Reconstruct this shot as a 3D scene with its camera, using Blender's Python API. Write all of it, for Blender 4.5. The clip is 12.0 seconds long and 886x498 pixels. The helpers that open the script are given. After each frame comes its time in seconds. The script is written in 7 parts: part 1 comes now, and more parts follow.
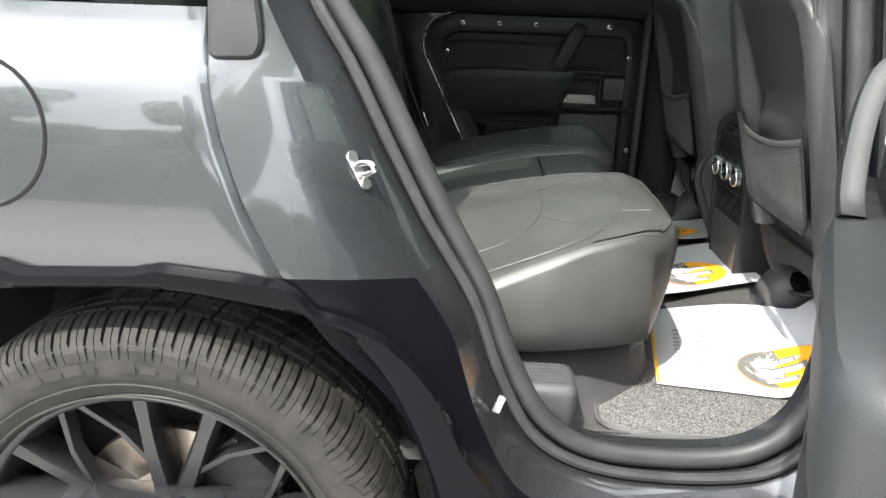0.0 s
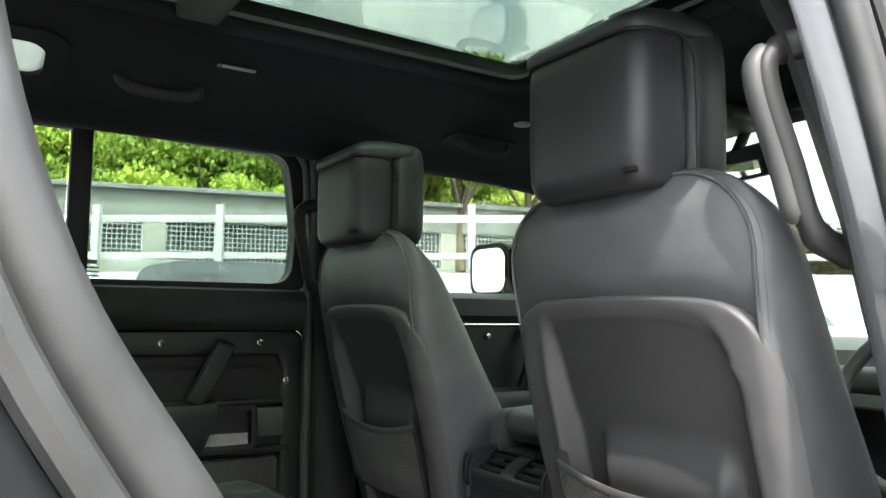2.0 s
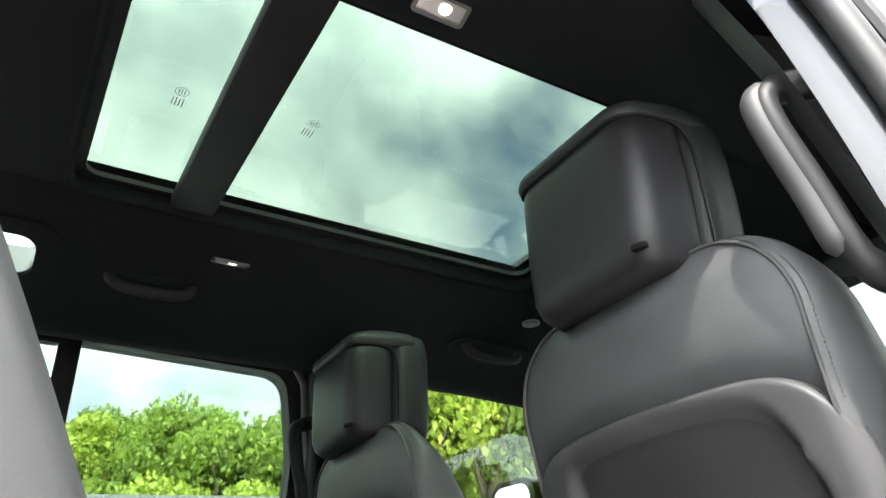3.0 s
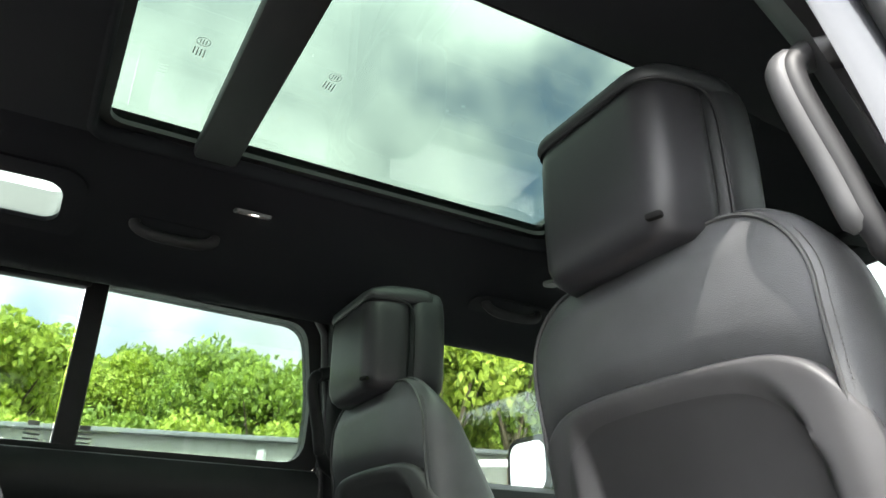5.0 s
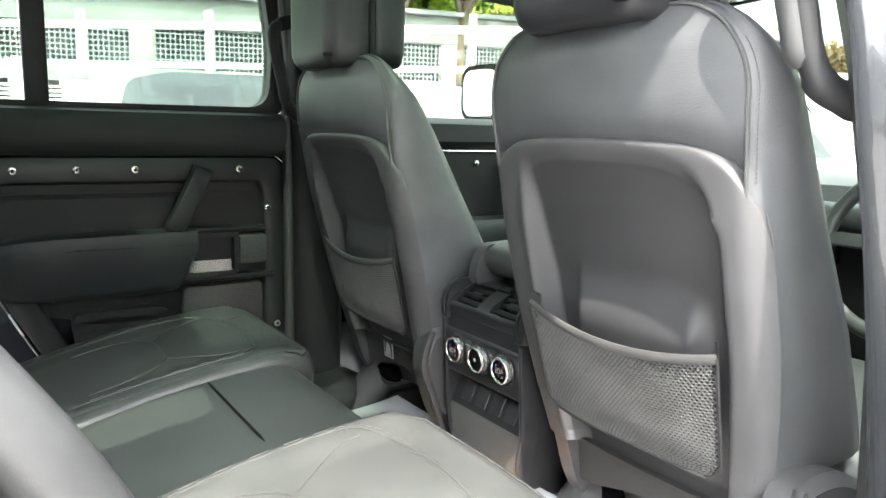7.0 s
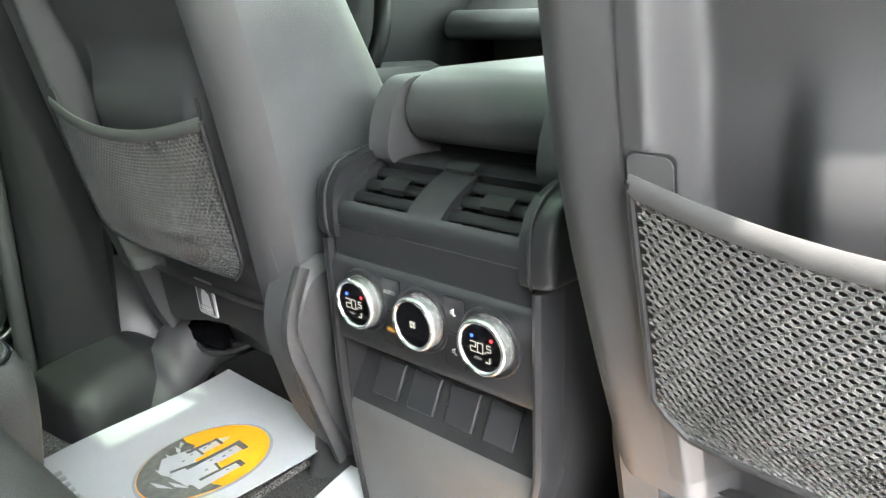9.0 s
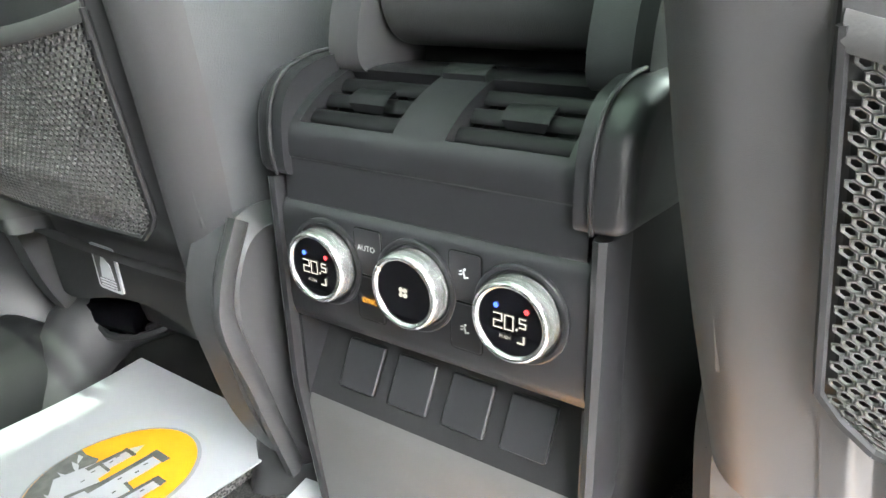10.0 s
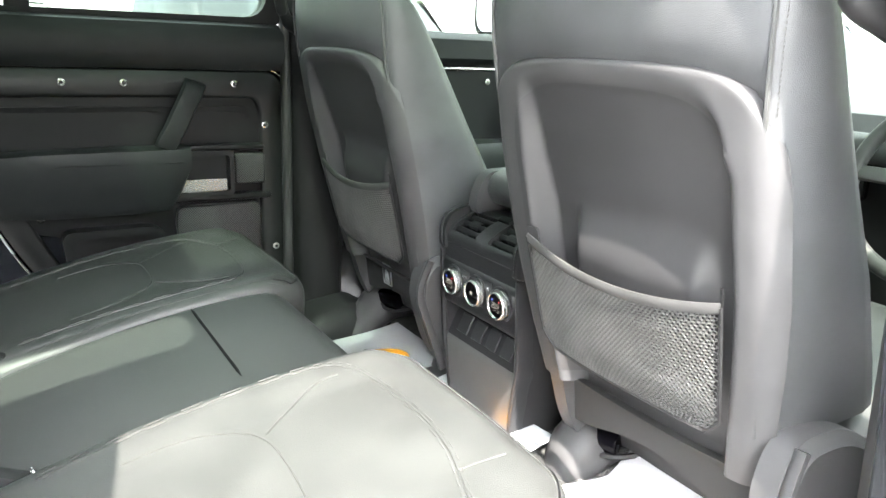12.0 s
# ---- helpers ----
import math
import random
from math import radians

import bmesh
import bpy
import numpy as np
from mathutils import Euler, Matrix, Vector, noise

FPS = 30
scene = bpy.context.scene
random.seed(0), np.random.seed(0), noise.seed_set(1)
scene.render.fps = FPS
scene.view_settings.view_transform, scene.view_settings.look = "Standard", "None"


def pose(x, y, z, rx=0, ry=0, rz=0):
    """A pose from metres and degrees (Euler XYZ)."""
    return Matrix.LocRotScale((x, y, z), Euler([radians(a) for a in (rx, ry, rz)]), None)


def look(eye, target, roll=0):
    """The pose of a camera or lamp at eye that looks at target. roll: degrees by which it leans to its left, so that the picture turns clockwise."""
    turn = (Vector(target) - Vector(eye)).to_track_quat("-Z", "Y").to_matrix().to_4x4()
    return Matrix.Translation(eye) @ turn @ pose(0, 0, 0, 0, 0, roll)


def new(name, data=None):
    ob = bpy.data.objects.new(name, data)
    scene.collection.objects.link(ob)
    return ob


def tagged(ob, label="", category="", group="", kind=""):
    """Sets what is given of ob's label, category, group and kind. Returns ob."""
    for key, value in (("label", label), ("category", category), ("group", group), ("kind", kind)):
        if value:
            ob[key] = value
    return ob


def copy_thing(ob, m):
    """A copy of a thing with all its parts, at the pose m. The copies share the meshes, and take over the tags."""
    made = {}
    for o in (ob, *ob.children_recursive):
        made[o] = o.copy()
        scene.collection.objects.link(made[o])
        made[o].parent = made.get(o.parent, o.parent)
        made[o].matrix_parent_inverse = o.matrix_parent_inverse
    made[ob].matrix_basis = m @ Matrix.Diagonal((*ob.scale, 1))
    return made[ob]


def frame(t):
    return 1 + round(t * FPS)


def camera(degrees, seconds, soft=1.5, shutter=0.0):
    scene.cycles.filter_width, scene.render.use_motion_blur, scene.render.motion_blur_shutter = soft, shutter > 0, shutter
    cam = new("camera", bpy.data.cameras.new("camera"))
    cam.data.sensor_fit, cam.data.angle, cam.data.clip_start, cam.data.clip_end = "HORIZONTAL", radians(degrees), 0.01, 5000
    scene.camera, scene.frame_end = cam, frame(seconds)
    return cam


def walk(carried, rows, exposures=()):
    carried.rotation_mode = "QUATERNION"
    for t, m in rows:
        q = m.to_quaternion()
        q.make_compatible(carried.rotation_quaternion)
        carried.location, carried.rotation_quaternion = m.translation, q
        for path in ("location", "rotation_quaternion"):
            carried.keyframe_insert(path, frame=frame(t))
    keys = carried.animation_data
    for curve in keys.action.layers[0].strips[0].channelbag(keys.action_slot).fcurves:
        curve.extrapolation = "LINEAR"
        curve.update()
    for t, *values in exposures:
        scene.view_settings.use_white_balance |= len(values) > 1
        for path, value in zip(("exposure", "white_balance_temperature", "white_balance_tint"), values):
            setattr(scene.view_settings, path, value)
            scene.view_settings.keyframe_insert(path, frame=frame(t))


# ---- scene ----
cam = camera(61.8, 12.0)
PATH = [
    (0, (0.44, -1.866, 1.34), (0.338, 0.036, 0.728), 2.0),
    (0.5, (0.273, -1.696, 1.359), (0.735, 0.181, 0.848), 1.4),
    (1, (0.225, -1.494, 1.377), (1.018, 0.309, 1.031), 1.5),
    (1.5, (0.225, -1.306, 1.393), (1.192, 0.441, 1.276), 1.1),
    (2, (0.185, -1.121, 1.364), (1.265, 0.552, 1.558), 0.4),
    (2.5, (0.27, -0.998, 1.274), (1.313, 0.605, 1.86), -1.1),
    (3, (0.308, -0.986, 1.169), (1.229, 0.509, 2.126), -2.5),
    (3.2, (0.323, -0.992, 1.157), (1.184, 0.483, 2.199), -2.3),
    (4.8, (0.322, -1.005, 1.167), (1.179, 0.548, 2.091), 0.2),
    (5.2, (0.336, -0.986, 1.21), (1.237, 0.647, 1.934), 1.1),
    (5.5, (0.329, -0.977, 1.262), (1.267, 0.706, 1.797), 1.3),
    (6, (0.306, -0.987, 1.344), (1.286, 0.745, 1.54), 1.5),
    (6.5, (0.273, -1.044, 1.39), (1.301, 0.669, 1.3), 1.7),
    (7, (0.251, -1.092, 1.4), (1.328, 0.566, 1.096), 1.2),
    (7.2, (0.214, -1.09, 1.4), (1.334, 0.527, 1.039), 1.0),
    (8.8, (0.565, -0.503, 1.277), (1.954, 0.82, 0.713), -0.6),
    (9, (0.608, -0.416, 1.231), (2.041, 0.855, 0.656), -0.4),
    (9.5, (0.69, -0.289, 1.169), (2.193, 0.881, 0.557), -0.1),
    (10, (0.706, -0.264, 1.155), (2.252, 0.832, 0.513), 0.4),
    (10.5, (0.68, -0.282, 1.176), (2.17, 0.875, 0.511), 0.3),
    (11, (0.544, -0.447, 1.265), (1.865, 0.916, 0.636), 0.3),
    (11.5, (0.395, -0.773, 1.366), (1.551, 0.753, 0.787), 1.4),
    (12, (0.329, -1.049, 1.403), (1.34, 0.596, 0.884), 2.3),
]
EXPOSURE = [(0, 3.05), (0.5, 3.2), (1, 3.28), (2, 3.42), (3, 3.42), (5, 3.45), (6, 3.95), (6.5, 4.3), (7.2, 4.38), (9, 5.35), (9.5, 5.56), (10, 5.56), (10.5, 5.56), (11, 5.6), (11.5, 5.36), (12, 4.84)]
walk(cam, [(t, look(eye, target, roll)) for t, eye, target, roll in PATH], EXPOSURE)


# ---- world and light ----
SUN_EL, SUN_AZ = radians(55), radians(206)      # the sun stands on the open-door side of the car
world = bpy.data.worlds.new("sky")
scene.world = world
world.use_nodes = True
wn, wl = world.node_tree.nodes, world.node_tree.links
wn.clear()
w_out, w_bg, w_sky = wn.new("ShaderNodeOutputWorld"), wn.new("ShaderNodeBackground"), wn.new("ShaderNodeTexSky")
w_sky.sky_type, w_sky.sun_disc, w_sky.sun_elevation, w_sky.sun_rotation = "NISHITA", False, SUN_EL, SUN_AZ
w_co, w_no, w_rp, w_mix = wn.new("ShaderNodeTexCoord"), wn.new("ShaderNodeTexNoise"), wn.new("ShaderNodeValToRGB"), wn.new("ShaderNodeMix")
w_no.inputs["Scale"].default_value, w_no.inputs["Detail"].default_value, w_no.inputs["Roughness"].default_value = 2.6, 7, 0.55
w_rp.color_ramp.elements[0].position, w_rp.color_ramp.elements[1].position = 0.26, 0.44
w_mix.data_type = "RGBA"
w_n2, w_r2 = wn.new("ShaderNodeTexNoise"), wn.new("ShaderNodeValToRGB")
w_n2.inputs["Scale"].default_value, w_n2.inputs["Detail"].default_value = 5.0, 8
w_r2.color_ramp.elements[0].color, w_r2.color_ramp.elements[1].color = (6.6, 6.9, 7.3, 1), (13.0, 13.0, 13.0, 1)
w_r2.color_ramp.elements[0].position, w_r2.color_ramp.elements[1].position = 0.35, 0.68
wl.new(w_co.outputs["Generated"], w_no.inputs["Vector"])
wl.new(w_co.outputs["Generated"], w_n2.inputs["Vector"])
wl.new(w_no.outputs["Fac"], w_rp.inputs["Fac"])
wl.new(w_n2.outputs["Fac"], w_r2.inputs["Fac"])
wl.new(w_rp.outputs["Color"], w_mix.inputs["Factor"])
wl.new(w_sky.outputs["Color"], w_mix.inputs["A"])
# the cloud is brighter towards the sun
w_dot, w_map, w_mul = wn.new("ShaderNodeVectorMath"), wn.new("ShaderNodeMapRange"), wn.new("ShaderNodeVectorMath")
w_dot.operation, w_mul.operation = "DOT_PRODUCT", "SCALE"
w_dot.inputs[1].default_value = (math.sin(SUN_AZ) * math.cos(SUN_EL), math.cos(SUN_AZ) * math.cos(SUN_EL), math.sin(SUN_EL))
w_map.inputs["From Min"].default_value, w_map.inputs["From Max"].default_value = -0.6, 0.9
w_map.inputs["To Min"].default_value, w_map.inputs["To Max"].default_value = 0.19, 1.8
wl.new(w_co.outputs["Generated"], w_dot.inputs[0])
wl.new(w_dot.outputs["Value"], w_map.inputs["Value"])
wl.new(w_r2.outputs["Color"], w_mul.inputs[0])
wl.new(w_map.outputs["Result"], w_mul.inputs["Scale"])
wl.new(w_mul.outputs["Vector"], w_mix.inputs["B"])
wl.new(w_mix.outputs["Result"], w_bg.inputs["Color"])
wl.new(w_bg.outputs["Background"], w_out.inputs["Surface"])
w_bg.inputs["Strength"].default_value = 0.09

sun = new("sun", bpy.data.lights.new("sun", "SUN"))
sun.data.energy, sun.data.angle, sun.data.color = 1.6, radians(0.6), (1.0, 0.95, 0.87)
sun.matrix_world = look((0, 0, 30), (-30 * math.sin(SUN_AZ) / math.tan(SUN_EL), -30 * math.cos(SUN_AZ) / math.tan(SUN_EL), 0))


# ---- materials ----
def mat(name, base, rough=0.5, metal=0.0, coat=0.0, var=0.15, scale=8.0, bump=0.0, bscale=400.0, kind="noise", spec=0.5, base2=None, sheen=0.0, rvar=0.1):
    """A surface with colour varied at a large scale and relief at a small one."""
    m = bpy.data.materials.new(name)
    m.use_nodes = True
    n, l = m.node_tree.nodes, m.node_tree.links
    p = n["Principled BSDF"]
    p.inputs["Roughness"].default_value, p.inputs["Metallic"].default_value = rough, metal
    p.inputs["Coat Weight"].default_value, p.inputs["Coat Roughness"].default_value = coat, 0.03
    p.inputs["Specular IOR Level"].default_value = spec
    p.inputs["Sheen Weight"].default_value = sheen
    co = n.new("ShaderNodeTexCoord")
    a = n.new("ShaderNodeTexNoise")
    a.inputs["Scale"].default_value, a.inputs["Detail"].default_value = scale, 6
    l.new(co.outputs["Object"], a.inputs["Vector"])
    r = n.new("ShaderNodeValToRGB")
    b2 = base2 or [min(1, c * (1 + var)) for c in base]
    r.color_ramp.elements[0].color = (*[c * (1 - var) for c in base], 1)
    r.color_ramp.elements[1].color = (*b2, 1)
    r.color_ramp.elements[0].position, r.color_ramp.elements[1].position = 0.35, 0.65
    l.new(a.outputs["Fac"], r.inputs["Fac"])
    l.new(r.outputs["Color"], p.inputs["Base Color"])
    mr = n.new("ShaderNodeMapRange")
    mr.inputs["To Min"].default_value, mr.inputs["To Max"].default_value = max(0.02, rough - rvar), min(1, rough + rvar)
    l.new(a.outputs["Fac"], mr.inputs["Value"])
    l.new(mr.outputs["Result"], p.inputs["Roughness"])
    if bump:
        if kind == "voronoi":
            t = n.new("ShaderNodeTexVoronoi")
            out = t.outputs["Distance"]
        else:
            t = n.new("ShaderNodeTexNoise")
            t.inputs["Detail"].default_value = 3
            out = t.outputs["Fac"]
        t.inputs["Scale"].default_value = bscale
        l.new(co.outputs["Object"], t.inputs["Vector"])
        b = n.new("ShaderNodeBump")
        b.inputs["Strength"].default_value, b.inputs["Distance"].default_value = bump, 0.001
        l.new(out, b.inputs["Height"])
        l.new(b.outputs["Normal"], p.inputs["Normal"])
    return m


def speckle(name, dark, light, scale, rough=0.9, bump=0.6):
    """A fine two-tone pile or gravel."""
    m = mat(name, dark, rough, bump=bump, bscale=scale)
    n, l = m.node_tree.nodes, m.node_tree.links
    co = n.new("ShaderNodeTexCoord")
    t = n.new("ShaderNodeTexNoise")
    t.inputs["Scale"].default_value, t.inputs["Detail"].default_value = scale, 4
    r = n.new("ShaderNodeValToRGB")
    r.color_ramp.elements[0].color, r.color_ramp.elements[1].color = (*dark, 1), (*light, 1)
    r.color_ramp.elements[0].position, r.color_ramp.elements[1].position = 0.42, 0.62
    l.new(co.outputs["Object"], t.inputs["Vector"])
    l.new(t.outputs["Fac"], r.inputs["Fac"])
    l.new(r.outputs["Color"], n["Principled BSDF"].inputs["Base Color"])
    return m


def perforated(name, base, hole, pitch):
    """Metal grille with a fine weave of small holes."""
    m = mat(name, base, 0.4, metal=0.6)
    n, l = m.node_tree.nodes, m.node_tree.links
    co, vo, rp = n.new("ShaderNodeTexCoord"), n.new("ShaderNodeTexVoronoi"), n.new("ShaderNodeValToRGB")
    vo.inputs["Scale"].default_value, vo.inputs["Randomness"].default_value = 1 / pitch, 0.0
    rp.color_ramp.elements[0].color, rp.color_ramp.elements[1].color = (*hole, 1), (*base, 1)
    rp.color_ramp.elements[0].position, rp.color_ramp.elements[1].position = 0.38, 0.46
    mp = n.new("ShaderNodeMapping")
    mp.inputs["Rotation"].default_value = (0.0, 0.785, 0.0)
    l.new(co.outputs["Object"], mp.inputs["Vector"])
    l.new(mp.outputs["Vector"], vo.inputs["Vector"])
    l.new(vo.outputs["Distance"], rp.inputs["Fac"])
    l.new(rp.outputs["Color"], n["Principled BSDF"].inputs["Base Color"])
    return m


def glass(name, tint, gloss=0.06):
    """A thin pane: light goes straight through it, tinted, and a little is mirrored."""
    m = bpy.data.materials.new(name)
    m.use_nodes = True
    n, l = m.node_tree.nodes, m.node_tree.links
    n.remove(n["Principled BSDF"])
    tr, gl, mx, fr = n.new("ShaderNodeBsdfTransparent"), n.new("ShaderNodeBsdfGlossy"), n.new("ShaderNodeMixShader"), n.new("ShaderNodeLayerWeight")
    pw, ad = n.new("ShaderNodeMath"), n.new("ShaderNodeMath")
    pw.operation, ad.operation = "POWER", "MULTIPLY_ADD"
    pw.inputs[1].default_value, ad.inputs[1].default_value, ad.inputs[2].default_value = 5.0, 0.8, gloss
    fr.inputs["Blend"].default_value = 0.5
    tr.inputs["Color"].default_value = (*tint, 1)
    gl.inputs["Roughness"].default_value = 0.01
    l.new(fr.outputs["Facing"], pw.inputs[0])
    l.new(pw.outputs["Value"], ad.inputs[0])
    l.new(ad.outputs["Value"], mx.inputs["Fac"])
    l.new(tr.outputs["BSDF"], mx.inputs[1])
    l.new(gl.outputs["BSDF"], mx.inputs[2])
    l.new(mx.outputs["Shader"], n["Material Output"].inputs["Surface"])
    return m


def glow(name, colour, power):
    m = bpy.data.materials.new(name)
    m.use_nodes = True
    p = m.node_tree.nodes["Principled BSDF"]
    p.inputs["Base Color"].default_value = (0.02, 0.02, 0.02, 1)
    p.inputs["Emission Color"].default_value, p.inputs["Emission Strength"].default_value = (*colour, 1), power
    return m


LEATHER = mat("black_leather", (0.037, 0.0378, 0.0365), 0.38, var=0.12, scale=14, bump=0.25, bscale=900, kind="voronoi", rvar=0.06, spec=0.44)
SEAT_LEATHER = mat("black_seat_leather", (0.052, 0.0535, 0.056), 0.40, var=0.12, scale=14, bump=0.25, bscale=900, kind="voronoi", rvar=0.06, spec=0.32)
LEATHER_SIDE = mat("black_vinyl", (0.050, 0.051, 0.051), 0.46, var=0.12, scale=10, bump=0.2, bscale=1100, kind="voronoi", rvar=0.05, spec=0.3)
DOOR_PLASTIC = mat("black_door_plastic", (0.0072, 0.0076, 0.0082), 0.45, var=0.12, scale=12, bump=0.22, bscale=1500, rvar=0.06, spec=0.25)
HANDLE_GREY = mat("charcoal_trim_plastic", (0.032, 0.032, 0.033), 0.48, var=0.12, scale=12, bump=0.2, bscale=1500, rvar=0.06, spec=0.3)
# far pillar trim and handle: the shade there is put into a darker colour
PILLAR_SHADED = mat("shaded_pillar_trim", (0.009, 0.009, 0.0095), 0.5, var=0.12, scale=12, bump=0.2, bscale=1500, rvar=0.05, spec=0.15)
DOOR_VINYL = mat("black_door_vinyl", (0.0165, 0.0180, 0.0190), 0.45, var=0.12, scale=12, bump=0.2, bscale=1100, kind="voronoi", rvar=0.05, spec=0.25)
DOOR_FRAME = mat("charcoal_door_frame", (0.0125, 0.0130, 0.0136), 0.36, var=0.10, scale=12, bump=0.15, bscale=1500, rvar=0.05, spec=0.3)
DOOR_GLOSS = mat("gloss_black_trim", (0.020, 0.020, 0.021), 0.12, coat=0.6, var=0.1, rvar=0.03)
PLASTIC = mat("dark_grey_plastic", (0.045, 0.0445, 0.046), 0.50, var=0.12, scale=12, bump=0.22, bscale=1500, rvar=0.06, spec=0.32)
PLASTIC_SATIN = mat("satin_grey_plastic", (0.088, 0.086, 0.084), 0.38, metal=0.25, var=0.1, scale=9, bump=0.08, bscale=2000, rvar=0.05)
CONSOLE = mat("charcoal_console_plastic", (0.0155, 0.0155, 0.0168), 0.36, var=0.10, scale=12, bump=0.18, bscale=1800, rvar=0.05, spec=0.3)
SEAT_FIELD_SHADED = mat("shaded_seat_field", (0.029, 0.0287, 0.030), 0.48, var=0.10, scale=9, bump=0.12, bscale=1800, rvar=0.04, spec=0.34)
HEAD_COVER = mat("black_headrest_cover", (0.016, 0.016, 0.0178), 0.42, var=0.10, scale=10, bump=0.15, bscale=1400, rvar=0.04, spec=0.25)
VENT_SLAT = mat("black_vent_plastic", (0.006, 0.006, 0.0065), 0.45, var=0.1, spec=0.16)
HEM = mat("dark_woven_hem", (0.030, 0.0295, 0.0295), 0.8, var=0.15, scale=30, bump=0.12, bscale=700)
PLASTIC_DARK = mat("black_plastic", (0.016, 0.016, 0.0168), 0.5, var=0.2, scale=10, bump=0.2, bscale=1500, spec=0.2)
RUBBER = mat("black_rubber", (0.023, 0.023, 0.0238), 0.5, var=0.2, scale=20, bump=0.12, bscale=600, spec=0.3)
# black for dark parts, and painted in where gaps and creases are only shaded
BLACK_AND_SHADE = mat("matte_black_and_gap_shade", (0.006, 0.006, 0.006), 0.8, var=0.2, spec=0.1)
TYRE = mat("tyre_rubber", (0.0155, 0.0145, 0.0130), 0.62, var=0.3, scale=30, bump=0.25, bscale=500, spec=0.2)
HEADLINER = mat("black_headlining_cloth", (0.006, 0.006, 0.0078), 0.95, var=0.12, scale=6, bump=0.3, bscale=1400, spec=0.2)
CLOTH = mat("black_backing_cloth", (0.018, 0.018, 0.0185), 0.9, var=0.15, scale=12, bump=0.5, bscale=900)
GLOSS = mat("gloss_black_paint", (0.003, 0.0028, 0.0038), 0.10, coat=0.0, var=0.1, rvar=0.02, spec=0.05)
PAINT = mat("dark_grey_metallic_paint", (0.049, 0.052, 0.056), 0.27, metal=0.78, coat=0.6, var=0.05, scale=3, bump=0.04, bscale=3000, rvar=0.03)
PAINT_SHADED = mat("shaded_body_paint", (0.020, 0.0215, 0.024), 0.26, metal=0.5, coat=0.5, var=0.06, scale=4, rvar=0.03)
PAINT_BLACK = mat("black_door_paint", (0.010, 0.011, 0.014), 0.25, coat=0.8, var=0.05, rvar=0.03)
CHROME = mat("chrome", (0.75, 0.75, 0.76), 0.12, metal=1.0, var=0.04, rvar=0.05)
STEEL = mat("worn_steel", (0.55, 0.54, 0.52), 0.32, metal=1.0, var=0.2, scale=40, rvar=0.12)
DISC = mat("brake_disc_steel", (0.42, 0.34, 0.27), 0.38, metal=1.0, var=0.35, scale=12, base2=(0.5, 0.45, 0.4))
ALLOY = mat("dark_satin_alloy", (0.0075, 0.0075, 0.008), 0.38, metal=0.2, var=0.1, scale=8)
SILVER = mat("silver_satin", (0.42, 0.42, 0.415), 0.27, metal=0.85, var=0.04, rvar=0.03)
STITCH = mat("grey_thread", (0.060, 0.060, 0.058), 0.8, var=0.2, scale=60)
NET = mat("grey_net", (0.052, 0.0515, 0.050), 0.75, var=0.2, scale=20)
CARPET = speckle("tweed_carpet", (0.020, 0.0195, 0.019), (0.165, 0.158, 0.15), 400)
CARPET_DARK = speckle("dark_carpet", (0.012, 0.012, 0.012), (0.06, 0.058, 0.055), 500)
PAPER = mat("white_paper", (0.39, 0.39, 0.41), 0.6, var=0.02, scale=5, bump=0.1, bscale=60, rvar=0.05)
ORANGE = mat("orange_print", (0.85, 0.36, 0.01), 0.6, var=0.03)
GREY_INK = mat("grey_ink", (0.25, 0.25, 0.25), 0.6, var=0.1)
STONE_INK = mat("stone_grey_ink", (0.11, 0.108, 0.10), 0.6, var=0.25, scale=90)
DARK_INK = mat("dark_ink", (0.05, 0.05, 0.05), 0.6, var=0.1)
MESH_GRILLE = perforated("perforated_grille", (0.085, 0.086, 0.088), (0.008, 0.008, 0.008), 0.0042)
SCREEN = mat("black_display_glass", (0.004, 0.004, 0.005), 0.08, coat=1.0, var=0.1, rvar=0.02)
WINDOW = glass("window_glass", (0.58, 0.63, 0.60))
SUNROOF = glass("tinted_roof_glass", (0.302, 0.358, 0.316))
REAR_GLASS = glass("dark_privacy_glass", (0.46, 0.51, 0.48))
PRIVACY = glass("privacy_glass", (0.46, 0.525, 0.49))
ALPINE = glass("roof_side_glass", (0.58, 0.64, 0.60))
MIRROR = mat("mirror_glass", (0.85, 0.86, 0.87), 0.02, metal=1.0, var=0.01, rvar=0.0)
LAMP = glow("white_led", (1.0, 0.93, 0.82), 2.5)
DIGIT = glow("lit_digits", (0.95, 0.90, 0.76), 0.020)
LEGEND = mat("white_legend_print", (0.42, 0.42, 0.41), 0.6, var=0.05)
AMBER = glow("amber_legend", (1.0, 0.45, 0.03), 0.060)
RED = glow("red_legend", (1.0, 0.03, 0.04), 0.060)
BLUE = glow("blue_legend", (0.05, 0.15, 1.0), 0.072)
ASPHALT = speckle("pale_concrete", (0.30, 0.295, 0.285), (0.41, 0.405, 0.39), 60)
CONCRETE = mat("pale_render", (0.205, 0.21, 0.185), 0.85, var=0.12, scale=0.8, bump=0.3, bscale=25)
COLUMN = mat("grey_column", (0.26, 0.26, 0.22), 0.85, var=0.12, scale=1.2)
WHITE = mat("white_painted_timber", (0.37, 0.37, 0.358), 0.6, var=0.05, scale=3, bump=0.2, bscale=30)
DARK_VOID = mat("dim_opening", (0.11, 0.118, 0.112), 0.8, var=0.2, scale=1)
ROOF_EDGE = mat("grey_roof_edge", (0.16, 0.17, 0.17), 0.7, var=0.15)
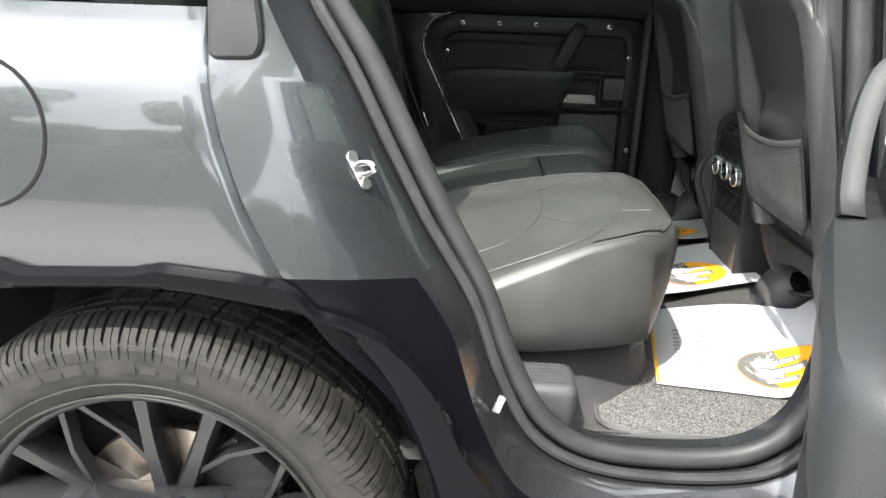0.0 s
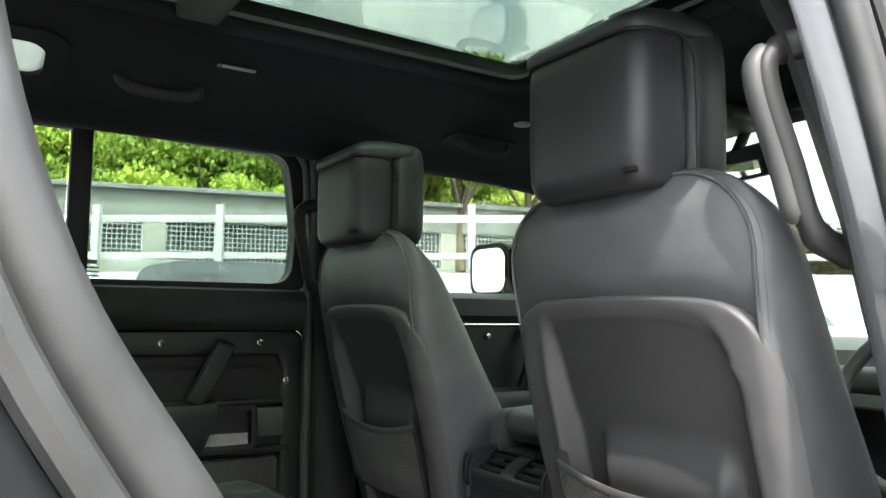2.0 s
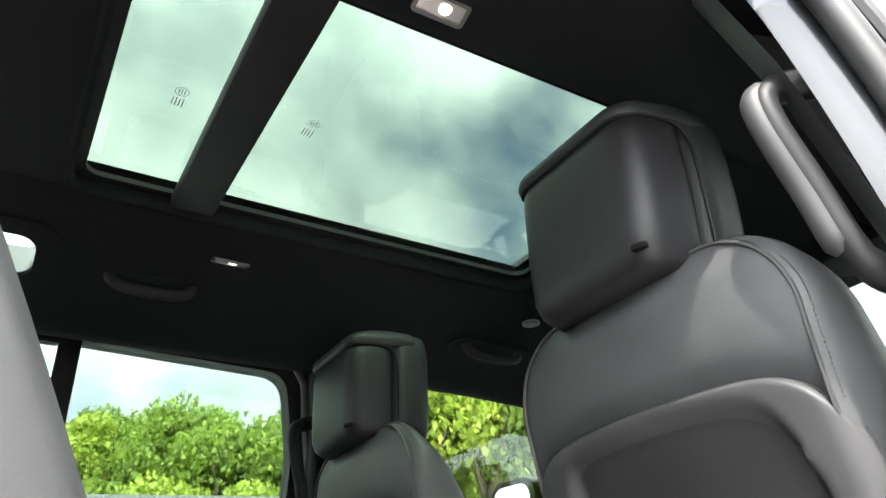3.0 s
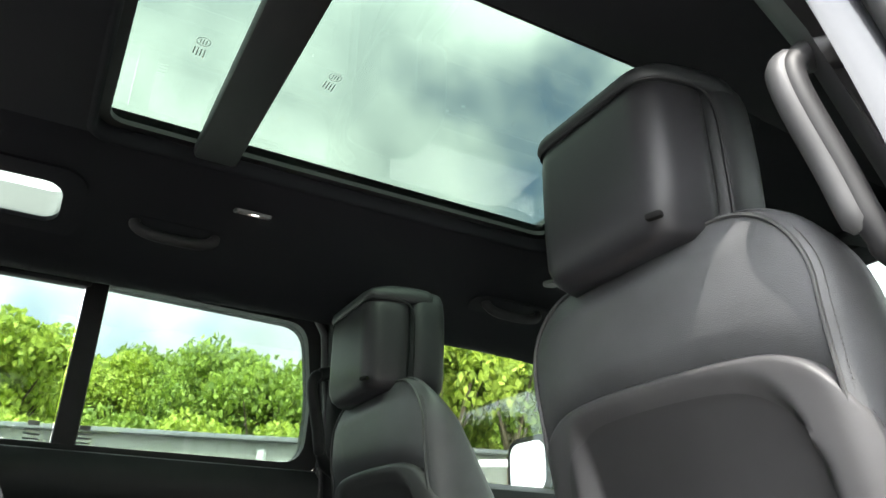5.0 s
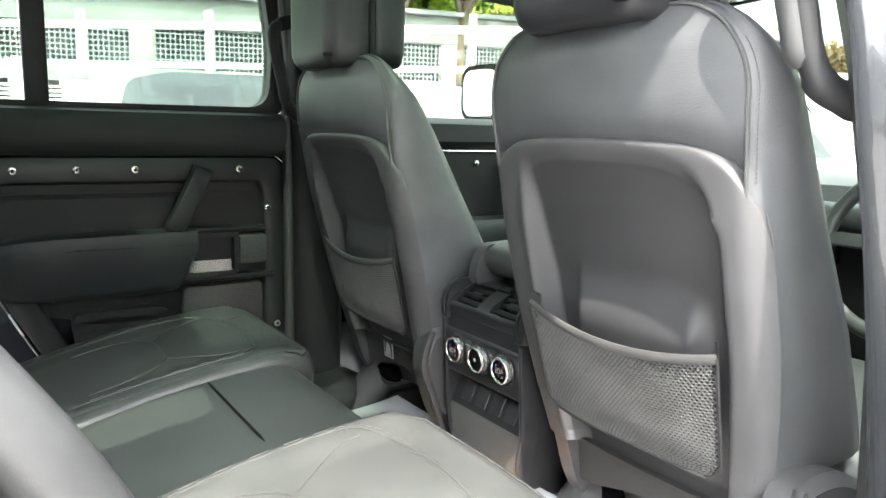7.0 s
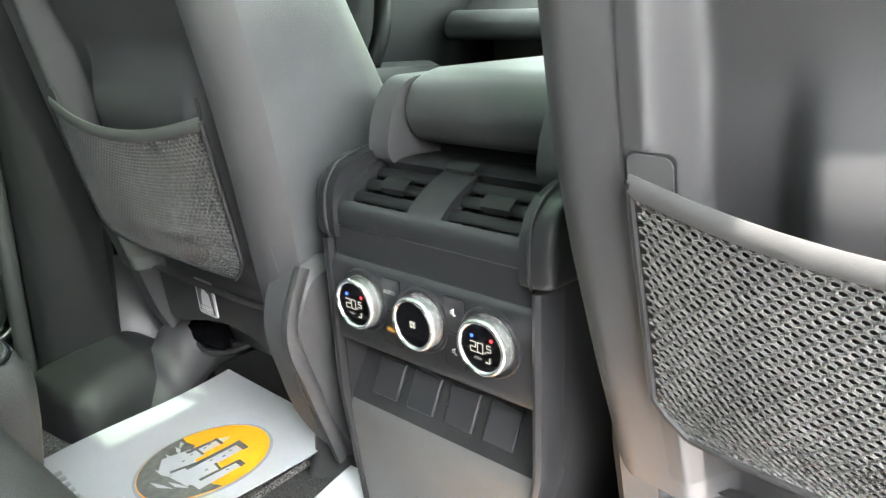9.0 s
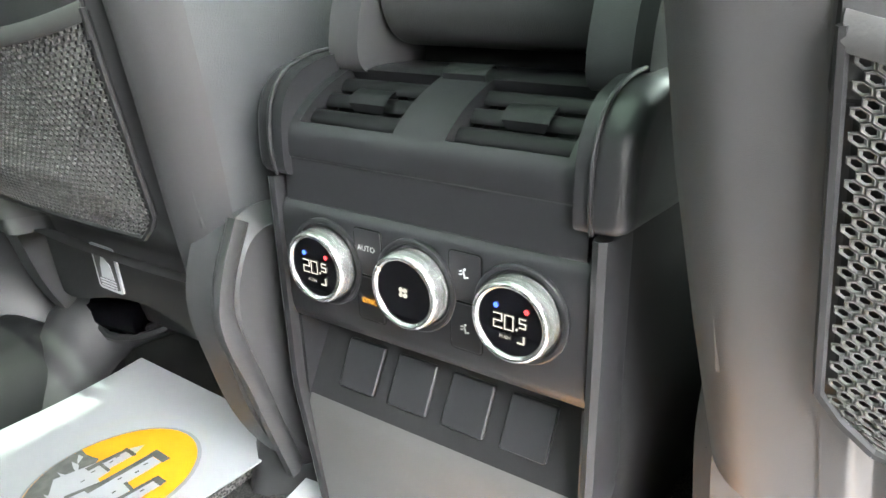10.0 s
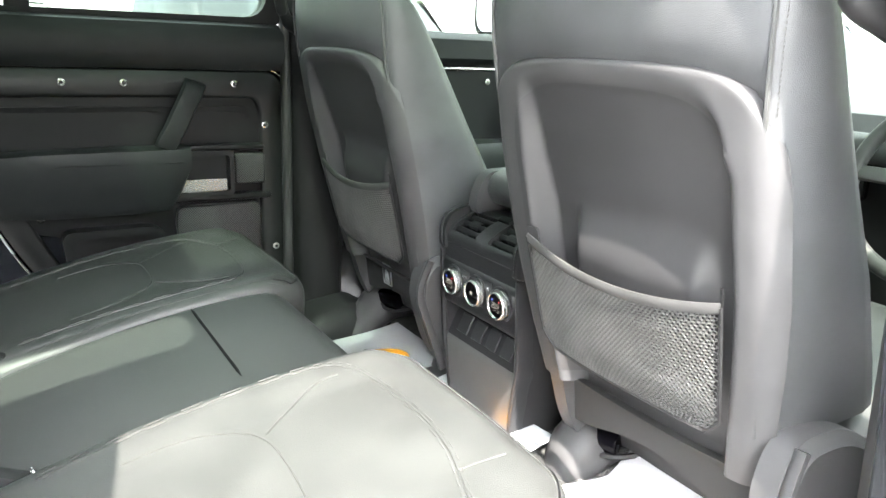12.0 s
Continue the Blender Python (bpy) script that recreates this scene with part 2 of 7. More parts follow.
WIRE = mat("galvanised_mesh", (0.42, 0.45, 0.44), 0.5, metal=0.4)
BARK = mat("bark", (0.10, 0.075, 0.05), 0.9, var=0.3, scale=6, bump=0.6, bscale=30)
GRASS = speckle("rough_grass", (0.045, 0.075, 0.018), (0.11, 0.15, 0.04), 3, 0.9)


def leaf_mat(name, c1, c2):
    m = bpy.data.materials.new(name)
    m.use_nodes = True
    n, l = m.node_tree.nodes, m.node_tree.links
    p = n["Principled BSDF"]
    g, r = n.new("ShaderNodeNewGeometry"), n.new("ShaderNodeValToRGB")
    r.color_ramp.elements[0].color, r.color_ramp.elements[1].color = (*c1, 1), (*c2, 1)
    l.new(g.outputs["Random Per Island"], r.inputs["Fac"])
    l.new(r.outputs["Color"], p.inputs["Base Color"])
    p.inputs["Roughness"].default_value = 0.6
    tr, mx = n.new("ShaderNodeBsdfTranslucent"), n.new("ShaderNodeMixShader")
    l.new(r.outputs["Color"], tr.inputs["Color"])
    mx.inputs["Fac"].default_value = 0.35
    l.new(p.outputs["BSDF"], mx.inputs[1])
    l.new(tr.outputs["BSDF"], mx.inputs[2])
    l.new(mx.outputs["Shader"], n["Material Output"].inputs["Surface"])
    return m


LEAF_A = leaf_mat("yellow_green_leaves", (0.203, 0.284, 0.027), (0.513, 0.600, 0.095))
LEAF_B = leaf_mat("green_leaves", (0.121, 0.189, 0.027), (0.338, 0.446, 0.068))
LEAF_C = leaf_mat("bronze_leaves", (0.12, 0.08, 0.035), (0.20, 0.14, 0.06))


# ---- building helpers ----
def B():
    return bmesh.new()


def part(name, bm, material, parent=None, label="", sharp=0.7):
    """Links a bmesh as one mesh object, smooth but for its sharp edges."""
    bmesh.ops.recalc_face_normals(bm, faces=bm.faces)
    for f in bm.faces:
        f.smooth = True
    for e in bm.edges:
        if len(e.link_faces) == 2 and e.calc_face_angle(0) > sharp:
            e.smooth = False
    me = bpy.data.meshes.new(name)
    bm.to_mesh(me)
    bm.free()
    me.materials.append(material)
    ob = new(name, me)
    ob.parent = parent
    if label:
        ob["label"] = label
    return ob


def thing(name, label, category, group="", kind=""):
    return tagged(new(name), label, category, group, kind)


def weld(bm, tmp, f=None):
    """Moves the geometry of tmp into bm, its places sent through f."""
    vs = [bm.verts.new(f(*v.co) if f else v.co) for v in tmp.verts]
    tmp.verts.index_update()
    for fc in tmp.faces:
        try:
            bm.faces.new([vs[v.index] for v in fc.verts])
        except ValueError:
            pass
    tmp.free()


def box(bm, c, s, bev=0.004, rot=(0, 0, 0), f=None, seg=2):
    t = B()
    bmesh.ops.create_cube(t, size=1)
    bmesh.ops.scale(t, vec=s, verts=t.verts)
    if bev:
        bmesh.ops.bevel(t, geom=list(t.edges), offset=min(bev, min(s) * 0.45), segments=seg, profile=0.5, affect="EDGES")
    bmesh.ops.transform(t, matrix=pose(*c, *rot), verts=t.verts)
    weld(bm, t, f)


def cyl(bm, c, r, h, rot=(0, 0, 0), n=24, bev=0.0, r2=None, f=None):
    t = B()
    bmesh.ops.create_cone(t, cap_ends=True, segments=n, radius1=r, radius2=r if r2 is None else r2, depth=h)
    if bev:
        es = [e for e in t.edges if len(e.link_faces) == 2 and e.calc_face_angle(0) > 1.0]
        bmesh.ops.bevel(t, geom=es, offset=bev, segments=2, profile=0.5, affect="EDGES")
    bmesh.ops.transform(t, matrix=pose(*c, *rot), verts=t.verts)
    weld(bm, t, f)


def spline(pts, n=60, closed=False):
    """A smooth curve through points, at n even steps of the parameter."""
    P = np.array(pts, float)
    k = len(P)
    out = []
    for i in range(n):
        s = i / n * k if closed else i / (n - 1) * (k - 1)
        j = min(int(s), k - 1 if closed else k - 2)
        u = s - j
        g = (lambda q: P[q % k]) if closed else (lambda q: P[min(max(q, 0), k - 1)])
        a, b, c, d = g(j - 1), g(j), g(j + 1), g(j + 2)
        out.append(0.5 * (2 * b + (c - a) * u + (2 * a - 5 * b + 4 * c - d) * u * u + (3 * b - a - 3 * c + d) * u ** 3))
    return [Vector(q) for q in out]


def skin(bm, rings, closed=True, caps=False, f=None):
    """Skins rows of points that match one to one."""
    g = [[bm.verts.new(f(*p) if f else p) for p in r] for r in rings]
    n = len(g[0])
    for a, b in zip(g, g[1:]):
        for i in range(n if closed else n - 1):
            j = (i + 1) % n
            bm.faces.new((a[i], a[j], b[j], b[i]))
    if caps:
        bm.faces.new(g[0])
        bm.faces.new(list(reversed(g[-1])))
    return g


def tube(bm, pts, r, n=8, closed=False, f=None, flat=1.0):
    """A round bar along points; flat squashes it along its second axis."""
    pts = [Vector(p) for p in pts]
    rings, side = [], None
    m = len(pts)
    for i, p in enumerate(pts):
        a = pts[(i - 1) % m] if closed or i else p
        b = pts[(i + 1) % m] if closed or i < m - 1 else p
        t = (b - a).normalized()
        if side is None:
            side = t.orthogonal().normalized()
        side = (side - t * side.dot(t)).normalized()
        up = t.cross(side)
        rr = r[i] if isinstance(r, (list, tuple)) else r
        rings.append([p + side * (math.cos(q) * rr) + up * (math.sin(q) * rr * flat) for q in [2 * math.pi * k / n for k in range(n)]])
    if closed:
        rings.append(rings[0])
    skin(bm, rings, True, not closed, f)
    if closed:
        bmesh.ops.remove_doubles(bm, verts=bm.verts, dist=1e-6)


def patch(bm, f, nu, nv, thick=None):
    """A sheet f(u, v), u and v from 0 to 1; thick: how far it is backed, as a vector."""
    g = [[Vector(f(i / nu, j / nv)) for j in range(nv + 1)] for i in range(nu + 1)]
    a = skin(bm, g, False)
    if thick is not None:
        t = Vector(thick)
        b = skin(bm, [[p + t for p in r] for r in g], False)
        edge = lambda q: [r[0] for r in q] + q[-1][1:] + [r[-1] for r in reversed(q[:-1])] + list(reversed(q[0][1:-1]))
        ea, eb = edge(a), edge(b)
        for i in range(len(ea)):
            j = (i + 1) % len(ea)
            bm.faces.new((ea[i], ea[j], eb[j], eb[i]))


def rrect(w, h, r, n=6):
    """The outline of a rounded rectangle about the origin."""
    out = []
    for cx, cy, a0 in ((w / 2 - r, h / 2 - r, 0), (-w / 2 + r, h / 2 - r, 90), (-w / 2 + r, -h / 2 + r, 180), (w / 2 - r, -h / 2 + r, 270)):
        for k in range(n + 1):
            a = radians(a0 + 90 * k / n)
            out.append((cx + r * math.cos(a), cy + r * math.sin(a)))
    return out


def round_poly(pts, r, n=5):
    """A polygon with each corner rounded."""
    out = []
    k = len(pts)
    for i in range(k):
        p, a, b = Vector(pts[i]), Vector(pts[i - 1]), Vector(pts[(i + 1) % k])
        da, db = (a - p), (b - p)
        ra = min(r, da.length * 0.48, db.length * 0.48)
        p0, p1 = p + da.normalized() * ra, p + db.normalized() * ra
        for q in range(n + 1):
            u = q / n
            out.append(p0 * (1 - u) ** 2 + p * (2 * u * (1 - u)) + p1 * u * u)
    return [tuple(q) for q in out]


def slab(bm, outline, place, depth, bev=0.0):
    """A flat outline (u, v) raised by depth along w; place(u, v, w) gives the world point."""
    n = len(outline)
    cx, cy = sum(p[0] for p in outline) / n, sum(p[1] for p in outline) / n
    rows = []
    steps = [(1.0, 0.0), (1.0, depth)] if not bev else [(1.0, 0.0), (1.0, depth - bev), (0.3, depth - bev * 0.3), (0.0, depth)]
    for k, w in steps:
        row = []
        for i, (u, v) in enumerate(outline):
            if bev:
                (ua, va), (ub, vb) = outline[i - 1], outline[(i + 1) % n]
                nx, ny = vb - va, ua - ub
                q = math.hypot(nx, ny) or 1
                ins = bev * (1 - k)
                s = 1 if (u - cx) * nx + (v - cy) * ny > 0 else -1
                row.append(place(u - s * nx / q * ins, v - s * ny / q * ins, w))
            else:
                row.append(place(u, v, w))
        rows.append(row)
    skin(bm, rows, True, True)


def ring_slab(bm, outer, inner, place, depth):
    """A flat frame between two outlines of equal count."""
    rows = [[place(*p, 0) for p in outer], [place(*p, depth) for p in outer], [place(*p, depth) for p in inner], [place(*p, 0) for p in inner]]
    rows.append(rows[0])
    skin(bm, rows, True)
    bmesh.ops.remove_doubles(bm, verts=bm.verts, dist=1e-6)


def lettering(text, size, material, parent, place, name="legend"):
    """Words as thin raised letters; place(u, v, w) gives the world point."""
    cu = bpy.data.curves.new(name, "FONT")
    cu.body, cu.size, cu.align_x, cu.align_y, cu.resolution_u = text, size, "CENTER", "CENTER", 2
    ob = bpy.data.objects.new(name, cu)
    scene.collection.objects.link(ob)
    bpy.context.view_layer.update()
    me = bpy.data.meshes.new_from_object(ob.evaluated_get(bpy.context.evaluated_depsgraph_get()))
    bpy.data.objects.remove(ob)
    bpy.data.curves.remove(cu)
    for v in me.vertices:
        v.co = place(v.co.x, v.co.y, 0.0006)
    me.materials.clear()
    me.materials.append(material)
    o = new(name, me)
    o.parent = parent
    return o


def lerp(x, table):
    xs, ys = zip(*table)
    return float(np.interp(x, xs, ys))


def smooth(a, b, x):
    t = min(1, max(0, (x - a) / (b - a)))
    return t * t * (3 - 2 * t)


def cut(bm, x0, x1, y0, y1):
    """Takes out the faces whose middle lies in a rectangle of the plan."""
    gone = [f for f in bm.faces if x0 < f.calc_center_median().x < x1 and min(y0, y1) < f.calc_center_median().y < max(y0, y1)]
    bmesh.ops.delete(bm, geom=gone, context="FACES")


def floor_z(x, y):
    """The cabin floor: flat footwells and a broad tunnel."""
    return 0.606 + 0.085 * smooth(0.44, 0.15, abs(y)) * smooth(0.72, 1.15, x)


# ---- ground and surroundings ----
g = B()
bmesh.ops.create_grid(g, x_segments=40, y_segments=40, size=400)
bmesh.ops.translate(g, vec=(0, 0, .078), verts=g.verts)
tagged(part("ground", g, ASPHALT), "pale grey concrete car park ground", "ground", kind="structure")

# the raised deck with its white railing and the low building behind it
def frame_at(angle, x, y, shift=0.0):
    """A place function along a line of the plan: u along it, v behind it, z up."""
    a = radians(angle)
    fx, fy = Vector((math.cos(a), math.sin(a), 0)), Vector((-math.sin(a), math.cos(a), 0))
    o = Vector((x, y, 0)) - fy * shift
    return lambda u, v, z: o + fx * u + fy * v + Vector((0, 0, z))


fence_place = frame_at(-35.2, 0, 14.8)
hall_place = frame_at(-14.5, 0, 16.4, 2.2)


def white_railing(u0, u1, step, place):
    rail = thing("white_railing", "white painted post and rail fence along a raised deck", "fence")
    n = int((u1 - u0) / step)
    for i in range(n + 1):
        b = B()
        box(b, (u0 + i * step, 0, 2.83), (0.13, 0.13, 1.14), 0.012, f=place)
        part("post", b, WHITE, rail)
    for z, h in ((3.16, 0.13), (2.50, 0.11)):
        b = B()
        box(b, ((u0 + u1) / 2, 0.07, z), (u1 - u0, 0.05, h), 0.008, f=place)
        part("rail", b, WHITE, rail)
    return rail


def deck_wall(u0, u1, place):
    b = B()
    box(b, ((u0 + u1) / 2, 0.35, 1.10), (u1 - u0, 0.6, 2.20), 0.02, f=place)
    tagged(part("wall_deck", b, WHITE), "white painted parapet wall under the railing", "wall", kind="structure")


def deck_building(u0, u1, place):
    hall = thing("deck_building", "pale rendered low building with mesh-filled openings", "building")
    b = B()
    box(b, ((u0 + u1) / 2, 2.6, 3.83), (u1 - u0, 0.4, 0.62), 0.01, f=place)
    box(b, ((u0 + u1) / 2, 2.6, 2.14), (u1 - u0, 0.4, 1.0), 0.01, f=place)
    part("wall", b, CONCRETE, hall)
    b = B()
    box(b, ((u0 + u1) / 2, 2.55, 4.19), (u1 - u0 + 0.3, 0.7, 0.10), 0.01, f=place)
    part("roof_edge", b, ROOF_EDGE, hall)
    b = B()
    box(b, ((u0 + u1) / 2, 4.0, 4.1), (u1 - u0, 3.0, 0.08), 0, f=place)
    part("roof", b, ROOF_EDGE, hall)
    b = B()
    box(b, ((u0 + u1) / 2, 3.6, 3.0), (u1 - u0, 0.1, 1.4), 0, f=place)
    part("back_wall", b, DARK_VOID, hall)
    u = u0 + 1.435
    while u < u1:
        b = B()
        box(b, (u, 2.6, 3.08), (0.47, 0.36, 0.9), 0.01, f=place)
        part("column", b, COLUMN, hall)
        c = u + 1.7
        b = B()
        for q in range(30):
            box(b, (c - 1.45 + q * 0.1, 2.50, 3.08), (0.018, 0.014, 0.88), 0, f=place)
        for q in range(9):
            box(b, (c, 2.49, 2.65 + q * 0.108), (2.92, 0.012, 0.018), 0, f=place)
        part("mesh_panel", b, WIRE, hall)
        u += 3.4
    return hall


white_railing(-1.9, 20.5, 2.24, fence_place)
deck_wall(-2.2, 21.0, fence_place)
deck_building(-8.0, 20.6, hall_place)

# the bank turns the corner ahead of the car
front_place = frame_at(-74, *hall_place(21.0, 0, 0)[:2])

# planted bank behind the deck
def bank(place, u0, u1):
    b = B()
    patch(b, lambda s, t: place(u0 + (u1 - u0) * s, 4.5 + 24 * t, 3.2 + 3.4 * smooth(0, 1, t) + 0.5 * noise.noise((s * 14, t * 5, 0))), 60, 16)
    return tagged(part("planted_bank", b, GRASS), "rough grass bank behind the building", "bank", kind="structure")


bank(hall_place, -22, 34)
bank(front_place, -4, 34)


def leafy(seed, rad, height, count, leaf):
    """A crown of small leaf clumps on an uneven body."""
    rnd = random.Random(seed)
    b = B()
    lobes = [(rnd.uniform(-0.6, 0.6) * rad, rnd.uniform(-0.6, 0.6) * rad, rnd.uniform(0.25, 0.9) * height, rnd.uniform(0.3, 0.55) * rad) for _ in range(15)]
    for _ in range(count):
        x, y, z, r = rnd.choice(lobes)
        d = Vector((rnd.gauss(0, 1), rnd.gauss(0, 1), rnd.gauss(0, 0.9))).normalized() * r * (rnd.random() ** 0.35)
        c = Vector((x, y, z)) + d
        q = Euler((rnd.uniform(0, 6.3), rnd.uniform(0, 6.3), rnd.uniform(0, 6.3))).to_matrix()
        s = leaf * rnd.uniform(0.6, 1.3)
        vs = [b.verts.new(c + q @ Vector(p)) for p in ((-s, 0, 0), (-s * 0.2, -s * 0.55, 0.15 * s), (s, 0, 0), (-s * 0.2, s * 0.55, 0.15 * s))]
        b.faces.new(vs)
    return b


def tree(name, label, seed, rad, height, trunk_h, material, count, leaf):
    root = thing(name, label, "tree" if trunk_h > 0.5 else "bush", "plants on the bank")
    rnd = random.Random(seed)
    b = B()
    tube(b, spline([(0, 0, -0.6), (0.08, 0.05, trunk_h * 0.5), (-0.06, 0.1, trunk_h + height * 0.5)], 8), [0.16 - 0.013 * i for i in range(8)], 8)
    for k in range(7):
        a = rnd.uniform(0, 6.3)
        z0 = trunk_h * rnd.uniform(0.5, 1.1) + 0.1
        tube(b, spline([(0, 0, z0), (math.cos(a) * rad * 0.3, math.sin(a) * rad * 0.3, z0 + height * 0.25), (math.cos(a) * rad * 0.6, math.sin(a) * rad * 0.6, z0 + height * 0.55)], 6), [0.07, 0.06, 0.05, 0.04, 0.03, 0.015], 6)
    part("trunk", b, BARK, root)
    c = part("crown", leafy(seed, rad, height, count, leaf), material, root)
    c.location.z = trunk_h * 0.8
    return root


kinds = [tree("tree", "broad-leaved tree in full yellow-green leaf on the bank", 1, 2.2, 4.2, 1.2, LEAF_A, 8200, 0.15),
         tree("tree", "dark green broad-leaved tree on the bank", 2, 2.4, 4.6, 1.4, LEAF_B, 8200, 0.15),
         tree("bush", "bright green shrub on the bank", 3, 1.5, 1.9, 0.2, LEAF_A, 5000, 0.10),
         tree("bush", "green shrub on the bank", 4, 1.4, 1.8, 0.2, LEAF_B, 5000, 0.10),
         tree("bush", "bronze-leaved shrub on the bank", 5, 1.1, 1.6, 0.2, LEAF_C, 2200, 0.10)]
rnd = random.Random(11)


def plant(place, u0, u1):
    u = u0
    while u < u1:
        for v, pick in ((5.6, (2, 3, 2, 4)), (7.6, (2, 3, 2)), (10.5, (0, 1, 2, 3)), (15.5, (0, 1, 1)), (21.5, (1, 0, 1))):
            if v > 12 and rnd.random() < 0.2:
                continue
            k = kinds[rnd.choice(pick)]
            vv, uu = v + rnd.uniform(-0.8, 0.8), u + rnd.uniform(-0.8, 0.8)
            z = 2.9 + 3.4 * smooth(0, 1, (vv - 4.5) / 24)
            s = rnd.uniform(0.65, 1.05)
            copy_thing(k, Matrix.Translation(place(uu, vv, z)) @ pose(0, 0, 0, 0, 0, rnd.uniform(0, 360)) @ Matrix.Scale(s, 4))
        u += 1.35


plant(hall_place, -14, 26)
plant(front_place, 1, 26)
for i, x, y, z, s in ((1, 10.4, 13.9, 3.1, .86), (0, 9.0, 14.6, 3.1, .85), (1, 12.2, 13.4, 3.1, .88)):
    copy_thing(kinds[i], Matrix.Translation((x, y, z)) @ pose(0, 0, 0, 0, 0, 40 * x) @ Matrix.Scale(s, 4))
# unseen bank, trees and wall, added to darken the horizon mirrored in the paint
def unseen_side(u, v, z):
    return Vector((u, -14.0 - v, z))


bank(unseen_side, -28, 30)
for q in range(26):
    k = kinds[rnd.choice((0, 1, 2, 3))]
    copy_thing(k, Matrix.Translation(unseen_side(-26 + q * 2.1, 4.2 + rnd.uniform(0, 3), 2.2)) @ pose(0, 0, 0, 0, 0, rnd.uniform(0, 360)) @ Matrix.Scale(rnd.uniform(0.75, 1.0), 4))
b = B()
box(b, (1, -15.2, 1.3), (60, .4, 2.6), .02)
tagged(part("wall_unseen", b, CONCRETE), "unseen pale wall added along the open side", "wall", kind="structure")
for k, (u, v) in zip(kinds, ((-18, 9), (-19.5, 14), (-17.4, 6), (-19, 6), (-20.4, 7))):
    k.matrix_basis = Matrix.Translation(hall_place(u, v, 2.9 + 3.4 * smooth(0, 1, (v - 4.5) / 24)))


def parked_car(label, x, y, yaw, colour, h=1.72):
    """A parked estate: body, cabin, panes, lamps and wheels."""
    car = thing("parked_car", label, "car", "parked cars")
    paint = mat("car_paint", colour, 0.2, metal=0.4, coat=1.0, var=0.04)
    prof = [(-2.3, 0.35), (-2.35, 0.75), (-2.28, 1.02), (-2.1, 1.12), (2.0, 1.05), (2.25, 0.9), (2.33, 0.62), (2.28, 0.35)]
    b = B()
    rows = []
    for y0, s in ((-0.93, 0.96), (-0.95, 1.0), (0.95, 1.0), (0.93, 0.96)):
        rows.append([(px, y0, 0.35 + (pz - 0.35) * s) for px, pz in round_poly(prof, 0.12)])
    skin(b, rows, True, True)
    part("body", b, paint, car)
    cab = [(-2.15, 1.06), (-1.95, h - 0.08), (-1.6, h), (0.3, h), (0.55, h - 0.06), (1.25, 1.05)]
    b = B()
    skin(b, [[(px, yy * (1 - 0.22 * (pz - 1.05) / (h - 1.05)), pz) for px, pz in round_poly(cab, 0.10)] for yy in (-0.9, 0.9)], True, True)
    part("cabin", b, paint, car)
    for sgn in (-1, 1):
        for x0, x1, xa, xb in ((-1.85, -1.05, -1.7, -1.02), (-0.97, -0.02, -0.97, -0.05), (0.05, 1.0, 0.03, 0.38)):
            b = B()
            q = lambda px, pz: (px, sgn * (0.9 * (1 - 0.22 * (pz - 1.05) / (h - 1.05)) + 0.006), pz)
            slab(b, round_poly([(x0, 1.12), (x1, 1.12), (xb, h - 0.12), (xa, h - 0.12)], 0.06), lambda u, v, w: (q(u, v)[0], q(u, v)[1] + sgn * w, v), 0.004)
            part("window", b, SCREEN, car)
        for wx in (-1.4, 1.4):
            b = B()
            cyl(b, (wx, sgn * 0.86, 0.34), 0.34, 0.22, (90, 0, 0), 28, 0.03)
            w = part("wheel", b, TYRE, car)
            b = B()
            cyl(b, (wx, sgn * 0.965, 0.34), 0.22, 0.03, (90, 0, 0), 24, 0.01)
            part("rim", b, SILVER, w)
    b = B()
    patch(b, lambda s, t: (0.62 + 0.6 * t, (s - 0.5) * 1.45 * (0.93 + 0.12 * t), h - 0.07 - (h - 1.14) * t + 0.02), 6, 4, (0.0, 0, -0.01))
    part("windscreen", b, SCREEN, car)
    car.matrix_basis = pose(x, y, 0, 0, 0, yaw)
    return car


parked_car("dark grey parked estate car beside the deck wall", 3.6, 6.4, -13, (0.03, 0.033, 0.036), 1.92)
parked_car("blue-grey parked car beside the deck wall", 8.8, 5.2, -13, (0.085, 0.10, 0.11), 1.92)
parked_car("white parked car behind the vehicle", -11.0, 2.6, 80, (0.6, 0.6, 0.6))
parked_car("bronze parked car behind the vehicle", -11.5, -0.6, 82, (0.25, 0.14, 0.08), 1.8)
parked_car("silver parked car behind the vehicle", -11.0, -3.8, 84, (0.4, 0.41, 0.42))


# ---- the car's body ----
car = thing("estate_car", "dark grey metallic off-road estate car with its rear door open", "car")

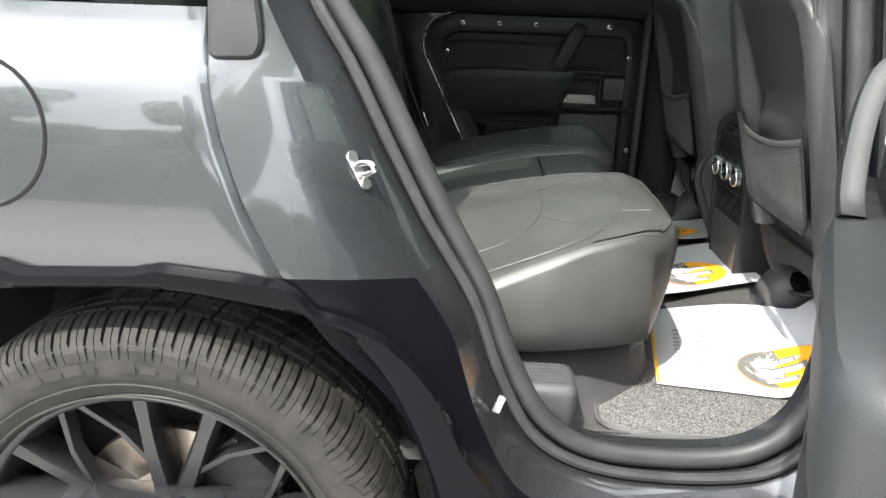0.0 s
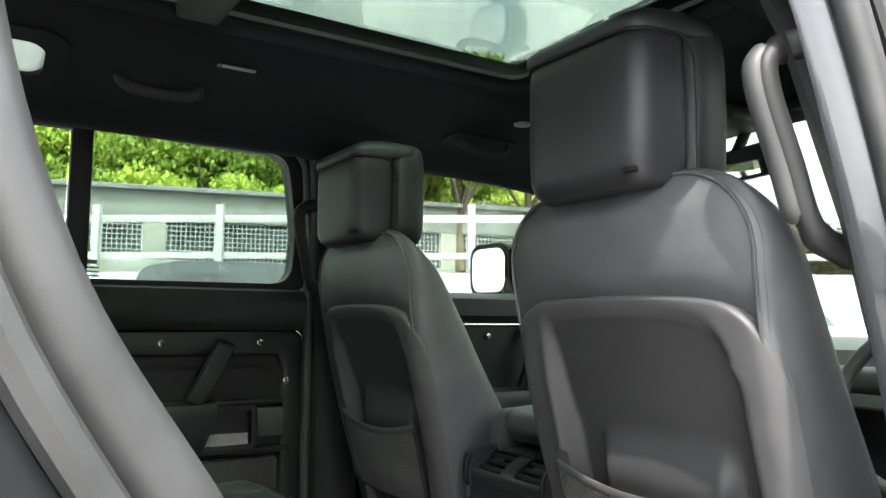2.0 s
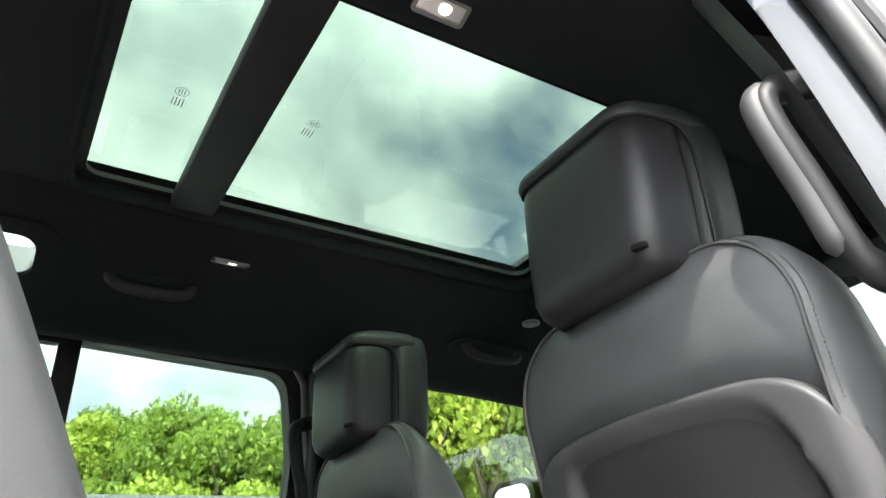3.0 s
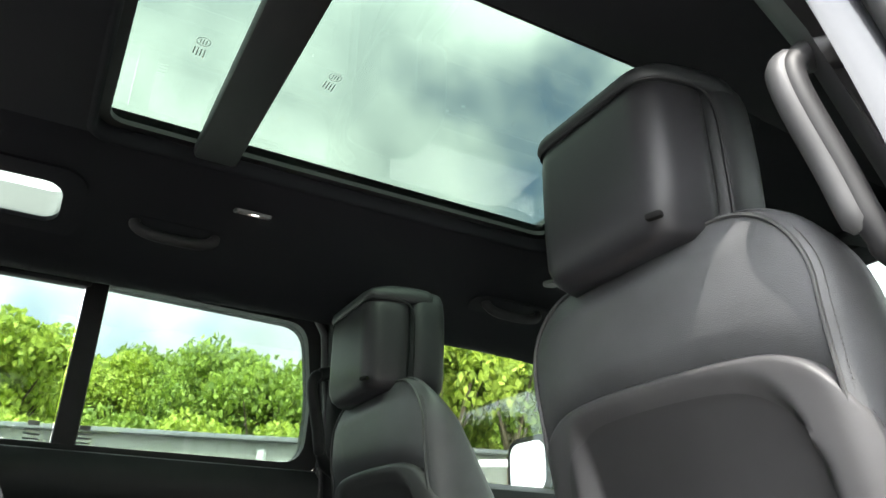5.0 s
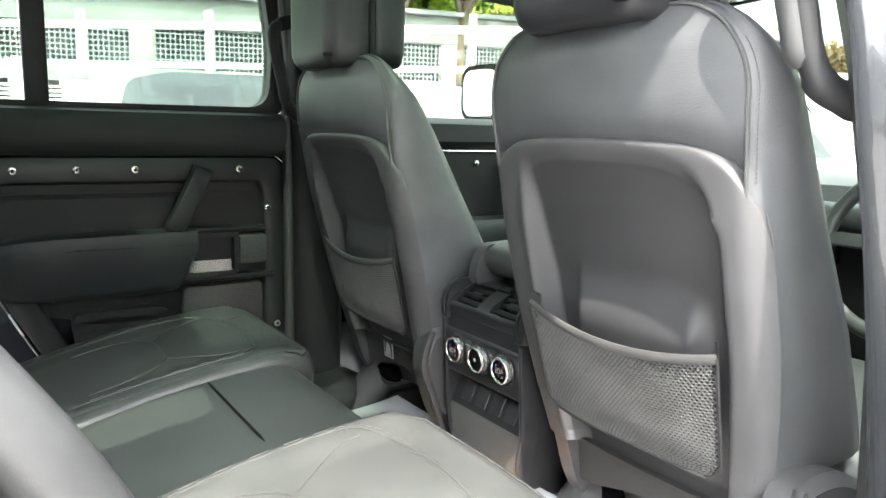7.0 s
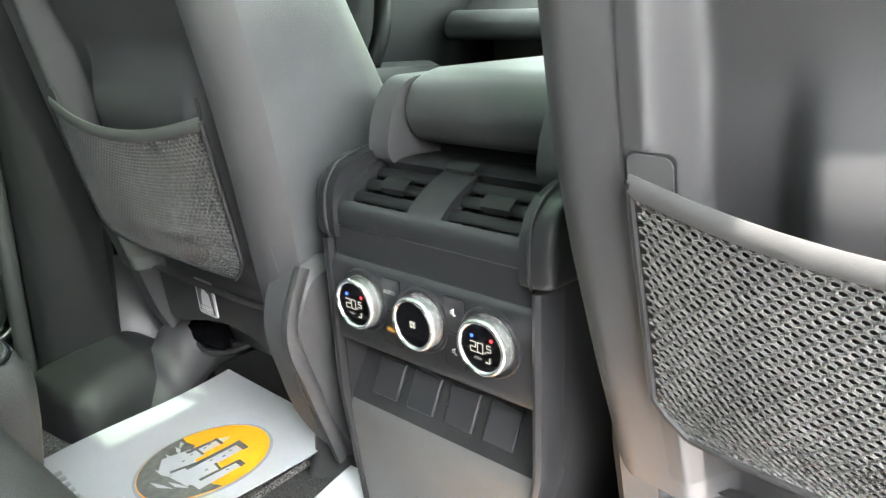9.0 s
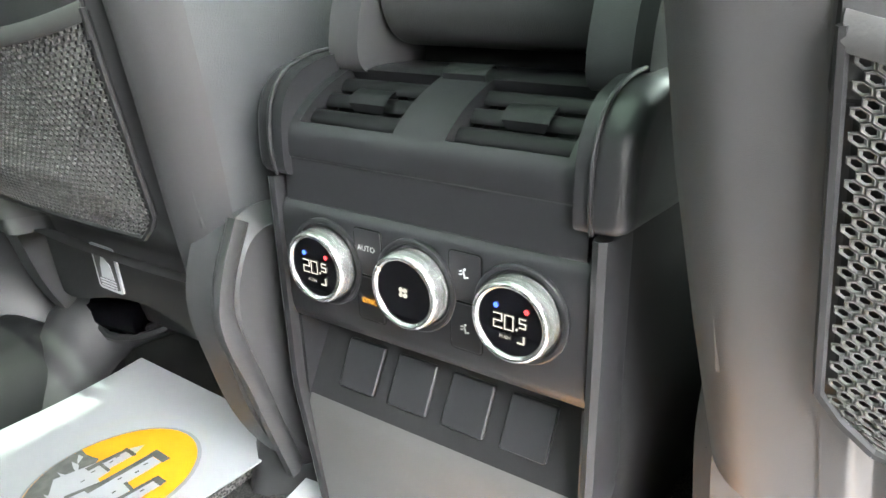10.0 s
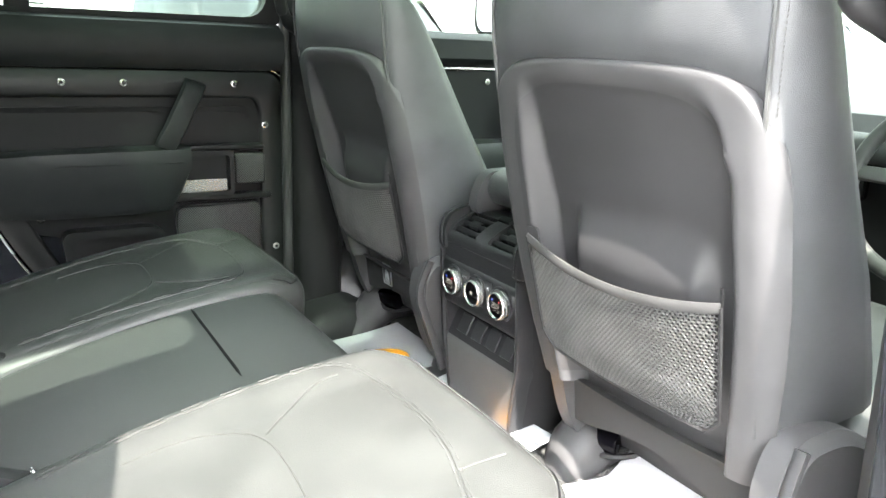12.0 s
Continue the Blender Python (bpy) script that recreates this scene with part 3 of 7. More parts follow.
NS = 132
SEAL = spline([(.205, -.76, 1.78), (.212, -.79, 1.65), (.225, -.82, 1.47), (.262, -.835, 1.335), (.330, -.835, 1.223), (.382, -.835, 1.118), (.441, -.835, 1.004), (.504, -.835, .890),
               (.550, -.835, .775), (.609, -.835, .676), (.705, -.835, .623), (.880, -.835, .621), (.975, -.835, .656), (1.025, -.835, .740), (1.040, -.835, .913), (1.020, -.835, 1.087),
               (.985, -.82, 1.33), (.955, -.785, 1.60), (.92, -.755, 1.76), (.85, -.735, 1.815), (.55, -.73, 1.83), (.28, -.735, 1.815)], NS, True)
JAMB = spline([(.13, -.80, 1.84), (.14, -.85, 1.65), (.155, -.90, 1.47), (.20, -.93, 1.32), (.252, -.93, 1.205), (.302, -.93, 1.105), (.357, -.93, 1.005), (.455, -.93, .862),
               (.505, -.93, .718), (.585, -.93, .590), (.75, -.93, .552), (.95, -.93, .557), (1.06, -.93, .61), (1.10, -.92, .80), (1.105, -.92, .995), (1.09, -.92, 1.226),
               (1.065, -.89, 1.45), (1.04, -.84, 1.66), (1.0, -.79, 1.83), (.88, -.765, 1.89), (.55, -.76, 1.905), (.25, -.765, 1.89)], NS, True)
EDGE = spline([(.04, -.81, 1.88), (.06, -.865, 1.65), (.118, -.895, 1.47), (.142, -.915, 1.32), (.134, -.952, 1.215), (.156, -.974, 1.115), (.196, -.987, 1.015), (.278, -.985, .87),
               (.40, -.985, .74), (.50, -.975, .50), (.74, -.965, .45), (.98, -.965, .45), (1.12, -.965, .52), (1.17, -.965, .80), (1.17, -.965, .995), (1.16, -.96, 1.226),
               (1.14, -.93, 1.45), (1.11, -.88, 1.67), (1.07, -.83, 1.87), (.92, -.81, 1.935), (.55, -.805, 1.95), (.20, -.81, 1.935)], NS, True)
TRIM = [p + Vector((0, 0.055, 0)) for p in SEAL]


def span(curve, a, b):
    """The part of a closed curve between two control points."""
    return [curve[i % NS] for i in range(int(a * NS / 22), int(b * NS / 22) + 1)]


def door_jamb():
    mid = [a.lerp(b, 0.5) + Vector((0, -0.006, 0)) for a, b in zip(EDGE, JAMB)]
    flange = [a.lerp(b, 0.25) + Vector((0, 0.012, 0)) for a, b in zip(JAMB, SEAL)]
    lip = [a.lerp(b, 0.85) + Vector((0, 0.015, 0)) for a, b in zip(JAMB, SEAL)]
    # front half of the jamb: the body paint again, darkened for shade
    for a0, a1, m_, lab in ((11.0, 17.5, PAINT_SHADED, "grey front door jamb, its paint darkened for shade"), (17.5, 28.55, PAINT, "dark grey painted rear door jamb")):
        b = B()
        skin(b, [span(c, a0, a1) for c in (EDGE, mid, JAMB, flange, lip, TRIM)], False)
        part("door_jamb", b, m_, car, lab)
    b = B()
    skin(b, [span(c, 6.55, 11.0) for c in (EDGE, mid, JAMB)], False)
    part("jamb_cladding", b, GLOSS, car, "gloss black cladding inside the door opening")
    b = B()
    skin(b, [span(c, 6.55, 11.0) for c in (JAMB, flange, lip, TRIM)], False)
    part("sill_flange", b, PAINT, car)
    b = B()
    tube(b, [p + Vector((0, -0.004, 0)) for p in SEAL], 0.017, 10, True)
    part("door_seal", b, RUBBER, car, "soft black rubber door seal")
    b = B()
    tube(b, [a.lerp(c, 0.30) + Vector((0, -0.001, 0)) for a, c in zip(SEAL, JAMB)], 0.009, 8, True)
    part("inner_seal", b, RUBBER, car)


door_jamb()

ARCH = [(-.56, .30), (-.53, .54), (-.45, .755), (-.36, .858), (-.227, .902), (-.037, .918), (.08, .921), (.195, .907), (.268, .893), (.318, .872), (.352, .840), (.390, .785), (.430, .698), (.458, .61), (.475, .50), (.48, .30)]


def arch_curve(n):
    return [(p.x, p.y) for p in spline([(a, c, 0) for a, c in ARCH], n)]


def side_y(z):
    return -lerp(z, ((0.3, 0.955), (0.6, 0.975), (0.90, 0.990), (0.96, 0.992), (1.0, 0.990), (1.05, 0.985), (1.10, 0.978), (1.15, 0.970), (1.19, 0.962), (1.215, 0.953), (1.235, 0.935), (1.26, 0.922), (1.30, 0.915), (1.7, 0.86), (1.9, 0.80)))


def quarter_panel():
    # painted side between the cladding and the shoulder, from the tail to the door's edge
    def edge_x(z):
        return lerp(z, ((.93, .240), (1.015, .196), (1.115, .156), (1.215, .134), (1.32, .142), (1.47, .118), (1.65, .06), (1.88, .04)))
    b = B()
    def f(s, t):
        z = 0.942 + 0.348 * t
        x = -1.35 + (edge_x(z) + 1.35) * s
        roll = smooth(0.985, 1.0, s)
        return (x, side_y(z) + 0.012 * roll, z)
    zs = [i / 22 for i in range(23)]
    xs = [i / 30 for i in range(30)] + [0.985, 0.99, 0.995, 1.0]
    skin(b, [[f(s, t) for t in zs] for s in xs], False)
    part("quarter_panel", b, PAINT, car, "dark grey metallic rear quarter panel")
    b = B()
    patch(b, lambda s, t: (-1.35 + 1.36 * s, side_y(1.30 + 0.5 * t) + 0.004, 1.30 + 0.5 * t), 8, 8, (0, 0.006, 0))
    part("quarter_window", b, REAR_GLASS, car, "dark side window of the load bay")
    b = B()
    patch(b, lambda s, t: (0.015 + (edge_x(1.30 + 0.6 * t) - 0.015) * s, side_y(1.30 + 0.6 * t), 1.30 + 0.6 * t), 4, 12, (0, 0.03, 0))
    patch(b, lambda s, t: (-1.35 + 1.40 * s, side_y(1.80 + 0.1 * t), 1.80 + 0.1 * t), 10, 2, (0, 0.03, 0))
    part("window_pillar", b, PLASTIC_DARK, car)
    # fuel flap: its shadow gap is a dark ring laid on the side
    b = B()
    o = [(u - .205, v + 1.122) for u, v in rrect(.25, .20, .095, 8)]
    i = [(u - .205, v + 1.122) for u, v in rrect(.241, .191, .0915, 8)]
    rows = [[(u, side_y(v) + d, v) for u, v in q] for q, d in ((o, 0.004), (o, -0.0015), (i, -0.0015), (i, 0.004))]
    skin(b, rows, True)
    part("fuel_flap", b, BLACK_AND_SHADE, car, "shadow gap round the fuel filler flap")


def wheel_arch():
    n = 80
    inner = arch_curve(n)
    top = []
    for x, z in inner:
        t = lerp(x, ((-1.2, .955), (-.17, .957), (-.145, .955), (-.122, .944), (.034, .952), (.061, .961), (.235, .946), (.262, .915), (.275, .875), (.40, .745), (.51, .60), (.56, .3)))
        top.append((x if x < .2 else min(x + 0.05 * smooth(.2, .4, x), .56), max(t, z + 0.012)))
    b = B()
    skin(b, [[(x, side_y(max(z, .6)) - 0.004, z) for x, z in top],
             [(x, side_y(max(z, .6)) - 0.022, z - 0.006) for x, z in top],
             [(a[0] * .45 + c[0] * .55, -1.012, a[1] * .45 + c[1] * .55) for a, c in zip(top, inner)],
             [(x, -1.006, z + 0.006) for x, z in inner],
             [(x, -0.990, z) for x, z in inner]], False)
    part("arch_cladding", b, GLOSS, car, "gloss black wheel arch cladding")
    b = B()
    line = arch_curve(40)
    skin(b, [[(x * k, y, z + 0.012 * (y > -.98) - .04 * (1 - k)) for x, z in line] for y, k in ((-0.990, 1.0), (-0.935, .99), (-.86, .93), (-.78, .80), (-.70, .62))], False)
    patch(b, lambda s, t: (-.4 + .70 * s, -0.70, 0.2 + 0.68 * t), 4, 4)
    part("arch_liner", b, BLACK_AND_SHADE, car, "black wheel arch liner")
    b = B()
    slab(b, [(-1.35, .3), (-.53, .3), (-.53, .52), (-.45, .72), (-.42, .93), (-1.35, .93)], lambda u, v, w: (u, side_y(v) + w, v), 0.03)
    part("rear_side", b, PAINT, car)


quarter_panel()
wheel_arch()
b = B()
slab(b, round_poly([(.128, 1.70), (.135, 1.227), (.196, 1.229), (.206, 1.250), (.180, 1.45), (.155, 1.70)], .012, 5), lambda u, v, w: (u, -lerp(v, ((1.2, .945), (1.32, .935), (1.47, .912), (1.7, .86))) - w, v), .012, .004)
part("corner_trim", b, PLASTIC_DARK, car, "dark grey trim panel on the rear pillar")


def wheel_at(x, z):
    wheel = tagged(new("wheel"), "dark alloy wheel with a low tyre")
    wheel.parent = car
    b = B()
    prof = [(.265, -.80), (.275, -.925), (.292, -.952), (.315, -.968), (.350, -.978), (.380, -.970), (.390, -.955), (.393, -.93), (.3935, -.86), (.393, -.75), (.385, -.73), (.31, -.74)]
    n = 96
    skin(b, [[(x + r * math.cos(2 * math.pi * k / n), y, z + r * math.sin(2 * math.pi * k / n)) for r, y in prof] for k in range(n + 1)], False)
    bmesh.ops.remove_doubles(b, verts=b.verts, dist=1e-5)
    tyre = part("tyre", b, TYRE, wheel, "black road tyre with marks raised on its sidewall", 1.2)
    b = B()
    rnd = random.Random(3)
    n = 94
    for k in range(n):
        a = 2 * math.pi * (k + 0.5) / n
        pitch = 2 * math.pi / n
        for rows in (((-.977, .374), (-.971, .388), (-.955, .400), (-.93, .4085), (-.905, .4095)), ((-.893, .4095), (-.87, .4095)), ((-.858, .4095), (-.83, .4095)), ((-.82, .4095), (-.77, .4085), (-.745, .398))):
            lean = 0.020 * (1 if rows[0][0] < -0.9 else -1)
            for lo_e, hi_e in ((-.40, -.03), (.03, .40)):
                ring = []
                for j, (y, r) in enumerate(rows):
                    q = lean * (y - rows[0][0]) / 0.06
                    # the foot of every second shoulder block hooks forward
                    e0 = lo_e * pitch + q - (.22 * pitch if j == 0 and k % 2 and lo_e < -.1 else 0)
                    e1 = hi_e * pitch + q
                    ring.append([(x + rr * math.cos(a + e), y, z + rr * math.sin(a + e)) for e, rr in ((e0, r), (e1, r), (e1, r - .016), (e0, r - .016))])
                skin(b, ring, True, True)
    part("tread", b, TYRE, tyre, "deep tread blocks", 0.3)
    b = B()
    for r, w in ((.318, .0016), (.379, .0016), (.298, .002)):
        tube(b, [(x + r * math.cos(2 * math.pi * k / 90), -.9745 if r < .37 else -.9735, z + r * math.sin(2 * math.pi * k / 90)) for k in range(90)], w, 6, True)
    # raised bars in place of the maker's lettering
    for a0, a1, wd in ((118, 113, .022), (112, 107.5, .022), (106.5, 102, .022), (101, 98.5, .022), (93, 88.5, .02), (87.5, 83.5, .02), (82.5, 78.5, .02), (77.5, 73.5, .02)):
        rows = []
        for k in range(5):
            a = radians(a0 + (a1 - a0) * k / 4)
            rows.append([(x + (.334 + q * 1.2) * math.cos(a), -.9785, z + (.334 + q * 1.2) * math.sin(a)) for q in (.004, wd - .004)])
        skin(b, rows, False)
    part("raised_marking", b, TYRE, tyre)
    # thin tapered patches on the sidewall, in the tyre's own rubber
    for a0, a1 in ((46, 38), (30, 20)):
        b = B()
        rows = [[(x + (.340 + q) * math.cos(radians(a)), -.9785, z + (.340 + q) * math.sin(radians(a))) for q in (0, 0.035 * (1 - abs(i - 4) / 9))] for i, a in enumerate([a0 + (a1 - a0) * k / 8 for k in range(9)])]
        skin(b, rows, False)
        part("sidewall_patch", b, TYRE, tyre)
    # rim: lip, barrel, spokes
    b = B()
    lip = [(.293, -.950), (.288, -.957), (.281, -.954), (.276, -.935), (.268, -.92), (.259, -.86), (.264, -.76)]
    n = 90
    skin(b, [[(x + r * math.cos(2 * math.pi * k / n), y, z + r * math.sin(2 * math.pi * k / n)) for r, y in lip] for k in range(n + 1)], False)
    bmesh.ops.remove_doubles(b, verts=b.verts, dist=1e-5)
    rim = part("rim", b, ALLOY, wheel, "dark satin alloy rim", 1.0)
    for k in range(5):
        base = 90 - 10 + k * 72

        def pt(r, a, y):
            return (x + .89 * r * math.cos(radians(a)), y + .012, z + .89 * r * math.sin(radians(a)))
        for da in (-11.5, 11.5):
            b = B()
            rows = []
            for r, a, wd, yf in ((.055, da * .9, .040, -.915), (.12, da * .95, .042, -.925), (.19, da, .037, -.94), (.26, da, .033, -.950), (.312, da, .040, -.957)):
                hw = math.degrees(wd / r / 2)
                rows.append([pt(r, base + a - hw * .8, yf + .06), pt(r, base + a - hw, yf + .014), pt(r, base + a - hw * .62, yf), pt(r, base + a + hw * .62, yf), pt(r, base + a + hw, yf + .014), pt(r, base + a + hw * .8, yf + .06)])
            skin(b, rows, True, True)
            part("spoke", b, ALLOY, rim)
            b = B()
            s = 1 if da > 0 else -1
            rows = []
            for r, a, wd, yf in ((.165, da + s * 2, .019, -.930), (.24, da + s * 12, .017, -.94), (.312, da + s * 21, .021, -.95)):
                hw = math.degrees(wd / r / 2)
                rows.append([pt(r, base + a - hw, yf + .025), pt(r, base + a - hw * .6, yf), pt(r, base + a + hw * .6, yf), pt(r, base + a + hw, yf + .025)])
            skin(b, rows, True, True)
            part("brace", b, ALLOY, rim)
    b = B()
    cyl(b, (x, -.915, z), .075, .05, (90, 0, 0), 40, .008)
    part("hub", b, ALLOY, rim)
    b = B()
    cyl(b, (x, -.80, z), .255, .010, (90, 0, 0), 48)
    part("brake_shield", b, BLACK_AND_SHADE, wheel, "black brake shield")
    b = B()
    cyl(b, (x, -.845, z), .178, .022, (90, 0, 0), 64, .003)
    part("brake_disc", b, DISC, wheel, "brown-tinged steel brake disc")
    b = B()
    cyl(b, (x, -.862, z), .105, .03, (90, 0, 0), 48, .006, .085)
    part("disc_bell", b, STEEL, wheel)
    b = B()
    box(b, (x + .12, -.85, z + .11), (.13, .07, .10), .02, (0, 45, 0))
    part("brake_caliper", b, PLASTIC_DARK, wheel)
    b = B()
    tube(b, spline([(x - .13, -.80, z + .20), (x - .02, -.80, z + .235), (x + .06, -.81, z + .26), (x + .12, -.83, z + .20)], 14), .008, 8)
    part("brake_hose", b, RUBBER, wheel)


wheel_at(0.0, 0.445)

# outer skin that closes the car: far side, roof sides, tail, nose end
b = B()
patch(b, lambda s, t: (-1.35 + 1.30 * s, 0.985, 0.3 + 1.0 * t), 8, 8, (0, -.02, 0))
patch(b, lambda s, t: (-1.35 + 1.30 * s, 0.86 - .05 * t, 1.80 + .14 * t), 8, 8, (0, -.02, 0))
part("far_side", b, PAINT, car)
b = B()
patch(b, lambda s, t: (-1.2 + 1.12 * s, 0.93 - .07 * t, 1.30 + .50 * t), 4, 4)
part("quarter_window", b, REAR_GLASS, car)
b = B()
slab(b, [(-.98, .3), (.98, .3), (.98, 1.22), (-.98, 1.22)], lambda u, v, w: (-1.38 + w, u, v), 0.05)
slab(b, [(-.82, 1.80), (.82, 1.80), (.80, 1.95), (-.80, 1.95)], lambda u, v, w: (-1.38 + w, u, v), 0.05)
part("tail", b, PAINT, car)
for s in (-1, 1):
    b = B()
    patch(b, lambda u, t: (-1.35 + 3.2 * u, s * (0.80 - 0.42 * t), 1.95 + 0.04 * math.sin(t * 1.57)), 64, 14)
    cut(b, -.10, .33, s * .44, s * .78)
    part("roof", b, PAINT, car)
b = B()
patch(b, lambda u, t: (-1.35 + 1.71 * u, -.4 + .8 * t, 1.992), 6, 4, (0, 0, -.015))
patch(b, lambda u, t: (1.40 + .48 * u, -.4 + .8 * t, 1.992 - .06 * u * u), 6, 4, (0, 0, -.015))
part("roof", b, PAINT, car)
for s in (-1, 1):
    b = B()
    slab(b, [(1.13, .3), (2.5, .3), (2.5, 1.25), (1.13, 1.25)], lambda u, v, w: (u, s * (side_y(v) * -1 - w), v), 0.03)
    part("front_door_skin", b, PAINT, car)
    b = B()
    box(b, (1.02, s * .93, .48), (2.6, .10, .14), .03)
    part("sill", b, PAINT, car)
b = B()
box(b, (3.05, 0, .95), (1.3, 1.8, .55), .12)
part("bonnet", b, PAINT, car)
b = B()
slab(b, [(.10, .3), (1.13, .3), (1.13, 1.25), (.10, 1.25)], lambda u, v, w: (u, side_y(v) * -1 - w, v), 0.03)
part("far_door_skin", b, PAINT, car)


car.matrix_basis = Matrix.Translation((-.055, 0, .045)) @ Matrix.Diagonal((1, .957, 1, 1))


# ---- the cabin's shell ----
def cabin_floor():
    fl = tagged(new("floor"), "dark carpeted car floor with a raised centre tunnel", "floor", kind="structure")
    b = B()
    def f(s, t):
        x, y = 0.25 + 2.3 * s, -0.80 + 1.6 * t
        return (x, y, floor_z(x, y))
    patch(b, f, 40, 60, (0, 0, -.02))
    part("carpet", b, CARPET_DARK, fl)
    # moulded plastic trim between the carpet and the sill, with its tread ribs
    for s in (-1, 1):
        b = B()
        patch(b, lambda u, v: (0.42 + 0.70 * u, s * (0.792 - 0.09 * v), 0.606 + 0.010 * math.sin(3.14 * v) + 0.05 * smooth(.10, .0, u) + 0.04 * smooth(.93, 1, u)), 30, 10, (0, 0, -.015))
        st = part("sill_trim", b, PLASTIC, fl, "ribbed grey plastic sill trim")
        for k in range(5):
            b = B()
            box(b, (0.83, s * (0.722 + k * 0.013), 0.6155), (0.34, 0.005, 0.005), .002)
            part("rib", b, PLASTIC, st)
        # riser below the rear seat with a moulded step
        b = B()
        foot = lambda y: lerp(y, ((.0, .84), (.45, .835), (.53, .815), (.62, .755), (.70, .675), (.80, .60)))
        wide = lambda y: lerp(y, ((.0, .035), (.48, .04), (.60, .16), (.70, .27), (.80, .34)))
        def riser(u, v):
            x, y = 0.36 + .49 * u, .80 * v
            return (x, s * y, .603 + .118 * smooth(0, wide(y), foot(y) - x) + .010 * smooth(.66, .80, y))
        patch(b, riser, 48, 48, (0, 0, -.02))
        part("seat_riser", b, PLASTIC, fl, "moulded grey plastic riser under the rear seat")
        b = B()
        box(b, (0.575, s * .705, .668), (.140, .105, .088), .020, seg=4)
        tr = part("step", b, PLASTIC, fl)
        for k in range(6):
            b = B()
            box(b, (0.575, s * (.672 + k * .013), .712), (.095, .0035, .004), .001)
            part("rib", b, PLASTIC, tr)
    # seat-rail plinths
    for cy in (-.40, .40):
        for dy in (-.20, .20):
            b = B()
            tube(b, spline([(1.10, cy + dy, .61), (1.14, cy + dy, .66), (1.20, cy + dy, .72), (1.34, cy + dy, .72), (1.7, cy + dy, .70)], 20), [.02 + .035 * min(1, i / 8) for i in range(20)], 12)
            part("rail_plinth", b, PLASTIC, fl)

    b = B()
    box(b, (1.075, .665, .655), (.20, .17, .12), .045, (0, -6, 8), seg=5)
    part("floor_plinth", b, PLASTIC_DARK, fl, "smooth rounded dark plinth by the pillar foot", 1.2)
    fl.location = (-.03, 0, .04)


cabin_floor()


def carpet_mat(s):
    m = thing("carpet_mat", "tweed grey carpet mat with a pale bound edge", "floor mat", "carpet mats")
    b = B()
    at = lambda p, q, w: (lambda x, y: (x, s * y, floor_z(x, y) + w))(.695 + (.54 - .10 * smooth(.5, .1, q)) * p + .16 * smooth(.25, .9, q) * (1 - p) + .055 * max(0, 1 - q / .09) ** 2 * (1 - p), .722 - .48 * q)
    patch(b, lambda p, q: at(p, q, .010), 24, 30, (0, 0, -.010))
    part("carpet", b, CARPET, m)
    b = B()
    tube(b, [at(p, q, .008) for p, q in [(1 - i / 20, 0) for i in range(20)] + [(0, i / 24) for i in range(25)]], .0055, 8)
    part("binding", b, PLASTIC_SATIN, m)
    m.location = (-.03, 0, .04)


carpet_mat(-1)
carpet_mat(1)


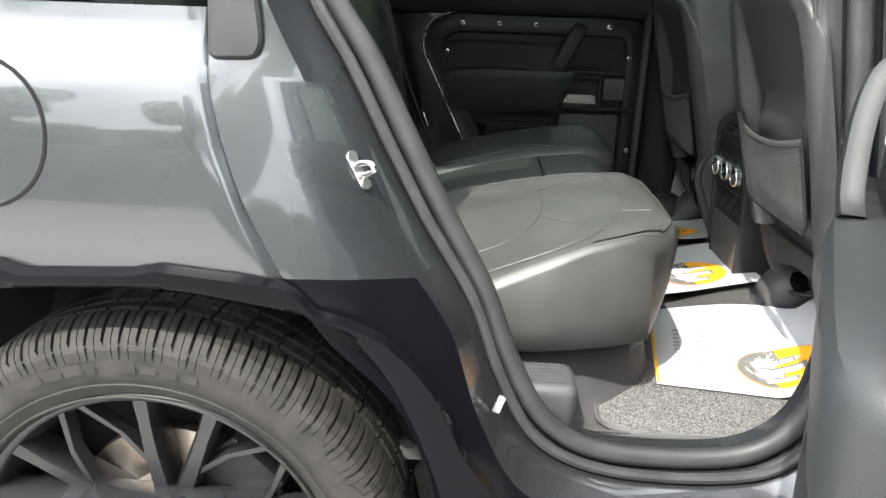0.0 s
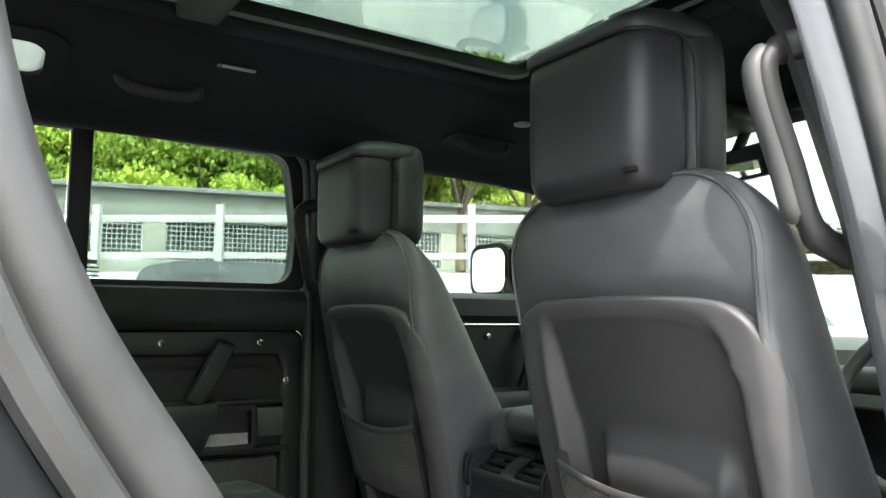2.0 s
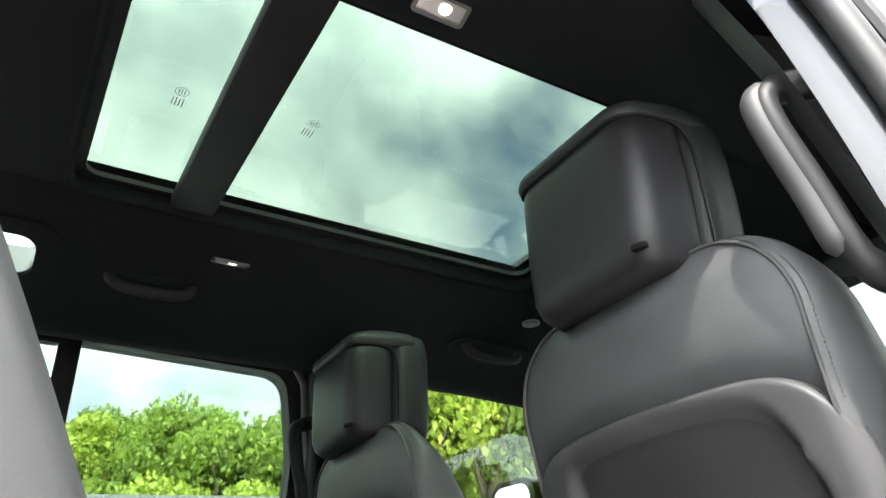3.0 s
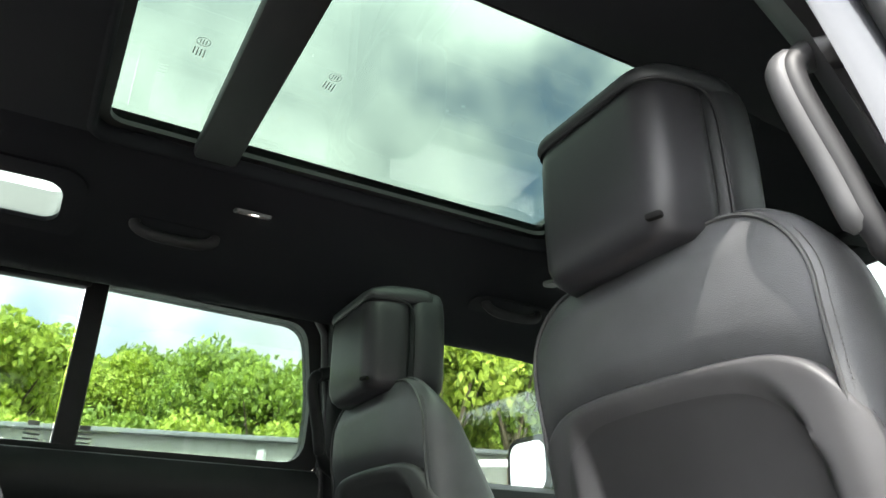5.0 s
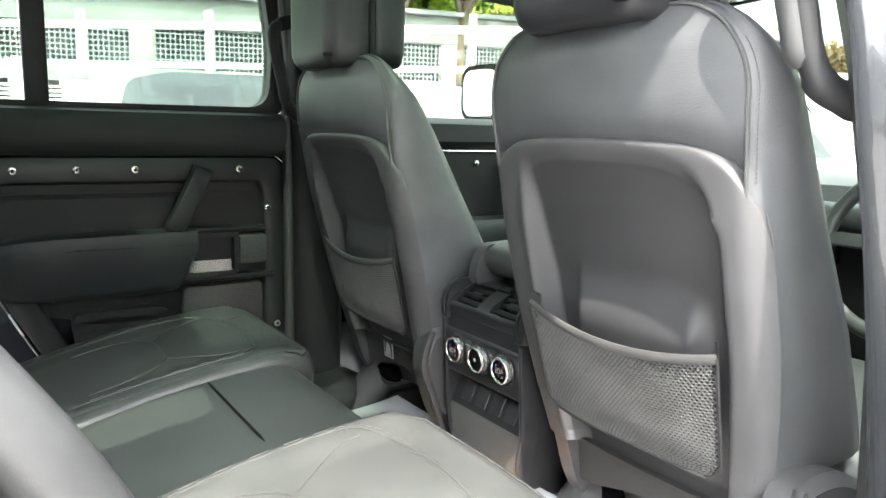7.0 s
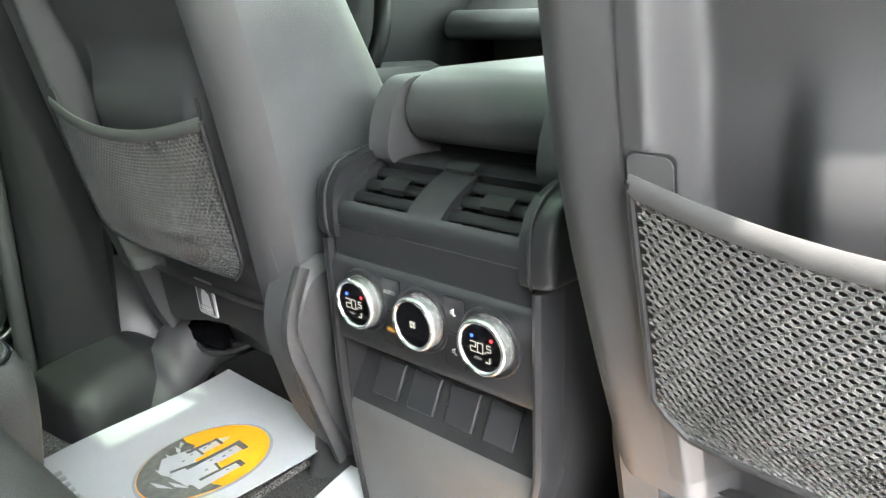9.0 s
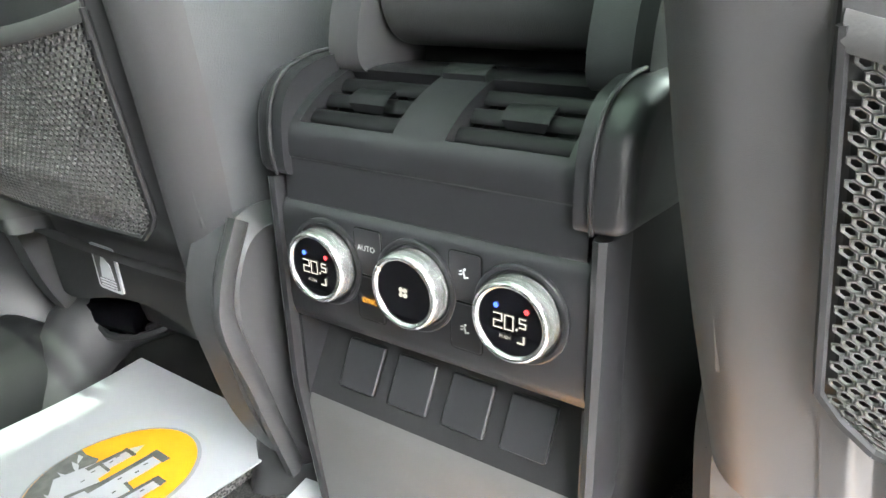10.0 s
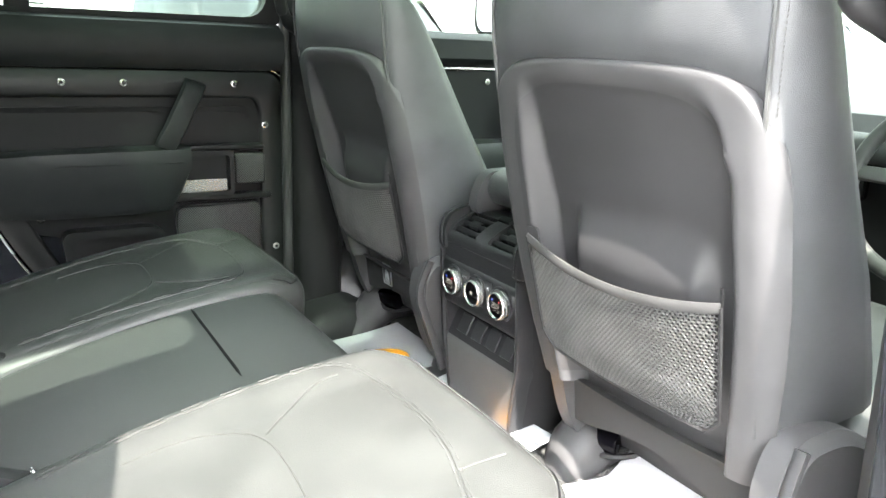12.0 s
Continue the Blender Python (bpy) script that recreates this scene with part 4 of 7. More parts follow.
def paper_mat(label, place, w, h):
    """A printed paper floor cover: a sheet, a round emblem of a castle and bars for its words."""
    m = thing("paper_mat", label, "paper mat", "paper floor covers")
    b = B()
    patch(b, lambda s, t: place((s - .5) * w, (t - .5) * h, 0), 24, 24, (0, 0, -.0015))
    part("sheet", b, PAPER, m)
    cu, cv, r = w * .14, -h * .17, .080
    on = lambda p, d: place(cu + p[1] * r, cv - p[0] * r, d)

    def print_shape(pts, d, material, name, lab="", n=6):
        """A flat printed shape that follows the sheet: a fan of small cells about its middle."""
        b = B()
        P = []
        for i, p in enumerate(pts):
            q = pts[(i + 1) % len(pts)]
            P += [(p[0] + (q[0] - p[0]) * k / 3, p[1] + (q[1] - p[1]) * k / 3) for k in range(3)]
        cx, cy = sum(p[0] for p in P) / len(P), sum(p[1] for p in P) / len(P)
        skin(b, [[on((cx + (p[0] - cx) * k / n, cy + (p[1] - cy) * k / n), d) for p in P] for k in range(n, 0, -1)], True, False)
        b.faces.new([b.verts.new(on((cx + (p[0] - cx) / n, cy + (p[1] - cy) / n), d)) for p in P])
        part(name, b, material, m, lab)
    circle = [(math.cos(a), math.sin(a)) for a in [2 * math.pi * k / 40 for k in range(40)]]
    print_shape([(p[0] * 1.05, p[1] * 1.05) for p in circle], .0012, GREY_INK, "emblem_ring")
    print_shape(circle, .0022, ORANGE, "emblem", "orange disc")
    rim = lambda a0, a1, n: [(math.cos(radians(a0 + (a1 - a0) * k / n)) * .985, math.sin(radians(a0 + (a1 - a0) * k / n)) * .985) for k in range(n + 1)]
    print_shape(rim(176, 352, 26) + [(.80, -.22), (.55, -.30), (.10, -.25), (-.30, -.12), (-.55, .10), (-.80, .05)], .0028, STONE_INK, "emblem_rock", "grey printed castle rock")
    for q in ([(-.62, -.42), (-.46, .06), (-.12, .06), (-.10, -.10), (.03, -.12), (.03, -.50), (-.30, -.60)],
              [(.02, -.55), (.02, .50), (.30, .50), (.32, .06), (.50, .04), (.52, -.48)],
              [(-.44, .02), (-.40, .40), (-.28, .58), (-.18, .38), (-.18, .02)],
              [(.50, -.42), (.54, .26), (.64, .32), (.74, .26), (.76, -.40)]):
        print_shape(q, .0034, PAPER, "emblem_tower", n=4)
    for q in ([(-.47, -.10), (-.42, .36), (-.35, .37), (-.37, -.10)], [(.00, -.30), (.00, .52), (.09, .52), (.10, -.30)], [(.50, -.30), (.53, .24), (.59, .28), (.58, -.30)],
              [(-.01, .50), (-.02, .60), (.34, .60), (.33, .50)], [(-.43, .36), (-.43, .41), (-.15, .41), (-.15, .36)], [(.52, .25), (.54, .34), (.74, .34), (.76, .25)],
              [(-.46, .03), (-.46, .07), (-.12, .07), (-.12, .03)], [(.30, .03), (.30, .07), (.52, .05), (.52, .01)], [(-.12, -.48), (.02, -.06), (.06, -.08), (-.05, -.52)]):
        print_shape(q, .0040, STONE_INK, "emblem_shade", n=3)
    for x0, y0, ln, tilt in ((-.78, -.14, .34, -.06), (-.70, -.34, .44, .04), (-.40, -.62, .52, .10), (-.10, -.80, .50, .16), (.16, -.62, .46, .14), (-.86, -.02, .22, -.10), (.30, -.44, .40, .05)):
        print_shape([(x0, y0), (x0 + ln * .5, y0 + tilt * .3 + .045), (x0 + ln, y0 + tilt), (x0 + ln * .5, y0 + tilt * .3 - .03)], .0046, PAPER, "emblem_streak", n=2)
    for x0, y0 in ((-.34, .22), (-.30, .12), (.16, .34), (.22, .20), (.16, .02), (-.30, -.10), (-.22, -.26), (.36, -.14), (.64, .06)):
        print_shape([(x0, y0), (x0 + .03, y0), (x0 + .03, y0 + .05), (x0, y0 + .05)], .0046, STONE_INK, "emblem_window", n=2)
    for k in range(13):
        if k == 6:
            continue
        u0, v0 = -w * .22, h * (.30 - .06 * k)
        b = B()
        slab(b, [(u0 - .0125, v0 - .005), (u0 + .0125, v0 - .005), (u0 + .0125, v0 + .005), (u0 - .0125, v0 + .005)], lambda u, v, q: place(u, v, .0012 + q), .0010)
        part("printed_bar", b, GREY_INK, m)
    for k in range(9):
        u0, v0 = -w * .36, h * (.22 - .045 * k)
        b = B()
        slab(b, [(u0 - .006, v0 - .0035), (u0 + .006, v0 - .0035), (u0 + .006, v0 + .0035), (u0 - .006, v0 + .0035)], lambda u, v, q: place(u, v, .0012 + q), .0010)
        part("printed_bar", b, GREY_INK, m)
    b = B()
    slab(b, [(-w / 2 + .001, -h / 2 + .002), (-w / 2 + .006, -h / 2 + .002), (-w / 2 + .006, h / 2 - .002), (-w / 2 + .001, h / 2 - .002)], lambda u, v, q: place(u, v, .0010 + q), .0008)
    part("printed_edge", b, ORANGE, m)
    return m


def lying(cx, cy, ux, uy, rise):
    """A place function for a sheet that lies on the floor: its middle, its first axis and its height there."""
    q = math.hypot(ux, uy)
    ux, uy = ux / q, uy / q

    def place(u, v, w):
        x, y = cx + ux * u - uy * v, cy + uy * u + ux * v
        return Vector((x, y, rise(x, y) + w))
    return place


over = lambda x, y, z: max(z, floor_z(x + .03, y) + .056)
paper_mat("white paper floor cover printed with an orange emblem", lying(1.01, -.405, .991, -.134, lambda x, y: over(x, y, .660 + 3.0 * max(0, x - 1.0) ** 2 - .5 * max(0, x - 1.0) * (y + .42))), .385, .33)
paper_mat("white paper floor cover lying over the centre tunnel", lying(.914, -.022, .995, .095, lambda x, y: over(x, y, .752 + .15 * (x - 1.106) + .002 * math.cos(x * 17))), .385, .32)
paper_mat("white paper floor cover propped up in the far footwell", lying(.961, .395, .990, -.128, lambda x, y: over(x, y, .740 - .13 * (y - .370) + .16 * (x - 1.152) + .003 * math.cos(x * 20))), .385, .33)


def headlining():
    ce = tagged(new("ceiling"), "black cloth headlining round a glass roof", "ceiling", kind="structure")
    X0, X1, Y0, Y1 = .3175, 1.328, -.322, .310
    b = B()
    # side slopes, from the glass opening out to the window tops
    prof = [(d, lerp(d, ((0, 1.938), (.02, 1.922), (.05, 1.908), (.08, 1.897), (.16, 1.872), (.22, 1.852), (.28, 1.828), (.335, 1.790), (.36, 1.784), (.40, 1.798), (.44, 1.83), (.53, 1.86)))) for d in (0, .02, .035, .05, .065, .08, .11, .14, .16, .18, .20, .22, .25, .28, .31, .335, .347, .36, .38, .40, .44, .48, .53)]
    for yb, s in ((Y1, 1), (Y0, -1)):
        wid = .53
        rows = []
        for x in np.linspace(-1.3, 1.95, 131):
            k = smooth(X1, X1 + .30, x)
            rows.append([(x, yb + s * wid * d / .53, z - .035 * k * (1 - d / .53) - .02 * smooth(1.5, 1.95, x)) for d, z in prof if s > 0 or d < .39])
        skin(b, rows, False)
    for xa, xb, d in ((-1.3, X0, -1), (X1, 1.95, 1)):
        rows = []
        for q in np.linspace(0, 1, 16):
            x = xa + (xb - xa) * q
            k = smooth(X1, X1 + .30, x)
            rows.append([(x, Y0 + (Y1 - Y0) * t, 1.938 - .035 * k - .02 * smooth(1.5, 1.95, x)) for t in np.linspace(0, 1, 8)])
        skin(b, rows, False)
    bmesh.ops.remove_doubles(b, verts=b.verts, dist=1e-4)
    for q in (-1, 1):
        cut(b, -.075, .305, q * .42, q * .55)
    part("headlining", b, HEADLINER, ce, sharp=1.5)
    # rolled edge and black frame of the glass opening
    o = [(u + (X0 + X1) / 2, v + (Y0 + Y1) / 2) for u, v in rrect(X1 - X0 + .03, Y1 - Y0 + .03, .05, 8)]
    i = [(u + (X0 + X1) / 2, v + (Y0 + Y1) / 2) for u, v in rrect(X1 - X0 - .0, Y1 - Y0 - .0, .035, 8)]
    b = B()
    skin(b, [[(*p, 1.932) for p in o], [(*p, 1.928) for p in [((a[0] + c[0]) / 2, (a[1] + c[1]) / 2) for a, c in zip(o, i)]], [(*p, 1.935) for p in i], [(*p, 1.965) for p in i]], True)
    part("opening_edge", b, HEADLINER, ce, sharp=1.5)
    i2 = [(u + (X0 + X1) / 2, v + (Y0 + Y1) / 2) for u, v in rrect(X1 - X0 - .035, Y1 - Y0 - .035, .03, 8)]
    b = B()
    ring_slab(b, i, i2, lambda u, v, w: (u, v, 1.962 + w), .01)
    part("glass_frame", b, PLASTIC_DARK, ce)
    b = B()
    box(b, (.5345, (Y0 + Y1) / 2, 1.955), (.085, Y1 - Y0, .035), .010)
    part("roof_bar", b, PLASTIC_DARK, ce)
    sr = tagged(new("glass_roof"), "tinted panoramic glass roof in two panes", "glass roof", kind="structure")
    for xa, xb in ((X0, .492), (.577, X1)):
        b = B()
        box(b, ((xa + xb) / 2, (Y0 + Y1) / 2, 1.976), (xb - xa + .02, Y1 - Y0 + .02, .004), 0)
        p = part("pane", b, SUNROOF, sr)
    # maker's marks in the glass, as plain shapes
    for x, y in ((.44, 0.0), (.655, -.02)):
        b = B()
        ring_slab(b, [(math.cos(a) * .011, math.sin(a) * .011) for a in np.linspace(0, 6.283, 24, False)], [(math.cos(a) * .0102, math.sin(a) * .0102) for a in np.linspace(0, 6.283, 24, False)], lambda u, v, w: (x + u, y + v, 1.970 + w), .0006)
        for k in range(3):
            box(b, (x + .0045 * (k - 1), y, 1.9703), (.0014, .011, .0006), 0)
        for k in range(4):
            box(b, (x - .004 + .0055 * (k - 1), y + .026 + .001 * k, 1.9703), (.0016, .018 + .004 * (k % 2), .0006), 0)
        part("pane_marking", b, GREY_INK, sr)


headlining()


def ceiling_lamp(x, y, s, rot):
    l = thing("reading_lamp", "small rectangular lit roof lamp in a silver frame", "lamp", "roof lamps")
    pl = lambda u, v, w: Matrix.Translation((x, y, s)) @ pose(0, 0, 0, rot, 0, 0) @ Vector((u, v, w))
    b = B()
    ring_slab(b, rrect(.075, .034, .006), rrect(.064, .024, .004), lambda u, v, w: pl(u, v, -w), .006)
    part("frame", b, PLASTIC_SATIN, l)
    b = B()
    slab(b, rrect(.065, .025, .004), lambda u, v, w: pl(u, v, -w), .003)
    part("lens", b, SILVER, l)
    b = B()
    slab(b, rrect(.016, .014, .006), lambda u, v, w: pl(u + .006, v, -.003 - w), .001)
    part("bulb", b, LAMP, l)


ceiling_lamp(.639, .387, 1.893, 18)
ceiling_lamp(.672, -.415, 1.888, -18)


def grab_handle(x0, x1, y, z, s):
    h = thing("grab_handle", "folding black roof grab handle", "handle", "roof handles")
    d = .035
    b = B()
    tube(b, spline([(x0 + .012, y - s * .004, z + .012), (x0 + .015, y - s * .014, z - .012), (x0 + .04, y - s * .018, z - .026), ((x0 + x1) / 2, y - s * .020, z - .030), (x1 - .04, y - s * .018, z - .026), (x1 - .015, y - s * .014, z - .012), (x1 - .012, y - s * .004, z + .012)], 30), .0095, 10, flat=1.3)
    part("bar", b, PLASTIC_DARK, h)
    for x in (x0 + .012, x1 - .012):
        b = B()
        box(b, (x, y, z + .010), (.03, .03, .018), .006)
        part("mount", b, DOOR_FRAME, h)
    b = B()
    slab(b, [(u + (x0 + x1) / 2, v) for u, v in rrect(x1 - x0 + .05, .070, .030, 6)], lambda u, v, w: (u, y + s * .006 + v, z + .002 - v * s * .2 - w), .004, .0015)
    part("recess_plate", b, HEADLINER, h)


grab_handle(.415, .602, .50, 1.866, 1)
grab_handle(1.262, 1.445, .50, 1.852, 1)
b = B()
cyl(b, (1.373, .345, 1.872), .022, .006, (0, 0, 0), 28, .002)
sp = tagged(part("roof_speaker", b, PLASTIC_SATIN), "small round grey grille in the roof", "speaker grille")
b = B()
cyl(b, (1.373, .345, 1.8685), .017, .002, (0, 0, 0), 24)
part("grille", b, MESH_GRILLE, sp)

# long narrow windows let into the roof's sides above the rear doors
for q in (-1, 1):
    al = tagged(new("window_alpine"), "narrow roof-side window with rounded ends", "window", kind="structure")
    ap = lambda u, v, w: Vector((.115 + u, q * (.485 + v * .98), 1.872 - v * .30 - w))
    b = B()
    ring_slab(b, rrect(.43, .195, .05, 8), rrect(.35, .115, .035, 8), ap, .010)
    part("window_frame", b, HEADLINER, al)
    b = B()
    skin(b, [[ap(u, v, 0) for u, v in rrect(.35, .115, .035, 8)], [ap(u, v, -.09) + Vector((0, q * .05, 0)) for u, v in rrect(.37, .135, .04, 8)]], True)
    part("window_reveal", b, PLASTIC_SATIN, al)
    b = B()
    slab(b, rrect(.39, .16, .04, 8), lambda u, v, w: ap(u, v, -.09) + Vector((0, q * .05, w)), .004)
    part("pane", b, ALPINE, al)


# ---- doors ----
def car_door(name, label, F, shell=True):
    """A rear door with its card. F(u, n, z): u from the hinge edge, n out of the card into the cabin."""
    d = thing(name, label, "car door")
    k = lambda x: .92 - x

    def fr(pts):
        return [(k(x), z) for x, z in pts]
    # painted shell with the window opening
    b = B()
    box(b, (.47, -.055, 1.0), (.96, .08, .86), .02, f=F)
    part("shell", b, PAINT_BLACK, d, "dark painted door shell")
    # window frame: a loop round both panes, and the divider
    o = fr(round_poly([(.93, 1.44), (.955, 1.62), (.93, 1.90), (.02, 1.90), (.02, 1.44)], .07))
    i = fr(round_poly([(.885, 1.47), (.895, 1.62), (.868, 1.82), (.07, 1.842), (.07, 1.465)], .055))
    b = B()
    ring_slab(b, o, i, lambda u, z, w: F(u, -.075 + w * .9, z), .06)
    part("window_frame", b, PLASTIC_DARK, d, sharp=.5)
    b = B()
    box(b, (k(.363), -.035, 1.64), (.048, .03, .40), .006, f=F)
    part("divider", b, PLASTIC_DARK, d)
    b = B()
    box(b, (k(.21), -.035, 1.455), (.32, .035, .025), .008, f=F)
    box(b, (k(.19), -.03, 1.825), (.32, .03, .02), .008, f=F)
    part("quarter_frame", b, PLASTIC_DARK, d)
    for xa, xb in ((.07, .337), (.373, .90)):
        b = B()
        box(b, (k((xa + xb) / 2), -.05, 1.645), (xb - xa, .004, .38), 0, f=F)
        part("pane", b, PRIVACY, d)
    for x in (.40, .30):
        b = B()
        for q in range(3):
            box(b, (k(x), -.0465, 1.475 + .010 * q), (.030, .0008, .0035), 0, f=F)
        box(b, (k(x), -.0465, 1.508), (.022, .0008, .010), .004, f=F)
        part("pane_marking", b, GREY_INK, d)
    # upper roll below the glass
    b = B()
    rows = []
    for x in np.linspace(-.06, .915, 30):
        rows.append([(k(x), n, z) for n, z in ((-.06, 1.452), (-.02, 1.455), (.012, 1.448), (.024, 1.43), (.026, 1.40), (.018, 1.365), (.004, 1.348), (-.03, 1.345))])
    skin(b, rows, False, f=F)
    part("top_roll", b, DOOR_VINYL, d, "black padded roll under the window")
    # card: a raised bolted frame round sunk fields, its edge highlight painted silver
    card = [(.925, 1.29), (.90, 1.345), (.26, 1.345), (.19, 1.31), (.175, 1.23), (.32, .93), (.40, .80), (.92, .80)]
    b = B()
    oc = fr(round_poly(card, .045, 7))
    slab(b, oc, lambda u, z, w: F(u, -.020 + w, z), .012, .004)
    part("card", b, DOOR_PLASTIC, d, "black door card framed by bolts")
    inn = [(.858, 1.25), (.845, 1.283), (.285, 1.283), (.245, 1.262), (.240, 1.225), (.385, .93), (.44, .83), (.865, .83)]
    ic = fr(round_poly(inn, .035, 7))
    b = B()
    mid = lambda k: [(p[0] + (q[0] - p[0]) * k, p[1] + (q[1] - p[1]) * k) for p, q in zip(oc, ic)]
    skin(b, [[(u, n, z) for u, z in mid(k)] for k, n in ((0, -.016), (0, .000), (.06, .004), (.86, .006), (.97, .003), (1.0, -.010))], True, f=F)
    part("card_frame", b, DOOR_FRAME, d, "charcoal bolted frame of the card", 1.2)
    b = B()
    tube(b, [(u, -.002, z) for u, z in fr(round_poly([(.931, 1.293), (.905, 1.351), (.26, 1.351), (.185, 1.315), (.168, 1.23), (.315, .925), (.395, .79), (.931, .79)], .045, 7))], .0028, 8, True, f=F)
    part("edge_highlight", b, SILVER, d, "silver line painted for the highlight on the gloss card edge")
    b = B()
    box(b, (k(.55), .004, 1.3595), (.74, .010, .011), .003, f=F)
    part("gloss_strip", b, DOOR_GLOSS, d, "gloss black strip under the roll")
    # the sunk field of the upper half, within its rounded step
    rec = fr(round_poly([(.838, 1.262), (.275, 1.262), (.252, 1.235), (.275, 1.14), (.845, 1.14)], .030, 6))
    rin = fr(round_poly([(.826, 1.250), (.290, 1.250), (.268, 1.230), (.288, 1.14), (.832, 1.14)], .026, 6))
    b = B()
    skin(b, [[(u, -.010, z) for u, z in rec], [(u, -.003, z) for u, z in rec], [(u, -.0035, z) for u, z in rin], [(u, -.010, z) for u, z in rin]], True, f=F)
    part("recess_edge", b, DOOR_PLASTIC, d)
    b = B()
    slab(b, rin, lambda u, z, w: F(u, -.0085 + w, z), .002)
    part("recess_field", b, DOOR_VINYL, d)
    # armrest pad
    b = B()
    rows = []
    for x, top, bot, out in ((.244, 1.118, 1.088, .00), (.247, 1.138, 1.066, .026), (.255, 1.152, 1.048, .045), (.270, 1.161, 1.036, .058), (.30, 1.167, 1.029, .065), (.36, 1.171, 1.024, .067), (.42, 1.172, 1.022, .067), (.58, 1.174, 1.022, .066), (.635, 1.174, 1.027, .064), (.66, 1.174, 1.062, .061), (.685, 1.174, 1.117, .058)):
        q = [(0.0, top), (out * .7, top), (out * .92, top - .006), (out, top - .022), (out * .97, top - .05), (out * .88, bot + .018), (out * .7, bot), (0, bot - .004)]
        rows.append([(k(x), n, z) for n, z in q])
    skin(b, rows, False, f=F)
    part("armrest", b, DOOR_VINYL, d, "black padded armrest")
    b = B()
    tube(b, [(k(x), lerp(x, ((.25, .030), (.30, .059), (.42, .067), (.66, .062))) , lerp(x, ((.24, 1.124), (.42, 1.139), (.66, 1.139)))) for x in np.linspace(.262, .665, 30)], .0016, 5, f=F)
    part("seam", b, PLASTIC_DARK, d)
    b = B()
    box(b, (k(.770), .012, 1.166), (.19, .040, .014), .005, f=F)
    part("ledge", b, DOOR_PLASTIC, d)
    # pull bar
    b = B()
    L = [(.706, -.004, 1.322), (.703, .026, 1.318), (.692, .042, 1.300), (.672, .050, 1.262), (.650, .052, 1.215), (.634, .050, 1.185), (.630, .046, 1.170)]
    L = spline([(k(x), n, z) for x, n, z in L], 18)
    ks = [(-.021, -.012), (-.023, 0), (-.019, .009), (0, .012), (.019, .009), (.023, 0), (.021, -.012)]
    skin(b, [[(p.x + q, p.y + w, p.z + q * .35) for q, w in ks] for p in L], True, True, f=F)
    part("pull_bar", b, DOOR_VINYL, d, "slanting black pull bar")
    # latch recess with its silver lever
    b = B()
    ring_slab(b, fr(round_poly([(.672, 1.160), (.788, 1.160), (.788, 1.052), (.640, 1.052)], .010)), fr(round_poly([(.690, 1.148), (.778, 1.148), (.778, 1.062), (.672, 1.062)], .008)), lambda u, z, w: F(u, .002 + w, z), .038)
    box(b, (k(.735), .004, 1.105), (.10, .004, .08), 0, f=F)
    part("latch_bowl", b, PLASTIC_DARK, d)
    b = B()
    skin(b, [[(k(x), n, z) for x, n, z in ((.648 + o, w, 1.064), (.772 - o, w, 1.064), (.772 - o, w, 1.093), (.664 + o, w, 1.093))] for o, w in ((0, .026), (0, .038), (.003, .041))], True, True, f=F)
    part("latch_lever", b, SILVER, d, "silver door lever")
    b = B()
    slab(b, fr(round_poly([(.793, 1.150), (.868, 1.150), (.868, 1.075), (.793, 1.075)], .008)), lambda u, z, w: F(u, .006 + w, z), .022, .003)
    part("tweeter_grille", b, MESH_GRILLE, d)
    b = B()
    box(b, (k(.76), .010, 1.043), (.25, .03, .016), .005, f=F)
    part("shelf", b, DOOR_PLASTIC, d)
    b = B()
    slab(b, fr(round_poly([(.655, 1.026), (.855, 1.026), (.860, .86), (.67, .86), (.650, .98)], .016)), lambda u, z, w: F(u, .004 + w, z), .016, .003)
    part("speaker_grille", b, MESH_GRILLE, d, "perforated grey speaker grille")
    # map pocket
    b = B()
    ring_slab(b, fr(round_poly([(.40, .99), (.61, .99), (.64, .93), (.58, .82), (.42, .82)], .03)), fr(round_poly([(.425, .972), (.59, .972), (.612, .93), (.565, .83), (.44, .83)], .025)), lambda u, z, w: F(u, .002 + w, z), .045)
    part("map_pocket", b, DOOR_PLASTIC, d)
    b = B()
    slab(b, fr(round_poly([(.425, .972), (.59, .972), (.612, .93), (.565, .83), (.44, .83)], .025)), lambda u, z, w: F(u, .0025 + w, z), .002)
    part("pocket_back", b, PLASTIC_DARK, d)
    for x, z in ((.305, 1.315), (.429, 1.316), (.552, 1.316), (.796, 1.316), (.873, 1.217), (.896, 1.027), (.899, .903), (.367, 1.017), (.255, 1.221)):
        b = B()
        c = F(k(x), .0075, z)
        ax = (F(k(x), 1.0, z) - F(k(x), 0.0, z)).normalized()
        M = Matrix.Translation(c) @ ax.to_track_quat("Z", "Y").to_matrix().to_4x4()
        cyl(b, (0, 0, 0), .0085, .006, n=20, bev=.001, f=lambda p, q, r: M @ Vector((p, q, r)))
        bo = part("bolt", b, SILVER, d, "small silver bolt")
        b = B()
        cyl(b, (0, 0, .0033), .004, .001, n=6, f=lambda p, q, r: M @ Vector((p, q, r)))
        part("socket", b, PLASTIC_DARK, bo)
    return d


